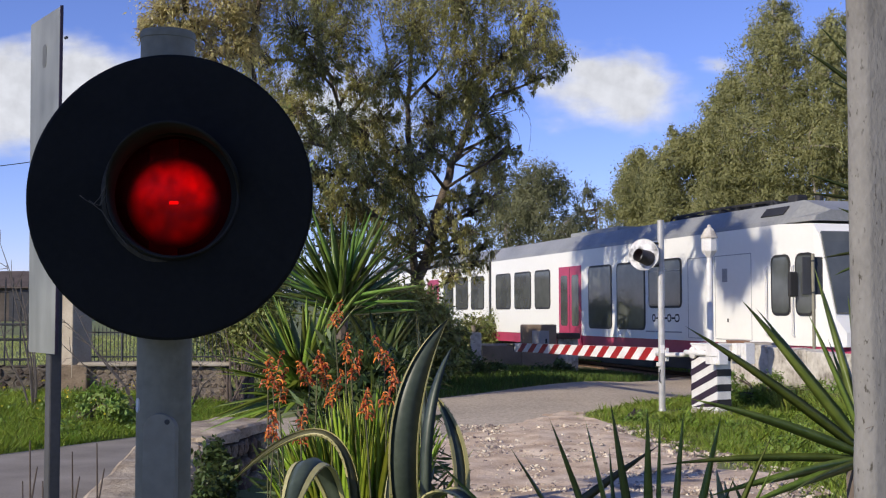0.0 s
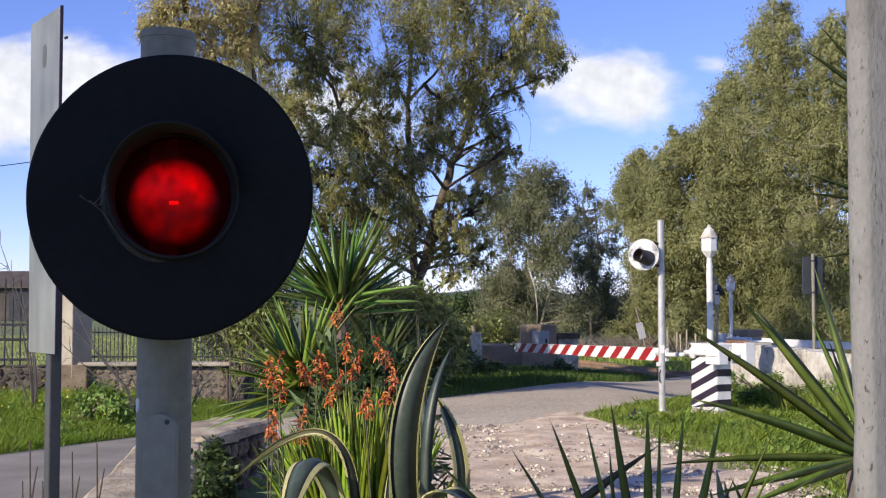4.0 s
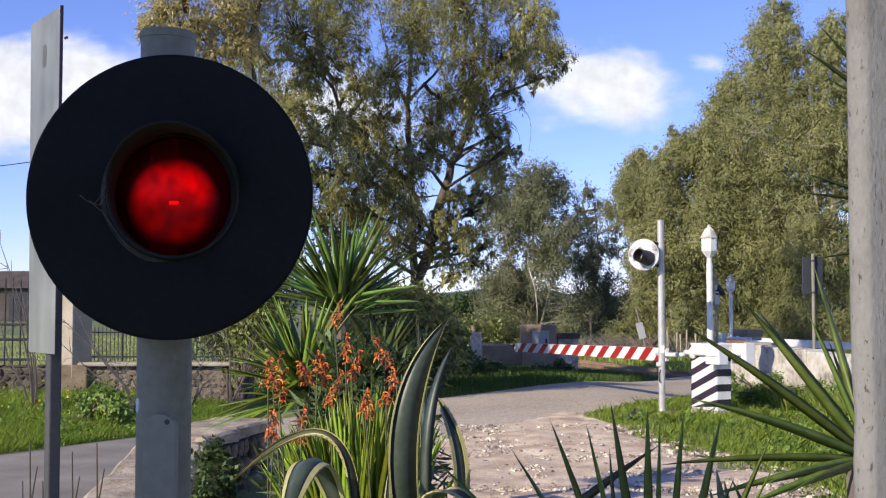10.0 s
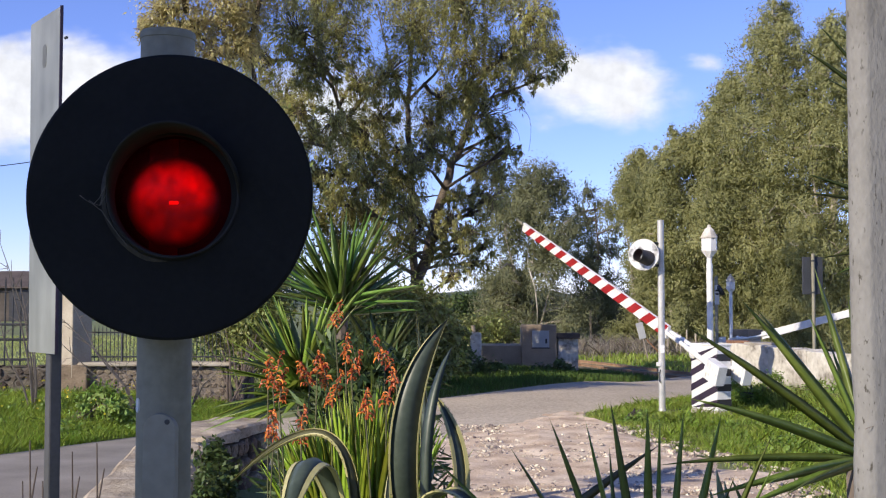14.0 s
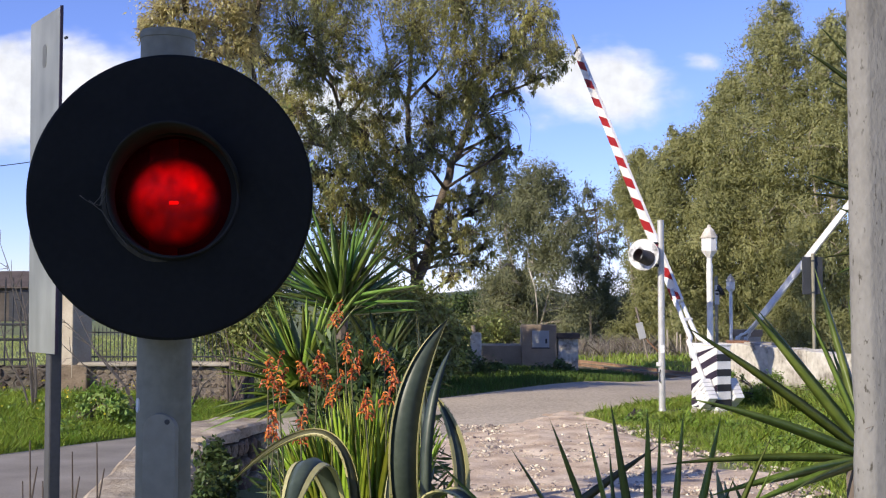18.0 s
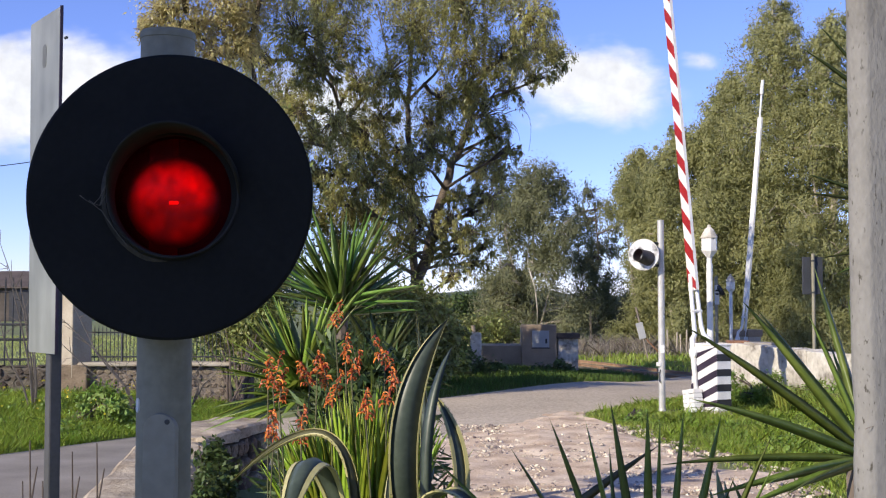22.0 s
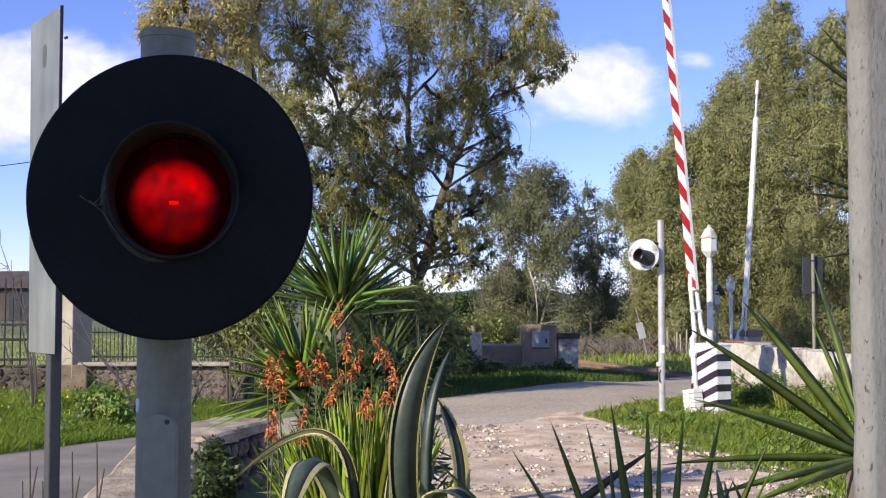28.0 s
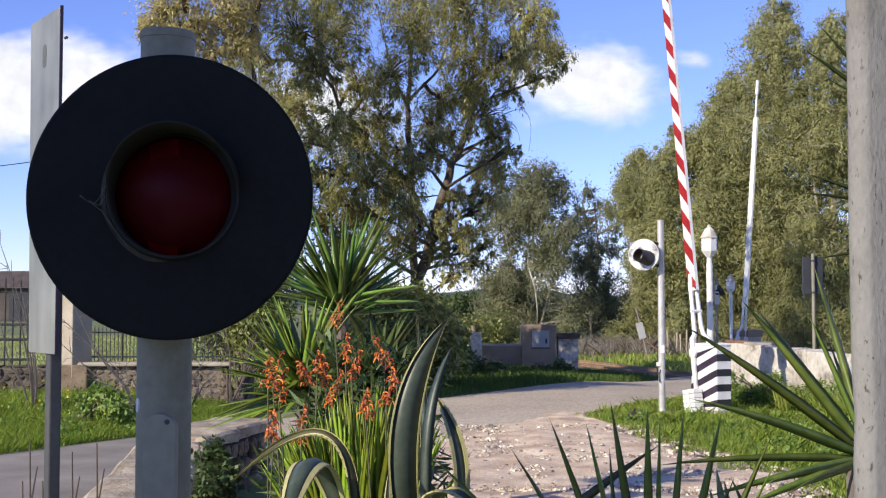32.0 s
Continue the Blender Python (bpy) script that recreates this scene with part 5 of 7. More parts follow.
    part("roof_antenna", new_box((nose - 2.6, 0.1, 4.02), (0.35, 0.3, 0.3), 0.04), M["train_dark"], root)
    part("roof_box", new_box((7.829, 0, 3.95), (3.4, 1.4, 0.14), 0.03), M["train_roof"], root)
    part("exhaust", new_tube([(nose - 2.1, 0.3, 3.85), (nose - 2.1, 0.3, 4.16)], 0.09, 10), M["train_dark"], root)
    bm = new_box((0.08, 0, 2.02), (0.16, 2.46, 2.78), 0.02)
    box(bm, (0.08, 0, 3.6), (0.16, 1.75, 0.44), 0.02)
    part("gangway", bm, M["train_dark"], root, "black folding gangway")
    return root


TRAIN_SPEED = 15.15
GANGWAY_AT_START = Vector((1.684, 41.27, 0)) + TRACK_SIDE * 1.25


def train_pose(t, back=False):
    p = GANGWAY_AT_START + TRACK * TRAIN_SPEED * t
    turn = math.degrees(math.atan2(TRACK.y, TRACK.x))
    m = pose(p.x, p.y, RAIL_Z + 0.0066 * (min((p - GANGWAY_AT_START).dot(TRACK), 14) - 11), 0, -0.38, turn)
    return m @ pose(0, 0, 0, 0, 0, 180) if back else m


front_car = rail_car(train_pose(0))
rear_car = copy_thing(front_car, train_pose(0, True))
tagged(rear_car, "white diesel rail car at the tail, red doors and grey roof")


# ---- trees ----
def tree(name, base, trunk, blobs, leaves, label, leaf=(0.13, 0.03), hang=0.6, material="euca_leaf", bark="bark", seed=1, spread=0.16, shell=0.5, clump=24, extra=None, group="", twigs=5, flat=1.0, order=0.6, tall=1.25):
    """Trunks and limbs as tapered bars, limbs reaching into each mass of the crown, and the crown of small hanging leaves."""
    rng = np.random.default_rng(seed)
    pyr = random.Random(seed)
    root = thing(name, pose(*base), label, "tree", group)
    off = Vector(base)
    bm = bmesh.new()
    stems = []
    for path, r in trunk:
        pts = [Vector(p) - off for p in path]
        fine = []
        for a, b in zip(pts, pts[1:]):
            for k in range(4):
                q = a.lerp(b, k / 4)
                fine.append(q + Vector((pyr.uniform(-1, 1), pyr.uniform(-1, 1), 0)) * r * 0.35)
        fine.append(pts[-1])
        n = len(fine)
        tube(bm, fine, [max(0.012, r * (1 - 0.8 * i / (n - 1))) for i in range(n)], 9)
        stems += fine[2:]
    for b in blobs:
        c = Vector(b[:3]) - off
        near = min(stems, key=lambda s: (s - c).length + 0.6 * abs(min(0, c.z - s.z)))
        mid = near.lerp(c, 0.5) + Vector((pyr.uniform(-1, 1), pyr.uniform(-1, 1), pyr.uniform(0, 1))) * b[3] * 0.3
        rr = 0.022 + 0.026 * b[3]
        tube(bm, [near, near.lerp(mid, 0.5), mid, c], [rr * 1.4, rr * 1.2, rr, rr * 0.5], 6)
        for _ in range(twigs):
            d = Vector((pyr.gauss(0, 1), pyr.gauss(0, 1), pyr.gauss(0.2, 1))).normalized()
            e = c + d * b[3] * pyr.uniform(0.6, 1.0)
            tube(bm, [mid.lerp(c, pyr.uniform(0.3, 1)), c.lerp(e, 0.5) + Vector((0, 0, 0.1 * b[3])), e], [rr * 0.5, rr * 0.3, 0.004], 4)
    part("trunk", bm, M[bark], root, smooth=True)
    centres = [Vector(b[:3]) - off for b in blobs]
    me = leaf_cloud("crown", rng, centres, [(b[3], b[3] * flat, b[3]) for b in blobs], leaves, leaf[0], leaf[1], M[material], hang, clump, spread, shell, order, tall)
    ob = new("crown", me)
    ob.parent = root
    if extra:
        for mt, bl, cnt in extra:
            me = leaf_cloud("crown", rng, [Vector(b[:3]) - off for b in bl], [(b[3],) * 3 for b in bl], cnt, leaf[0], leaf[1], M[mt], hang, clump, spread, shell)
            ob = new("crown", me)
            ob.parent = root
    return root


def deep(b, f):
    """A mass of the crown moved nearer or farther, to give the crown its depth."""
    return (b[0] * f, b[1] * f, EYE_HEIGHT + (b[2] - EYE_HEIGHT) * f, b[3] * f)


EUCA_LOW = [(-1.891, 26.63, 5.379, 0.809), (-2.361, 26.06, 4.523, 0.664), (-1.124, 27.2, 4.383, 0.773), (-1.78, 26.06, 3.559, 0.613), (-0.328, 27.76, 5.334, 0.653), (-1.098, 26.63, 3.012, 0.627), (-0.573, 27.76, 3.483, 0.49), (0.614, 27.2, 3.244, 0.48), (0.147, 27.2, 2.709, 0.507), (0.747, 27.2, 2.509, 0.4), (1.202, 27.76, 4.167, 0.49), (1.203, 27.76, 4.99, 0.572), (-2.354, 26.06, 2.982, 0.575), (-2.549, 26.63, 5.841, 0.587), (0.362, 28.33, 4.22, 0.444), (1.478, 28.33, 4.64, 0.361), (-1.756, 26.63, 4.456, 0.653), (-2.613, 26.06, 3.751, 0.575), (-2.95, 26.0, 5.3, 0.5), (-2.9, 26.0, 4.5, 0.45), (-3.25, 25.6, 5.9, 0.48), (-3.1, 25.6, 6.6, 0.42), (-3.35, 25.6, 5.1, 0.45)]
EUCA_TOP = [(-3.655, 26.06, 6.268, 0.703), (-4.211, 25.49, 6.992, 0.687), (-3.407, 26.06, 7.764, 0.766), (-2.828, 26.63, 8.967, 1.044), (-2.374, 26.06, 7.633, 0.792), (-1.264, 27.2, 7.016, 0.733), (-0.593, 27.2, 8.035, 0.96), (-1.134, 27.2, 9.399, 1.2), (0.495, 27.76, 8.793, 0.9), (0.7, 27.76, 7.474, 0.844), (0.013, 27.2, 6.406, 0.693), (1.593, 27.76, 7.612, 0.708), (2.253, 27.76, 7.82, 0.653), (2.76, 27.76, 7.543, 0.463), (2.147, 27.76, 8.654, 0.748), (1.041, 27.76, 6.16, 0.612), (1.461, 27.76, 9.7, 0.95), (2.346, 27.76, 7.058, 0.34), (-1.855, 26.06, 6.593, 0.575), (1.659, 27.76, 6.713, 0.381)]
EUCA_MID = [(0.213, 27.13, 3.506, 0.399), (0.72, 27.13, 3.707, 0.346), (0.413, 27.13, 2.906, 0.319), (-0.186, 27.13, 3.106, 0.346), (0.881, 27.13, 4.175, 0.346), (0.901, 27.72, 4.848, 0.408), (1.585, 27.72, 5.287, 0.353), (1.285, 27.72, 5.672, 0.462), (-0.319, 26.95, 5.759, 0.555), (-0.582, 26.84, 4.877, 0.474), (0.214, 27.15, 5.588, 0.399), (-1.357, 26.45, 5.878, 0.57), (-2.897, 26.15, 7.001, 0.564), (-2.147, 25.84, 3.797, 0.507), (-1.103, 26.65, 5.118, 0.444), (-0.835, 26.54, 3.726, 0.442), (0.556, 27.43, 6.72, 0.538), (0.08, 27.03, 3.3, 0.371), (0.212, 27.03, 2.238, 0.318), (1.016, 27.23, 2.911, 0.32)]
# Low masses behind the signal board and topmost ones are unseen, added for shade.
EUCA_LEFT = [(-3.693, 21, 7.933, 0.494), (-4.221, 21, 8.568, 0.515), (-3.236, 21.4, 8.593, 0.504), (-3.739, 21.2, 9.278, 0.54), (-4.59, 20.8, 8.082, 0.408), (-5.041, 20.38, 6.772, 0.45), (-4.482, 20.38, 6.466, 0.43), (-4.689, 20.81, 7.404, 0.49), (-3.806, 20.81, 6.83, 0.571), (-3.32, 21.31, 7.491, 0.501), (-4.074, 20.38, 6.059, 0.29), (-5.34, 20.38, 6.466, 0.23), (-3.646, 20.81, 6.257, 0.408), (-3.618, 21.31, 5.148, 0.564), (-4.031, 21.31, 4.302, 0.564), (-3.397, 21.31, 3.775, 0.564), (-4.231, 21.31, 3.25, 0.47), (-3.494, 21.31, 2.725, 0.47), (-4.761, 21.31, 3.775, 0.564), (-4.968, 20.81, 4.754, 0.51)]
tree("eucalyptus_tree", (-0.6, 26.65, 1.315), [
    ([(-0.599, 26.65, 0.795), (-0.549, 26.65, 2.228), (-0.158, 26.87, 3.687), (0.213, 26.99, 4.896), (0.642, 27.12, 5.92), (0.915, 27.21, 7.085), (1.052, 27.21, 8.309)], 0.157),
    ([(-0.657, 27.4, 1.576), (-0.75, 27.28, 3.182), (-0.776, 27.18, 4.784), (-0.832, 27.18, 6.402), (-0.754, 27.18, 8.03), (-0.662, 27.18, 9.667)], 0.111),
    ([(0.219, 27.73, 4.987), (0.741, 27.85, 5.387), (1.213, 27.97, 5.293)], 0.046),
    ([(0.913, 27.97, 7.1), (1.606, 27.97, 7.798), (2.436, 27.97, 7.798)], 0.046),
    ([(-0.776, 27.18, 4.381), (-1.633, 26.72, 5.127), (-2.406, 26.49, 6.148), (-2.939, 26.49, 7.866)], 0.074),
    ([(-0.778, 27.18, 6.132), (-1.253, 26.95, 7.167), (-1.517, 26.84, 8.487)], 0.046),
    ([(-0.832, 27.18, 6.402), (-0.054, 27.43, 7.267), (0.218, 27.53, 8.664)], 0.046),
    ([(0.642, 27.12, 5.92), (1.29, 27.19, 6.675), (1.964, 27.19, 7.353)], 0.037),
    ([(0.642, 27.12, 5.651), (0.505, 26.9, 6.754), (0.213, 26.9, 7.694)], 0.037),
    ([(0.219, 27.73, 4.987), (0.904, 27.83, 4.861), (1.319, 27.93, 4.459)], 0.028),
    ([(-0.75, 27.23, 3.983), (-1.247, 26.95, 4.358), (-1.638, 26.84, 4.346)], 0.032),
    ([(-0.656, 27.23, 4.118), (-0.325, 27.53, 4.173), (0.014, 27.64, 4.224)], 0.032),
    ([(-1.633, 26.72, 5.127), (-2.146, 26.54, 5.3), (-2.659, 26.45, 5.196), (-2.922, 26.45, 5.484)], 0.032),
    ([(-2.406, 26.49, 6.148), (-2.537, 26.45, 6.932), (-2.278, 26.45, 7.592)], 0.028),
], [deep(b, (1.0, 0.86, 0.93, 1.05, 0.89, 0.97)[i % 6]) for i, b in enumerate(EUCA_LOW + EUCA_TOP + EUCA_MID)], 166000, "tall eucalyptus with a leaning trunk and drooping olive leaves", (0.098, 0.023), 0.5, "euca_leaf", "bark", seed=3, spread=0.095, shell=0.42, clump=44, twigs=26, flat=1.25, order=0.6, tall=1.5)
euca = [ob for ob in bpy.data.objects if ob.name.startswith("eucalyptus_tree")][-1]
eo = euca.matrix_basis.translation
for a, b, c in (((1.3, 27.44, 6.039), (2.318, 27.44, 6.722), (2.055, 27.44, 5.25)), ((1.3, 27.44, 5.971), (1.774, 27.44, 6.108), (1.84, 27.44, 5.495))):
    part("twig", new_tube([Vector(p) - eo for p in bend(a, b, c, 9)], [0.008] * 3 + [0.006] * 3 + [0.004] * 3, 5), M["bark"], euca, "thin bare drooping twig")
# Unseen masses above the view, added to throw dappled shade on the train.
EUCA_UNSEEN = [(-0.6, 19.2, 7.6, 0.62), (-1.2, 18.4, 7.9, 0.66), (-0.5, 20.4, 8.0, 0.6), (-1.9, 17.6, 8.2, 0.66), (-2.6, 17.0, 8.7, 0.7), (-1.5, 19.4, 8.6, 0.6), (-3.2, 16.4, 9.2, 0.6), (-2.2, 18.6, 9.0, 0.6), (-2.9, 18.0, 9.4, 0.6), (-1.0, 17.2, 8.0, 0.5), (-4.3, 18.8, 7.6, 0.75), (-4.3, 18.8, 8.7, 0.75), (-3.65, 18.5, 7.5, 0.7), (-3.7, 18.5, 8.4, 0.65)]
tree("eucalyptus_tree", (-3.688, 21.31, 0.952), [
    ([(-3.628, 21.31, 6.316), (-3.0, 20.2, 8.0), (-2.0, 18.6, 8.8), (-1.3, 17.8, 8.6)], 0.05),
    ([(-3.024, 21.8, 0.512), (-3.145, 21.8, 2.538), (-3.331, 21.52, 4.649), (-3.628, 21.31, 6.316), (-3.966, 20.81, 7.456)], 0.090),
    ([(-3.331, 21.52, 4.649), (-4.055, 20.81, 5.893), (-4.65, 20.66, 6.896)], 0.052),
], EUCA_LEFT + EUCA_UNSEEN, 172000, "eucalyptus branch mass with yellowish young leaves", (0.088, 0.024), 0.5, "yellow_leaf", "bark", seed=4, spread=0.15, shell=0.45, clump=50, twigs=26, order=0.6, tall=1.6)


# Added tree, hidden by the signal board; it throws shade on verge and cabinet.
tree("bay_tree", (-4.0, 23.2, 0.0), [([(-4.0, 23.2, -0.1), (-4.0, 23.3, 1.2), (-4.0, 23.8, 3.6)], 0.14), ([(-4.0, 23.2, 0.4), (-4.0, 22.0, 1.4), (-4.0, 20.8, 1.8)], 0.08), ([(-4.0, 23.4, 1.2), (-4.0, 25.6, 3.4), (-4.0, 27.8, 4.0)], 0.09)],
     [(-4.0, 20.6, 1.5, 1.0), (-4.0, 21.8, 2.3, 1.05), (-4.0, 23.0, 2.9, 1.15), (-4.1, 24.3, 3.5, 1.15), (-4.3, 25.5, 4.0, 1.2), (-4.0, 22.6, 1.2, 1.0), (-4.1, 24.5, 1.8, 1.2), (-4.5, 26.8, 4.0, 1.2), (-4.6, 28.2, 4.0, 1.2), (-4.4, 26.0, 2.4, 1.2)],
     24000, "dense dark green tree hidden behind the signal board, added to shade verge and cabinet", (0.12, 0.06), 0.3, "bush_leaf", "bark", seed=6, spread=0.25, shell=0.35)


# Second hidden tree, added so its shade covers the verge near the road.
tree("bay_tree", (-3.0, 17.75, 0.0), [([(-3.0, 17.75, -0.1), (-2.95, 17.75, 1.4), (-2.95, 17.65, 3.4)], 0.1), ([(-2.95, 17.75, 1.2), (-2.75, 17.9, 2.2), (-2.6, 18.0, 3.0)], 0.05)],
     [(-3.1, 17.6, 2.1, 0.7), (-2.9, 17.9, 2.9, 0.72), (-3.1, 17.5, 3.6, 0.75), (-2.95, 17.9, 4.2, 0.6), (-3.6, 17.8, 2.8, 0.65), (-2.75, 17.8, 2.1, 0.42), (-3.4, 18.1, 3.8, 0.65)],
     14000, "small tree hidden behind the signal board, added to shade the near verge", (0.1, 0.05), 0.3, "scrub_leaf", "bark", seed=7, spread=0.25, shell=0.35)


def grown(seed, x, y, z0, z1, rx, n, top=0.55):
    """Masses of a crown inside an upright egg."""
    rng = random.Random(seed)
    out = []
    for i in range(n):
        t = (i + rng.random()) / n
        w = rx * (0.55 + 0.45 * math.sin(math.pi * min(1, t * 0.75 + 0.18))) * (1 - max(0, t - top) ** 1.6 / (1 - top) ** 1.6 * 0.85)
        a = rng.uniform(0, 2 * math.pi)
        d = w * rng.uniform(0.25, 0.85)
        r = rx * rng.uniform(0.26, 0.42) * (1 - 0.35 * max(0, t - top) / (1 - top))
        out.append((x + d * math.cos(a), y + d * math.sin(a), z0 + (z1 - z0) * t - r * 0.3 * t, r))
    return out


def grove(seed, px, y, top, rx, label, leaves, material="far_leaf", low=0.3, n=34, leaf=(0.115, 0.043), name="willow_tree", lean=0.0, full=0.7, gap=None, bark="pale_bark", stout=1.0):
    """One broad tree beyond the line: base place, height and half width. gap: a box of its crown left open."""
    base = (px, y, -0.3)
    blobs = grown(seed, px, y, low, top, rx, n, full)
    if lean:
        blobs = [(b[0] + lean * b[2] / top, b[1], b[2], b[3]) for b in blobs]
    if gap:
        blobs = [b for b in blobs if not (gap[0] < b[0] < gap[1] and gap[2] < b[2] < gap[3])]
    r = random.Random(seed)
    trunk = [([base, (px + r.uniform(-0.3, 0.3), y, top * 0.3), (px + lean * 0.6 + r.uniform(-0.4, 0.4), y, top * 0.6), (px + lean, y, top * 0.92)], 0.2 * stout),
             ([base, (px - rx * 0.2, y, top * 0.25), (px - rx * 0.45, y - 0.4, top * 0.6)], 0.12 * stout), ([base, (px + rx * 0.2, y, top * 0.25), (px + rx * 0.45, y - 0.4, top * 0.55)], 0.12 * stout)]
    return tree(name, base, trunk, blobs, leaves, label, leaf, 0.45, material, bark, seed=seed, spread=max(0.19, 0.19 * (2.4 / rx) ** 0.8), shell=0.33, clump=56, group="trees beyond the line", twigs=3, order=0.68, tall=1.1)


grove(11, 7.97, 46, 7.75, 1.65, "broad olive-green tree in a row beyond the line", 80000, n=58, gap=(0, 7.43, 1.7, 4.8))
grove(19, 8.85, 43.5, 8.2, 1.8, "rounded olive-green tree in a row beyond the line", 96000, n=60)
grove(12, 10.75, 43, 10.1, 2.15, "tall olive-green tree in a row beyond the line", 110000, n=66)
grove(13, 12.3, 42, 12.9, 2.75, "tallest olive-green tree in the row beyond the line", 165000, n=84, full=0.55)
grove(14, 13.7, 40, 11.7, 2.3, "tall olive-green tree beside the tallest one", 110000, n=66, full=0.6)
grove(15, 16.314, 38, 11.0, 2.608, "olive-green tree at the end of the row", 22000)
grove(16, 3.787, 48, 7.4, 2.7, "grey-green tree with a pale trunk beyond the line", 84000, "grey_leaf", n=46, full=0.8, gap=(5.0, 9, 1.6, 4.7), stout=0.45)
pale = [ob for ob in bpy.data.objects if ob.name.startswith("willow_tree")][-1]
po = pale.matrix_basis.translation
part("stem", new_tube([Vector((3.85, 47.6, -0.1)) - po, Vector((3.80, 46.4, 1.352)) - po, Vector((3.65, 45.7, 2.247)) - po, Vector((3.466, 45.9, 2.88)) - po, Vector((3.516, 47.8, 3.215)) - po, Vector((3.599, 48.5, 5.385)) - po], [0.025, 0.025, 0.034, 0.032, 0.02, 0.01], 8), M["bright_bark"], pale, "pale bare stem", smooth=True)
grove(17, 6.8, 52, 7.0, 1.7, "small dark grey-green tree with sparse leaves beyond the line", 26000, "grey_leaf", low=0.2, bark="bark", stout=0.4)
grove(18, 3.0, 54, 3.6, 1.4, "low grey-green tree beyond the line", 20000, "grey_leaf")
grove(20, 5.4, 57, 2.1, 2.6, "low far thicket beyond the line", 30000, "grey_leaf", low=0.0, n=26)
grove(21, 9.3, 55, 2.3, 2.6, "low far thicket beyond the line", 26000, "grey_leaf", low=0.0, n=24)


def bush(base, blobs, leaves, label, material="bush_leaf", leaf=(0.09, 0.045), seed=1, hang=0.2, spread=0.2):
    rng = np.random.default_rng(seed)
    pyr = random.Random(seed)
    root = thing("bush", pose(*base), label, "bush", "bushes")
    off = Vector(base)
    bm = bmesh.new()
    for b in blobs:
        c = Vector(b[:3]) - off
        for _ in range(4):
            e = c + Vector((pyr.gauss(0, 0.4), pyr.gauss(0, 0.4), pyr.gauss(0.1, 0.4))) * b[3]
            tube(bm, [Vector((pyr.uniform(-0.15, 0.15), pyr.uniform(-0.15, 0.15), -0.05)), e * 0.5 + Vector((0, 0, 0.1)), e], [0.02, 0.012, 0.004], 5)
    part("stem", bm, M["twig"], root)
    ob = new("foliage", leaf_cloud("foliage", rng, [Vector(b[:3]) - off for b in blobs], [(b[3],) * 3 for b in blobs], leaves, leaf[0], leaf[1], M[material], hang, 16, spread, 0.45))
    ob.parent = root


bush(((-0.883, 21.5, 0.946)[0], 21.5, 0.0), [(-0.989, 21.5, 1.261, 0.717), (-0.312, 22, 1.307, 0.561), (-1.481, 21, 1.679, 0.474), (-0.668, 22, 1.684, 0.388), (0.043, 22, 0.878, 0.41), (-0.964, 21, 0.551, 0.721), (-0.15, 22, 0.503, 0.431), (-1.644, 20.5, 0.975, 0.603)], 16000, "dense olive-green bush under the eucalyptus", "scrub_leaf", (0.12, 0.048), seed=21, hang=0.35)
bush((0.2, 37, -0.2), [(0.1, 37, 0.6, 0.75), (-0.6, 37.4, 0.9, 0.8), (0.75, 37, 0.5, 0.6), (-1.4, 38, 1.0, 0.8), (-0.2, 37.6, 1.3, 0.5), (1.1, 37.5, 0.9, 0.45)], 8000, "low olive scrub beyond the crumbling wall", "scrub_leaf", (0.12, 0.06), seed=31)
bush((1.2, 70, -0.3), [(-0.9 + 0.62 * i, 70 + 0.5 * (i % 3), 0.75 + 0.55 * (i % 2) + 0.12 * (i % 5), 0.85 + 0.1 * (i % 3)) for i in range(9)], 12000, "dark hedge across the far field", "bush_leaf", (0.2, 0.1), seed=33)
bush((1.6, 41, -0.2), [(1.3, 41, 0.5, 0.6), (1.8, 41, 0.8, 0.6), (2.4, 41.4, 0.5, 0.5)], 4200, "low olive scrub beyond the line", "scrub_leaf", (0.12, 0.06), seed=32)
bush(((0.562, 25, 0.356)[0], 25, -0.05), [(0.36, 25, 0.45, 0.3), (0.806, 25, 0.16, 0.22), (0.251, 24.5, 0.3, 0.34), (1.195, 25.5, 0.1, 0.2)], 5000, "low dark bush beside the crumbling wall", seed=22)
bush(((2.901, 27.5, 0.234)[0], 27.5, -0.2), [(2.431, 27.5, 0.0, 0.17), (2.767, 27.5, 0.1, 0.17), (2.968, 27.5, 0.02, 0.14), (2.095, 27.5, -0.02, 0.14)], 1500, "low dark weeds at the foot of the cabinet", seed=23)
bush(((-2.936, 16.5, 1.093)[0], 16.5, 0.1), [(-3.25, 17.6, 1.2, 0.3), (-2.9, 17.4, 1.25, 0.4), (-3.5, 17.7, 1.1, 0.24), (-2.689, 17.5, 1.405, 0.386), (-2.75, 17.3, 0.85, 0.3)], 6000, "green bush by the stone wall", "scrub_leaf", seed=24)
bush(((-4.482, 14.5, 0.305)[0], 14.5, 0.2), [(-4.271, 14.5, 0.361, 0.185), (-4.008, 14.2, 0.297, 0.139), (-4.446, 14.5, 0.291, 0.114)], 2200, "bright green weeds on the bank", "weed_leaf", (0.07, 0.04), seed=25)
bush(((-1.355, 6.9, 0.538)[0], 6.9, 0.0), [(-1.373, 6.9, 0.704, 0.095), (-1.319, 6.8, 0.553, 0.127), (-1.36, 6.6, 0.519, 0.097)], 1500, "green creeper on the rubble wall", "bush_leaf", (0.04, 0.022), seed=26)
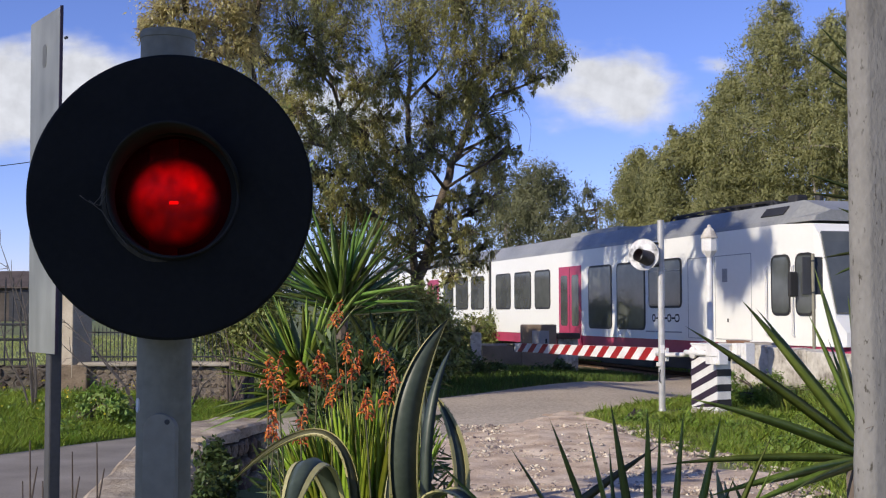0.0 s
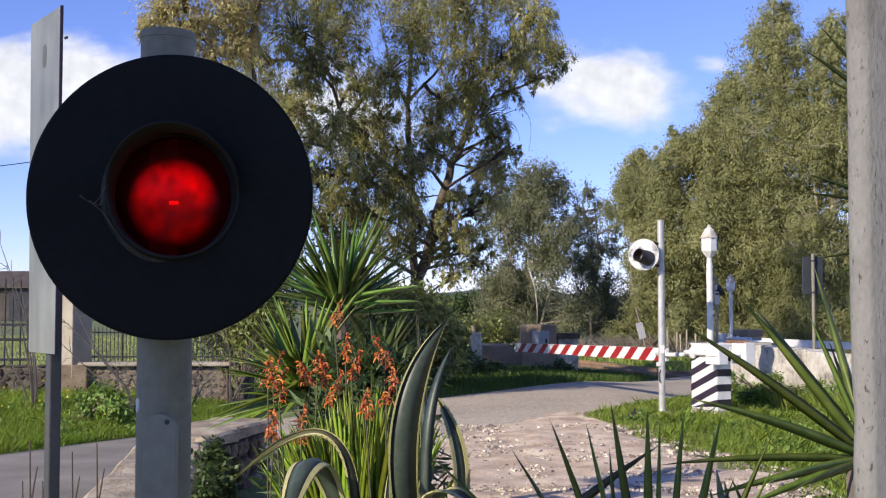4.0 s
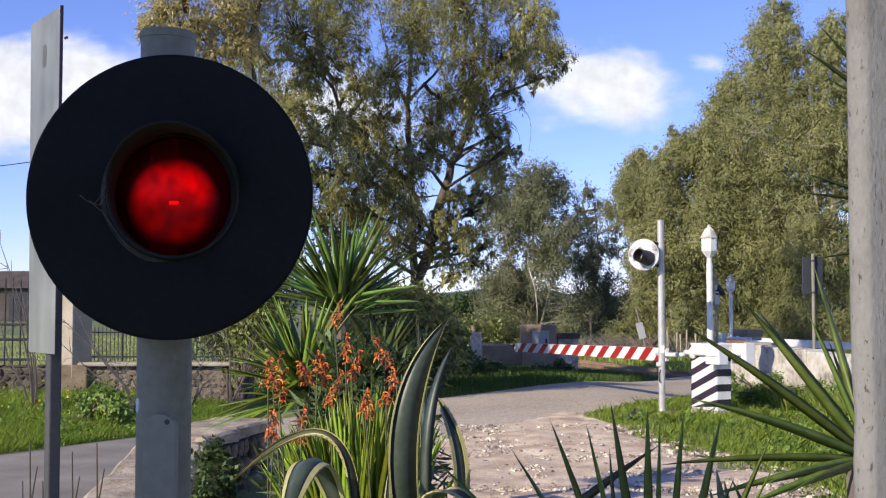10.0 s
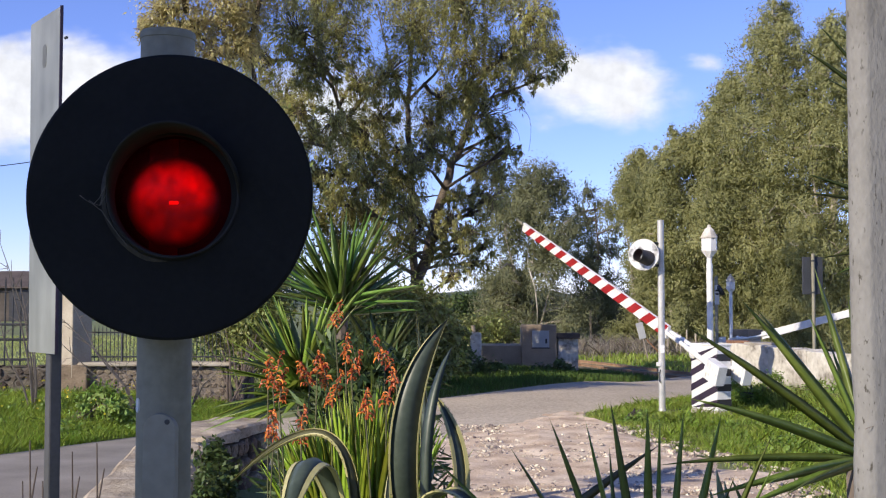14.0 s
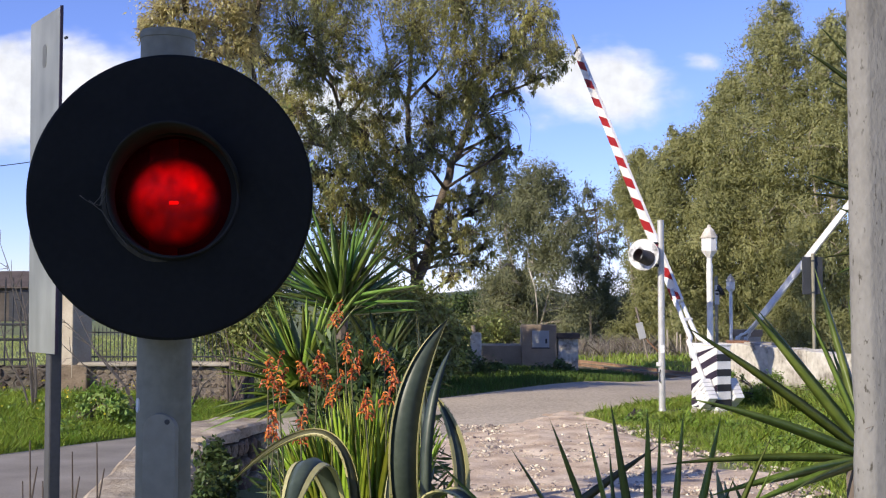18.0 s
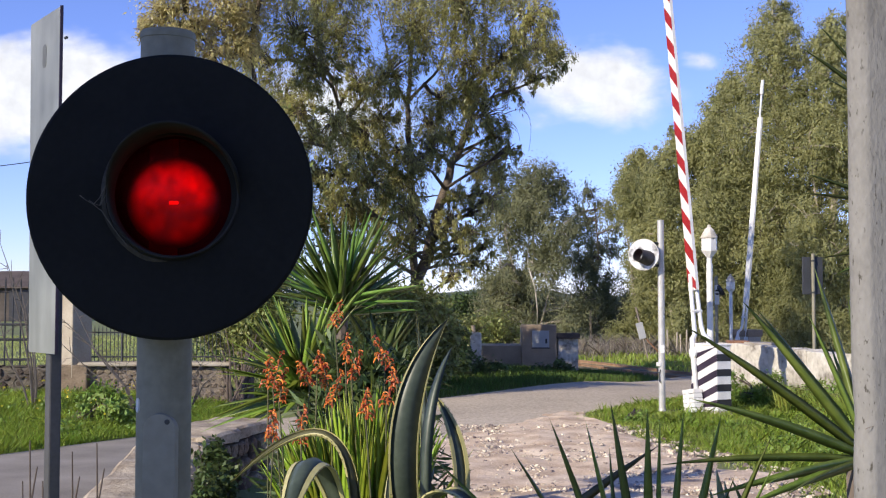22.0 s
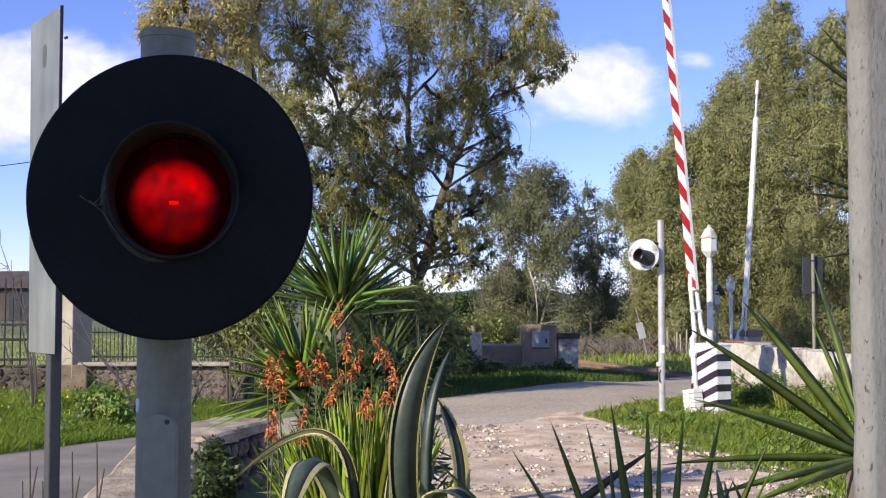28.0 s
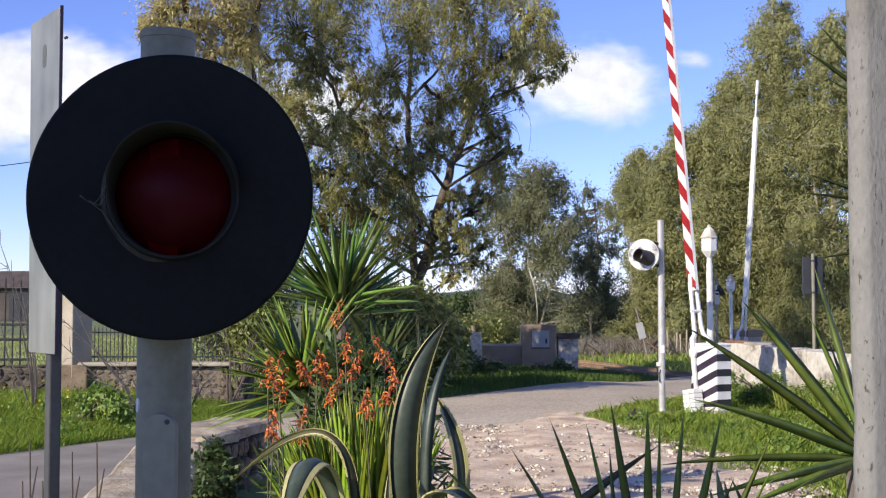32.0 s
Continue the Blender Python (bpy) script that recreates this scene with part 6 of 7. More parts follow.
bush(((4.969, 18, 0.173)[0], 18.0, 0.0), [(4.882, 18, 0.173, 0.194), (4.618, 18, 0.129, 0.141), (5.172, 17.5, 0.169, 0.189), (5.438, 17, 0.127, 0.167), (4.609, 18.3, 0.416, 0.126), (5.205, 18.2, 0.378, 0.143), (5.8, 17.0, 0.2, 0.2), (6.0, 16.3, 0.2, 0.2), (6.2, 15.6, 0.16, 0.18), (5.62, 17.5, 0.28, 0.18)], 9000, "green weeds at the foot of the plastered wall", "weed_leaf", (0.05, 0.022), seed=27)
bush(((2.731, 16.2, -0.001)[0], 16.2, 0.0), [(2.516, 15.6, -0.003, 0.092), (2.725, 15.8, 0.023, 0.085), (2.371, 15.4, -0.02, 0.06)], 1000, "low leafy weeds at the edge of the dirt", "weed_leaf", (0.06, 0.035), seed=28)


bush((-0.45, 5.8, 0.0), [(-0.55, 5.8, 0.72, 0.24), (-0.32, 5.75, 0.8, 0.24), (-0.68, 5.9, 0.66, 0.17), (-0.2, 5.85, 0.66, 0.17), (-0.45, 5.85, 0.45, 0.3), (-0.2, 5.9, 0.4, 0.26), (-0.62, 6.1, 1.0, 0.18), (-0.42, 6.1, 1.06, 0.2), (-0.25, 6.2, 1.0, 0.17), (-0.52, 6.2, 1.2, 0.16), (-0.32, 6.3, 1.2, 0.15)], 8600, "dark green undergrowth behind the orange flowers", "bush_leaf", (0.12, 0.02), seed=29, hang=-0.45)


# ---- garden plants close to the camera ----
def rosette(name, at, trunk_h, leaves, length, width, label, material, seed, low=-0.25, group="yuccas", cat="yucca", lean=(0, 0), droop=0.12):
    """A yucca: bare stem and a head of stiff sword leaves, each a part."""
    rng = random.Random(seed)
    root = thing(name, pose(*at), label, cat, group)
    head = Vector((lean[0], lean[1], trunk_h))
    part("stem", new_tube([(0, 0, -0.1), head * 0.5 + Vector((0.02, 0, 0)), head], [0.06, 0.05, 0.045], 8), M["bark"], root)
    meshes, axes = [], []
    for k in range(14):
        lift = low + (1.25 - low) * (k + 0.5) / 14
        el = lift
        path = arc((0, 0, 0), (math.cos(el), 0, math.sin(el)), length * rng.uniform(0.8, 1.08), droop * rng.uniform(0.3, 1.6) * math.cos(el))
        axes.append(Vector((math.cos(el), 0, math.sin(el))))
        meshes.append(blade_mesh("leaf", path, width * rng.uniform(0.85, 1.1), M[material]))
    for i in range(leaves):
        b = new("leaf", meshes[(i * 5) % 14])
        b.parent = root
        b.matrix_basis = Matrix.Translation(head + Vector((0, 0, rng.uniform(-0.12, 0.05)))) @ Matrix.Rotation(i * 2.39996 + rng.uniform(-0.2, 0.2), 4, 'Z') @ Matrix.Rotation(rng.uniform(-0.8, 0.8), 4, axes[(i * 5) % 14])
    return root


yx = (-0.709, 8, 1.584)
rosette("yucca", (yx[0], yx[1], 0), yx[2], 96, 0.72, 0.06, "tall yucca with a round head of stiff green sword leaves", "yucca_leaf", 31, low=0.02, droop=0.04)
yx = (-0.816, 6.8, 1.138)
rosette("yucca", (yx[0], yx[1], 0), yx[2], 120, 0.58, 0.056, "lower yucca with spreading green sword leaves", "lime_leaf", 32, low=-0.4, droop=0.08)
yx = (-0.43, 7.6, 1.15)
# The dark leaf colour carries the shade between yucca heads and flowers.
rosette("yucca", (yx[0], yx[1], 0), yx[2], 52, 0.52, 0.07, "small yucca behind the orange flowers, leaves darkened for the shade there", "dark_yucca", 33, low=-0.5)


def sword_clump(at, n, top, label, seed, wide):
    """Fans of flat pointed leaves on short stems; they splay out above."""
    rng = random.Random(seed)
    root = thing("sword_leaf_clump", pose(*at), label, "plant", "sword leaf clumps")
    for k in range(7):
        x = wide * (k - 3) / 4.0
        part("stem", new_tube([(x * 0.6, rng.uniform(-0.08, 0.08), -0.02), (x, rng.uniform(-0.05, 0.05), 0.62)], [0.03, 0.022], 7), M["stalk"], root)
    for i in range(n):
        u = rng.uniform(-1, 1)
        z = rng.uniform(0.40, 0.66)
        ln = (top - z) * rng.uniform(0.72, 1.04) * (1 - 0.22 * abs(u))
        tilt = 0.2 * u + rng.uniform(-0.1, 0.1)
        path = arc((u * wide * 0.8, rng.uniform(-0.14, 0.14), z), (tilt, rng.uniform(-0.25, 0.1), 1), ln, 0.0, 7)
        path = [p + Vector((tilt * 0.5 * ln * (k / 6) ** 2.2, 0, -abs(tilt) * 0.22 * ln * (k / 6) ** 2)) for k, p in enumerate(path)]
        roll = rng.uniform(-0.9, 0.9)
        b = new("leaf", blade_mesh("leaf", path, rng.uniform(0.024, 0.042), M["sword_leaf"], 0.12, 0.05, lambda t: (0.75 + 0.35 * t) * (1 - t ** 2.6) + 0.01, (math.cos(roll), math.sin(roll), 0)))
        b.parent = root


cx = (-0.322, 4.6, 0.817)
sword_clump((cx[0], 4.6, 0), 330, 1.27, "bright green clump of narrow sword leaves", 41, 0.2)
cx = (-0.438, 4.9, 0.768)
sword_clump((cx[0], 4.9, 0), 150, 1.16, "bright green clump of narrow sword leaves", 42, 0.13)


def flower_spike(at, foot, label, seed):
    """An orange curved flower spike: stalk and rows of tubular flowers."""
    rng = random.Random(seed)
    root = thing("flower_spike", pose(foot[0], foot[1], 0), label, "flower", "orange flower spikes")
    top = Vector(at) - Vector((foot[0], foot[1], 0))
    ln = rng.uniform(0.1, 0.15)
    low = top - Vector((rng.uniform(-0.045, 0.045), rng.uniform(-0.03, 0.03), ln * rng.uniform(0.85, 1.15)))
    part("stalk", new_tube([(0, 0, 0), low * 0.5, low, top], [0.004, 0.0035, 0.003, 0.0015], 6), M["stalk"], root)
    bm = bmesh.new()
    count = rng.randrange(34, 46)
    for i in range(count):
        t = i / (count - 1)
        p = low.lerp(top, t)
        a = rng.uniform(0, 6.28)
        d = Vector((math.cos(a), math.sin(a) * 0.8, 0.45))
        s = 0.0255 * (1 - 0.6 * t) * rng.uniform(0.4, 1.4)
        tube(bm, [p, p + d * s * 0.5, p + d * s + Vector((0, 0, -0.35 * s)), p + d * s * 1.15 + Vector((0, 0, -0.9 * s))], [0.0014, 0.0028, 0.0036, 0.0022], 4)
    tagged(part("blossom", bm, M["orange_petal"], root, "orange-red tubular flowers"), kind="stuff")


rngf = random.Random(50)
for p in ((-0.762, 5.1, 1.352), (-0.694, 5, 1.376), (-0.688, 5.05, 1.3), (-0.635, 5.1, 1.327), (-0.554, 5.2, 1.368), (-0.538, 5.2, 1.322), (-0.491, 5.6, 1.598), (-0.457, 5.6, 1.439), (-0.364, 5.1, 1.377), (-0.308, 5.2, 1.439), (-0.249, 5, 1.376), (-0.22, 5, 1.279), (-0.316, 4.8, 1.23), (-0.437, 5, 1.298), (-0.721, 4.9, 1.132), (-0.576, 4.8, 1.16)):
    p = Vector((0, 0, EYE_HEIGHT)).lerp(Vector(p), 0.88)
    flower_spike(p, (p[0] + rngf.uniform(-0.08, 0.08), p[1] + rngf.uniform(-0.05, 0.1)), "orange flower spike on a thin stalk among sword leaves", rngf.randrange(1000))


# the agave: thick grey-green leaves with cream margins and small thorns
AGAVE_FOOT = Vector(((-0.122, 3, 1.052)[0], 3.0, 0))


def agave_leaf(root, path, width, across, hollow=0.3, cream=0.9, flesh="agave_green"):
    """One fleshy leaf; across: the way its breadth lies; hollow below zero shows its round back."""
    def shape(t):
        return (0.8 + 0.55 * t) * (1 - t ** 2.2) / 1.02 + 0.01
    pts = [Vector(p) - AGAVE_FOOT for p in path]
    leaf = new("leaf", blade_mesh("leaf", pts, width, M[flesh], hollow, 0.2, shape, across))
    leaf.parent = root
    n = len(pts)
    edges = ([], [])
    for i, p in enumerate(pts):
        t = i / (n - 1)
        d = (pts[min(i + 1, n - 1)] - pts[max(i - 1, 0)]).normalized()
        s = Vector(across(t) if callable(across) else across)
        s = (s - d * s.dot(d)).normalized()
        up = s.cross(d).normalized()
        w = width * shape(t) / 2
        for k in (-1, 1):
            edges[0 if k < 0 else 1].append((p + s * w * k * 1.01 + up * w * hollow * 1.01, p + s * w * k * cream + up * w * hollow * (cream * 1.0), up))
    for e in edges if cream < 0.97 else ():
        verts, faces = [], []
        for a, b, up in e:
            verts += [a + up * 0.002, b + up * 0.0035, b - up * 0.0055, a - up * 0.002]
        for i in range(n - 1):
            for k in range(4):
                j = (k + 1) % 4
                faces.append((4 * i + k, 4 * i + j, 4 * i + 4 + j, 4 * i + 4 + k))
        ob = new("margin", mesh_of("margin", verts, faces, M["agave_cream"]))
        ob.parent = leaf
        tagged(ob, "cream leaf margin")
        bm = bmesh.new()
        for i in range(2, n - 2):
            a = e[i][0]
            out = (e[i][0] - e[i][1]).normalized()
            tube(bm, [a, a + out * 0.004 + Vector((0, 0, 0.0015))], [0.0018, 0.0004], 4)
        tagged(part("thorn", bm, M["thorn"], leaf), kind="stuff")


agave = thing("agave", Matrix.Translation(AGAVE_FOOT), "variegated agave with thick grey-green leaves and cream margins", "agave")
part("heart", new_tube([(0, 0, -0.05), (0, 0, 0.5), (0, 0, 0.95)], [0.09, 0.08, 0.03], 10), M["agave_green"], agave)
agave_leaf(agave, bend((-0.094, 3, 1.039), (-0.140, 2.95, 1.349), (0.013, 3.05, 1.539), 20), 0.086, (1, 0.25, 0), 0.28, 0.9)
agave_leaf(agave, bend((-0.046, 3.1, 1.021), (-0.065, 3.1, 1.327), (0.027, 3.2, 1.463), 16), 0.042, (0.9, -0.5, 0), -0.3, 0.985)
agave_leaf(agave, bend((-0.06, 3.2, 0.879), (-0.032, 3.3, 1.159), (-0.085, 3.6, 1.567), 12), 0.031, (1, 0, 0), -0.2, 0.95)
agave_leaf(agave, bend((0.043, 3.15, 1.012), (0.068, 3.15, 1.205), (-0.028, 3.2, 1.334), 18), 0.054, (0.9, 0.45, 0), 0.3, 0.55)
agave_leaf(agave, bend((-0.216, 2.9, 1.057), (-0.230, 2.9, 1.424), (-0.547, 3, 1.120), 22), 0.034, lambda t: (0.75 - 1.25 * t, 1 - 0.75 * abs(2 * t - 1), 0.75 * t), -0.15, 0.9, "olive_leaf")
agave_leaf(agave, bend((-0.228, 2.95, 0.934), (-0.327, 2.85, 1.416), (-0.352, 2.5, 1.032), 24), 0.108, lambda t: (0.45 + 0.55 * t, -0.9 + 0.9 * t, 0), 0.14, 0.68)
agave_leaf(agave, bend((-0.079, 2.9, 0.917), (-0.033, 2.8, 1.263), (0.126, 2.7, 1.04), 14), 0.082, (0.7, 0.7, 0), -0.28, 0.72)
agave_leaf(agave, bend((-0.146, 2.9, 0.917), (-0.136, 2.8, 1.087), (-0.133, 2.85, 1.168), 8), 0.023, (1, 0, 0), 0.2, 0.6)


# the near yucca beside the pillar: some leaves rise from below, the main head lies behind the pillar
def near_yucca(at, label, seed, ways, material="near_yucca"):
    rng = random.Random(seed)
    root = thing("yucca", pose(*at), label, "yucca", "yuccas")
    part("stem", new_tube([(0, 0, -0.02 - at[2]), (0, 0, 0.0)], 0.06, 8), M["bark"], root)
    off = Vector(at)
    for a, c, w in ways:
        a, c = Vector(a) - off, Vector(c) - off
        mid = a.lerp(c, 0.55) + Vector((0, 0, 0.035 * (c - a).length))
        roll = rng.uniform(-0.7, 0.7)
        d = (c - a).normalized()
        face = d.cross(Vector((0, 1, 0))).normalized()
        across = face * math.cos(roll) + d.cross(face) * math.sin(roll)
        b = new("leaf", blade_mesh("leaf", bend(a, mid, c, 9), w * 0.63, M[material], 0.3, 0.1, None, across))
        b.parent = root


H1 = (0.962, 2.6, 1.229)
near_yucca(H1, "yucca with stiff dark green sword leaves beside the pillar", 61, [
    ((0.962, 2.6, 1.229), (0.502, 2.4, 1.533), 0.042), ((0.962, 2.6, 1.229), (0.659, 2.55, 1.588), 0.05), ((0.962, 2.6, 1.229), (0.732, 2.7, 1.569), 0.04),
    ((0.962, 2.6, 1.229), (0.491, 2.3, 1.39), 0.042), ((0.962, 2.6, 1.229), (0.435, 2.35, 1.252), 0.034), ((0.962, 2.6, 1.229), (0.901, 2.8, 1.672), 0.045),
    ((0.962, 2.6, 1.229), (0.822, 2.6, 1.557), 0.03), ((0.962, 2.6, 1.229), (0.601, 2.4, 1.151), 0.04), ((0.962, 2.6, 1.229), (0.566, 2.5, 1.164), 0.04),
    ((0.962, 2.6, 1.229), (0.6, 2.2, 1.234), 0.036), ((0.962, 2.6, 1.229), (0.642, 2.2, 1.213), 0.036), ((0.962, 2.6, 1.229), (0.947, 2.7, 1.602), 0.04),
    ((0.962, 2.6, 1.229), (0.966, 2.9, 1.491), 0.045), ((0.962, 2.6, 1.229), (1.131, 2.7, 1.55), 0.045), ((0.962, 2.6, 1.229), (1.117, 2.5, 1.381), 0.045)])
H2 = (0.441, 2.5, 0.805)
near_yucca(H2, "yucca with upright sword leaves in front of the dirt verge", 62, [
    ((0.37, 2.5, 0.9), (0.145, 2.5, 1.269), 0.034), ((0.382, 2.5, 0.9), (0.229, 2.5, 1.333), 0.036), ((0.406, 2.5, 0.9), (0.3, 2.45, 1.335), 0.036),
    ((0.43, 2.5, 0.9), (0.361, 2.5, 1.369), 0.042), ((0.442, 2.5, 0.9), (0.432, 2.45, 1.359), 0.042), ((0.46, 2.5, 0.9), (0.468, 2.5, 1.339), 0.032),
    ((0.478, 2.5, 0.9), (0.519, 2.5, 1.348), 0.034), ((0.503, 2.5, 0.9), (0.601, 2.5, 1.342), 0.04), 
    ((0.533, 2.5, 0.9), (0.683, 2.4, 1.313), 0.03), ((0.551, 2.5, 0.9), (0.694, 2.4, 1.263), 0.032), 
    ((0.539, 2.5, 0.948), (0.642, 2.55, 1.207), 0.026), ((0.366, 2.4, 0.927), (0.372, 2.6, 1.26), 0.026), ((0.213, 2.5, 1.008), (-0.034, 2.6, 1.244), 0.022), ((0.697, 2.5, 1.02), (0.642, 2.6, 1.195), 0.024)])
near_yucca((0.187, 2.65, 0.86), "dead brown sword leaf bent over in front of the dirt verge", 64, [((0.188, 2.65, 1.028), (0.503, 2.7, 1.25), 0.04)], "dark_leaf")
near_yucca((0.636, 2.6, 0.873), "small pale aloe among the yucca leaves", 65, [((0.638, 2.6, 1.047), (0.611, 2.6, 1.212), 0.036), ((0.65, 2.6, 1.047), (0.641, 2.65, 1.177), 0.03), ((0.631, 2.6, 1.047), (0.594, 2.6, 1.17), 0.03)], "aloe")
H3 = (1.087, 2.7, 1.988)
near_yucca(H3, "tall yucca head with sword leaves behind the pillar", 63, [
    ((1.087, 2.7, 2.002), (0.853, 2.6, 2.217), 0.022), ((1.087, 2.7, 2.002), (0.818, 2.6, 2.16), 0.025), ((1.087, 2.7, 2.002), (0.864, 2.6, 2.095), 0.022),
    ((1.083, 2.7, 1.801), (0.819, 2.6, 1.873), 0.022), ((1.083, 2.7, 1.801), (0.808, 2.6, 1.829), 0.021), ((1.082, 2.7, 1.735), (0.892, 2.6, 1.796), 0.03),
    ((1.095, 2.7, 1.708), (0.849, 2.6, 1.68), 0.024), ((1.095, 2.7, 1.708), (0.881, 2.6, 1.642), 0.03), ((1.087, 2.7, 2.002), (1.103, 2.6, 2.245), 0.024), ((1.087, 2.7, 2.002), (1.203, 2.6, 2.102), 0.024)], "dark_yucca")


# ---- grass, rubble, reeds ----
def scatter(rng, n, x0, x1, y0, y1, keep):
    x, y = rng.uniform(x0, x1, n), rng.uniform(y0, y1, n)
    ok = np.array([keep(a, b) for a, b in zip(x, y)])
    x, y = x[ok], y[ok]
    return x, y, np.array([ground_z(a, b) for a, b in zip(x, y)])


def off_road(x, y):
    return (x - ROAD_MID.x) * ROAD.y - (y - ROAD_MID.y) * ROAD.x


def verge_edge(y):
    return 3.2 + 0.35 * noise.noise(Vector((y * 0.9, 5, 0))) - max(0, y - 10) * 0.16


def grasses():
    rng = np.random.default_rng(71)

    def right(x, y):
        return off_road(x, y) > 1.6 and x > verge_edge(y) - 0.1 + rng.normal() * 0.1 and across_track(x, y) < -0.6 and abs(x - 3.6) + abs(y - 17.1) > 0.5

    def left(x, y):
        return off_road(x, y) < -1.6 and (x < -2.6 or y > 17) and not (16.85 < y < 17.5 and x < -3.1)

    def verge(x, y):
        return off_road(x, y) < -1.6 and x > -3.2 and across_track(x, y) < -0.1
    x, y, z = scatter(rng, 120000, 1.6, 9.5, 8.5, 22, right)
    tagged(new("grass", blades("grass", rng, x, y, z, 0.065, 0.009, M["grass"], 0.8)), "bright green rough grass beside the barrier", "grass", kind="stuff")
    x, y, z = scatter(rng, 60000, 1.6, 9.5, 8.5, 20, lambda a, b: right(a - 0.15, b) and noise.noise(Vector((a * 2.1, b * 2.1, 11))) > 0.08)
    tagged(new("grass", blades("grass", rng, x, y, z, 0.15, 0.009, M["bank_grass"], 1.0)), "longer tufts of green grass beside the barrier", "grass", kind="stuff")
    x, y, z = scatter(rng, 40000, 4.8, 7.6, 13.5, 19.2, lambda a, b: -3.5 < across_track(a, b) - 0.35 * noise.noise(Vector((a * 1.7, b * 1.7, 4))) < -2.72 and across_track(a, b) < -2.7)
    tagged(new("grass", blades("grass", rng, x, y, z, 0.34, 0.014, M["grass"], 0.6)), "tall rank grass at the foot of the plastered wall", "grass", kind="stuff")
    x, y, z = scatter(rng, 90000, -9, -2.4, 10.2, 17, left)
    tagged(new("grass", blades("grass", rng, x, y, z, 0.15, 0.007, M["bank_grass"], 0.8)), "bright green grass on the bank by the stone wall", "grass", kind="stuff")
    x, y, z = scatter(rng, 52000, -3, 7, 18, 31, verge)
    tagged(new("grass", blades("grass", rng, x, y, z, 0.15, 0.016, M["shaded_verge_grass"])), "long green grass between the road and the line", "grass", kind="stuff")
    x, y, z = scatter(rng, 26000, -2, 22, 30, 48, lambda a, b: across_track(a, b) > 2.4 and off_road(a, b) < 40)
    tagged(new("grass", blades("grass", rng, x, y, z, 0.16, 0.04, M["grass"])), "green grass beyond the line", "grass", kind="stuff")
    x, y, z = scatter(rng, 60000, -26, -2.5, 17.6, 50, lambda a, b: True)
    tagged(new("grass", blades("grass", rng, x, y, z, 0.07, 0.022, M["meadow_grass"])), "green meadow grass behind the stone wall", "grass", kind="stuff")
    x, y, z = scatter(rng, 8000, 2.5, 13.5, 40, 45, lambda a, b: noise.noise(Vector((a * 0.8, b * 0.8, 3))) > -0.15)
    tagged(new("dry_scrub", blades("dry_scrub", rng, x, y, z, 0.62, 0.014, M["dry_grass"], 1.2)), "tangled grey-brown dry scrub along the far side of the line", "scrub", kind="stuff")
    x, y, z = scatter(rng, 260, 2.3, 7.5, 9.0, 20, lambda a, b: right(a - 0.3, b) and right(a - 0.25, b + 0.3) and math.hypot(a - 3.6, b - 16.6) > 1.3)
    low = leaf_cloud("weeds", rng, list(zip(x, y, z + 0.05)), [(0.16, 0.16, 0.07)] * len(x), 11000, 0.05, 0.026, M["weed_leaf"], 0.1, 20, 0.3, 0.4)
    tagged(new("weeds", low), "low broad-leaved weeds in the rough grass", "weeds", kind="stuff")
    x, y, z = scatter(rng, 90, -7.5, -3.2, 12.6, 16.6, left)
    low = leaf_cloud("weeds", rng, list(zip(x, y, z + 0.08)), [(0.2, 0.2, 0.1)] * len(x), 3000, 0.06, 0.035, M["weed_leaf"], 0.1, 20, 0.5, 0.4)
    tagged(new("weeds", low), "low broad-leaved weeds on the bank", "weeds", kind="stuff")
    x, y, z = scatter(rng, 120, -5.6, -4.0, 13.6, 15.8, left)
    low = leaf_cloud("yellow_flowers", rng, list(zip(x, y, z + 0.32)), [(0.06, 0.06, 0.08)] * len(x), 72, 0.035, 0.03, M["yellow_petal"], 0.0, 4, 0.6, 0.4)
    tagged(new("yellow_flowers", low), "small yellow wild flowers on the bank", "flowers", kind="stuff")
    # small stones on the dirt verge
    n = 52000
    x, y, z = scatter(rng, n, -0.8, 3.2, 6.0, 15.0, lambda a, b: a < verge_edge(b) + 0.1 and (noise.noise(Vector((a * 1.3, b * 1.3, 7))) + 0.5 * noise.noise(Vector((a * 4, b * 4, 1))) > (0.02 if b < 12.5 else 0.2) or rng.random() < 0.1))
    verts, faces = [], []
    base = [(-0.5, -0.4, 0), (0.45, -0.5, 0), (0.55, 0.4, 0), (-0.4, 0.5, 0), (-0.3, -0.25, 0.5), (0.3, -0.3, 0.42), (0.32, 0.28, 0.55), (-0.25, 0.3, 0.45)]
    quads = [(0, 1, 5, 4), (1, 2, 6, 5), (2, 3, 7, 6), (3, 0, 4, 7), (4, 5, 6, 7)]
    for i in range(len(x)):
        s = 0.006 + 0.045 * rng.random() ** 5
        a = rng.random() * 6.28
        k = len(verts)
        for bx, by, bz in base:
            bx, by, bz = bx + rng.normal() * 0.16, by + rng.normal() * 0.16, bz * rng.uniform(0.5, 1.5)
            verts.append((x[i] + s * (bx * math.cos(a) - by * math.sin(a)), y[i] + s * (bx * math.sin(a) + by * math.cos(a)), z[i] + 0.02 + s * bz))
        faces += [tuple(k + q for q in f) for f in quads]
    tagged(new("rubble", mesh_of("rubble", verts, faces, M["rubble"])), "small pale stones and rubble on the dirt", "rubble", kind="stuff")


grasses()


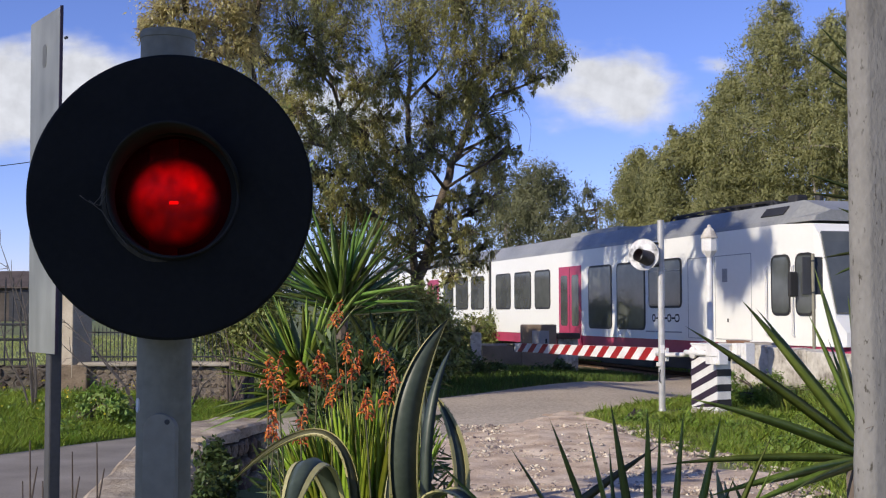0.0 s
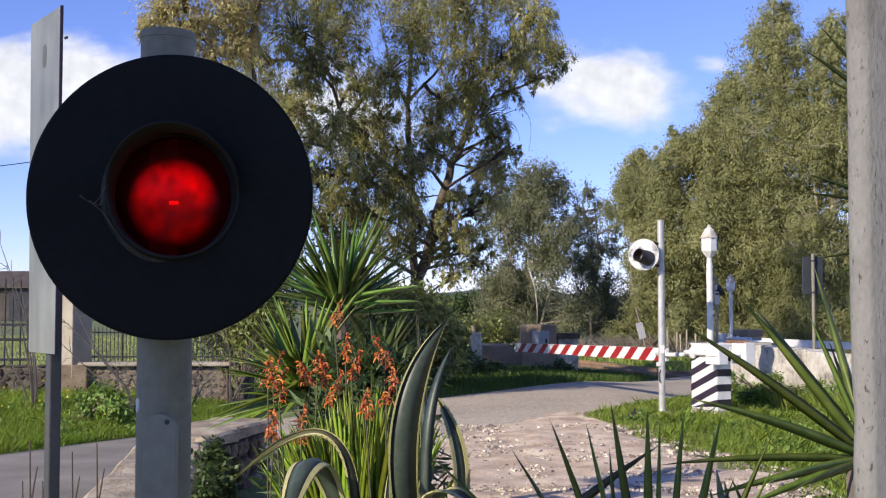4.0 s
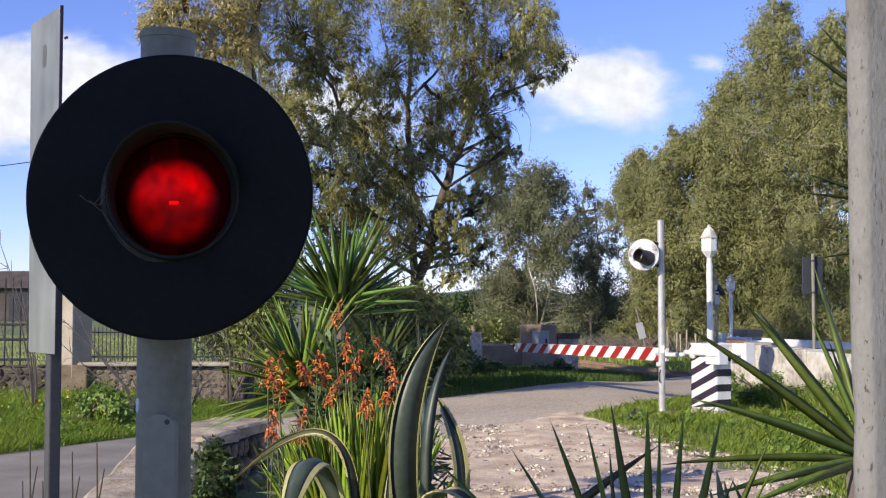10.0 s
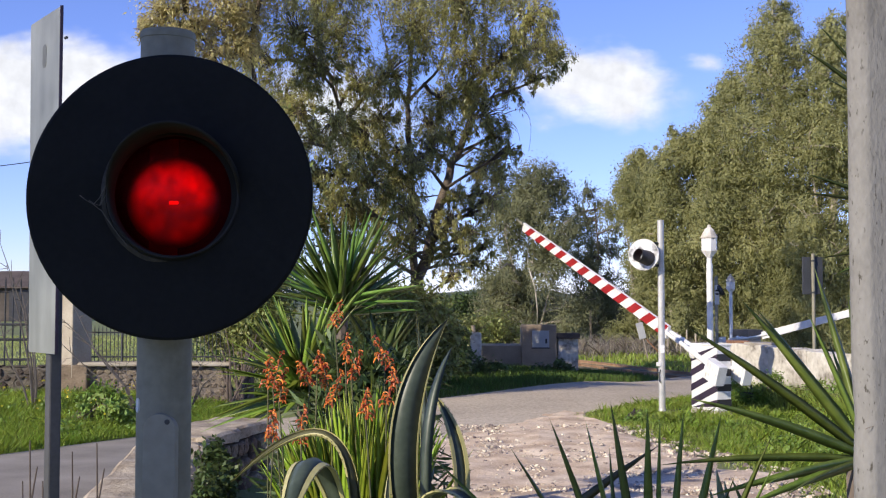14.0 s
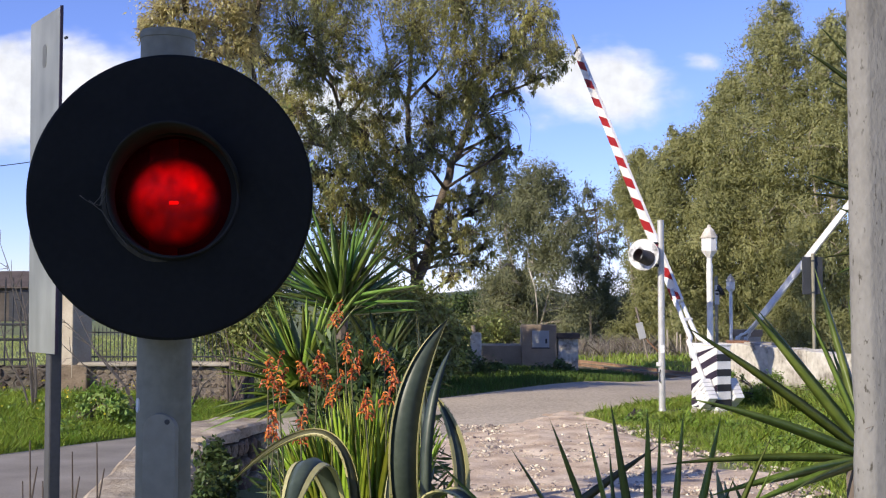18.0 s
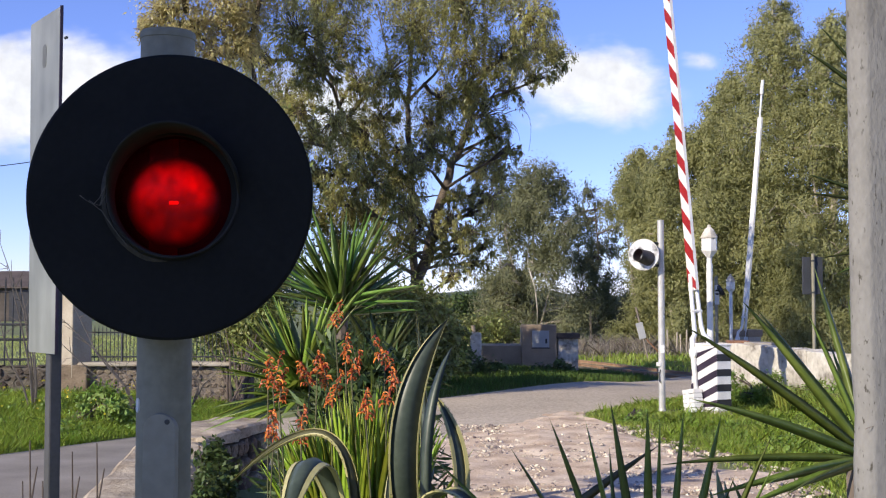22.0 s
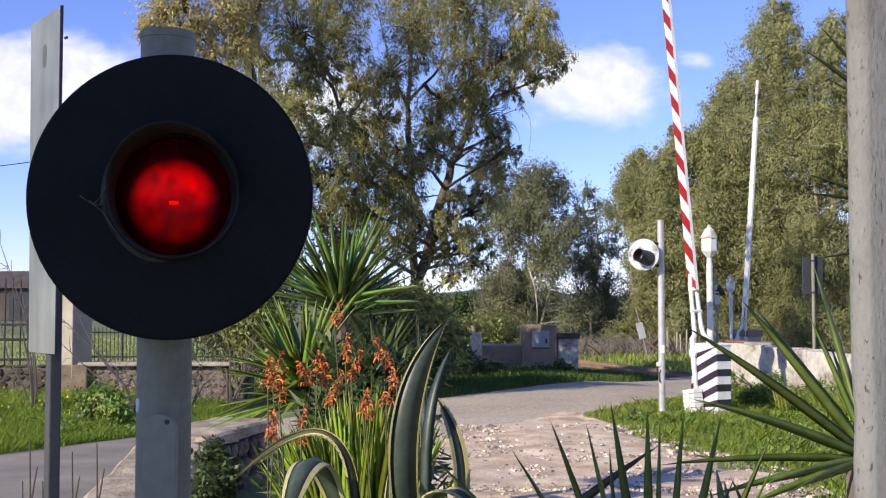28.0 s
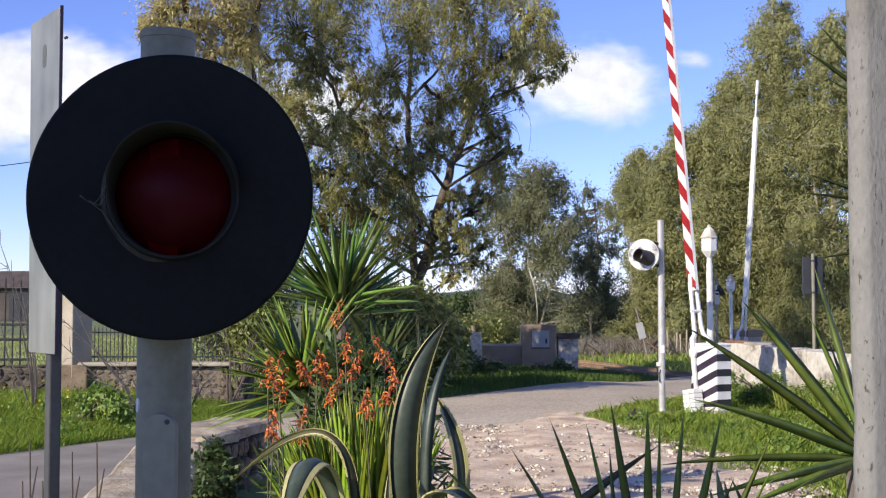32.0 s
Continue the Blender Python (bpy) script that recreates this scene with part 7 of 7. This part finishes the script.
# ---- distance ----
def hills():
    for x0, x1, y, h, seed, name in ((-700, 700, 900, 15, 1, "far_hills"), (-400, -90, 520, 17, 2, "far_hills")):
        verts, faces = [], []
        n = 80
        for i in range(n + 1):
            x = x0 + (x1 - x0) * i / n
            z = h * (0.75 + 0.5 * noise.noise(Vector((x * 0.011, seed, 0))) + 0.2 * noise.noise(Vector((x * 0.05, seed, 3))))
            verts += [(x, y, -2), (x, y + 30, z), (x, y + 200, -2)]
        for i in range(n):
            a = 3 * i
            faces += [(a, a + 3, a + 4, a + 1), (a + 1, a + 4, a + 5, a + 2)]
        tagged(new(name, mesh_of(name, verts, faces, M["hill"])), "low dark wooded hills on the horizon", "hills", kind="structure")


hills()


def cloud_material(name, seed, dense):
    m = bpy.data.materials.new(name)
    m.use_nodes = True
    n, l = m.node_tree.nodes, m.node_tree.links
    n.remove(n["Principled BSDF"])
    co = n.new("ShaderNodeTexCoord")
    tex = n.new("ShaderNodeTexNoise")
    tex.noise_dimensions = '4D'
    tex.inputs["W"].default_value = seed
    tex.inputs["Scale"].default_value, tex.inputs["Detail"].default_value = 0.014, 10
    flat = n.new("ShaderNodeMapping")
    flat.inputs["Scale"].default_value = (0.75, 1, 1.5)
    l.new(co.outputs["Object"], flat.inputs["Vector"])
    l.new(flat.outputs[0], tex.inputs["Vector"])
    length = n.new("ShaderNodeVectorMath")
    length.operation = 'LENGTH'
    sc = n.new("ShaderNodeMapping")
    l.new(co.outputs["Generated"], sc.inputs["Vector"])
    sc.inputs["Location"].default_value = (-1, 0, -1)
    sc.inputs["Scale"].default_value = (2, 0, 2)
    l.new(sc.outputs[0], length.inputs[0])
    edge = n.new("ShaderNodeMapRange")
    edge.inputs["From Min"].default_value, edge.inputs["From Max"].default_value = 0.15, 1.0
    edge.inputs["To Min"].default_value, edge.inputs["To Max"].default_value = dense, -0.62
    l.new(length.outputs["Value"], edge.inputs["Value"])
    add = n.new("ShaderNodeMath")
    add.operation = 'ADD'
    l.new(tex.outputs["Fac"], add.inputs[0])
    l.new(edge.outputs[0], add.inputs[1])
    fac = n.new("ShaderNodeMapRange")
    fac.interpolation_type = 'SMOOTHSTEP'
    fac.inputs["From Min"].default_value, fac.inputs["From Max"].default_value = 0.3, 0.92
    l.new(add.outputs[0], fac.inputs["Value"])
    tr, em, mix = n.new("ShaderNodeBsdfTransparent"), n.new("ShaderNodeEmission"), n.new("ShaderNodeMixShader")
    # The card emits its white; sunlight on the cloud is put into this emission.
    em.inputs["Color"].default_value, em.inputs["Strength"].default_value = (0.92, 0.94, 1.0, 1), 0.72
    puff = n.new("ShaderNodeTexNoise")
    puff.inputs["Scale"].default_value, puff.inputs["Detail"].default_value = 0.03, 8
    l.new(co.outputs["Object"], puff.inputs["Vector"])
    white = n.new("ShaderNodeMapRange")
    white.inputs["From Min"].default_value, white.inputs["From Max"].default_value = 0.3, 0.7
    white.inputs["To Min"].default_value, white.inputs["To Max"].default_value = 0.72, 0.88
    l.new(puff.outputs["Fac"], white.inputs["Value"])
    l.new(white.outputs[0], em.inputs["Strength"])
    l.new(fac.outputs[0], mix.inputs[0])
    l.new(tr.outputs[0], mix.inputs[1])
    l.new(em.outputs[0], mix.inputs[2])
    l.new(mix.outputs[0], n["Material Output"].inputs["Surface"])
    return m


CLOUDS = []


def cloud(at, half_w, half_h, label, seed, dense):
    bm = bmesh.new()
    v = [bm.verts.new((x * half_w, 30 * (x * x + z * z), z * half_h)) for z in (-1, 0, 1) for x in (-1, 0, 1)]
    for j in range(2):
        for i in range(2):
            bm.faces.new((v[3 * j + i], v[3 * j + i + 1], v[3 * j + i + 4], v[3 * j + i + 3]))
    ob = new("cloud", finish(bm, "cloud", cloud_material("cloud", seed, dense)))
    ob.location = at
    ob.visible_shadow = False
    tagged(ob, label, "cloud", "clouds", "structure")
    CLOUDS.append(ob)


cloud((356.989, 2400, 461.207), 294.118, 152.941, "soft white cloud drifting over the crossing", 1.3, 0.58)
cloud((-800, 2300, 425), 430, 190, "broad bright white cloud behind the sign", 4.1, 0.92)
cloud((588.584, 2500, 526.48), 98.039, 49.02, "small thin wisp of cloud", 7.7, 0.12)
cloud((-248.944, 2600, 430.947), 407.843, 242.157, "broad pale cloud behind the eucalyptus", 2.2, 0.36)


# ---- what moves ----
def motions():
    steps = [0, 0.1, 0.2] + [0.5 * k for k in range(1, 64)] + [31.8, 31.9, 32]
    walk(front_car, [(t, train_pose(t)) for t in steps])
    walk(rear_car, [(t, train_pose(t, True)) for t in steps])
    up = [(0, -0.75), (10.8, -0.75), (11.2, -0.5), (11.6, 0.2), (12, 2.6), (12.5, 6.3), (13, 11.0), (13.5, 15.9), (14, 20.7), (14.5, 25.0), (16.5, 41.6), (17, 45.5), (18, 54.6), (19, 64.9), (20, 74.8), (20.5, 78.2), (21, 80.6), (22, 82.0), (23, 82.3), (25, 81.8), (27, 81.65), (32, 81.65)]
    walk(near_boom, [(t, pose(0, 0, PIVOT.z, 0, -a, 0)) for t, a in up])
    up2 = [(0, 0), (12, 0), (12.6, 1.5), (13, 3.5), (14, 10.4), (15, 17.5), (16, 24.5), (17, 31.6), (18, 38.2), (19, 46.8), (20, 58.5), (21, 74.5), (22, 81.6), (23, 83.6), (25, 83.4), (32, 83.4)]
    walk(far_boom, [(t, pose(0, 0, PIVOT.z, 0, -a, 0)) for t, a in up2])
    base = lamp_unit.matrix_basis.copy()
    turn = [(0, 0), (28.7, 0), (28.74, 60), (28.77, 120), (28.8, 180), (32, 180)]
    walk(lamp_unit, [(t, base @ Matrix.Rotation(radians(a), 4, 'Y')) for t, a in turn])
    for ob, v in zip(CLOUDS, ((-52, 14), (-10, 6), (-52, 14), (-40, 14))):
        x, y, z = ob.location
        walk(ob, [(0, pose(x, y, z)), (16, pose(x + v[0] / 2, y, z + v[1] / 2)), (32, pose(x + v[0], y, z + v[1]))])



motions()
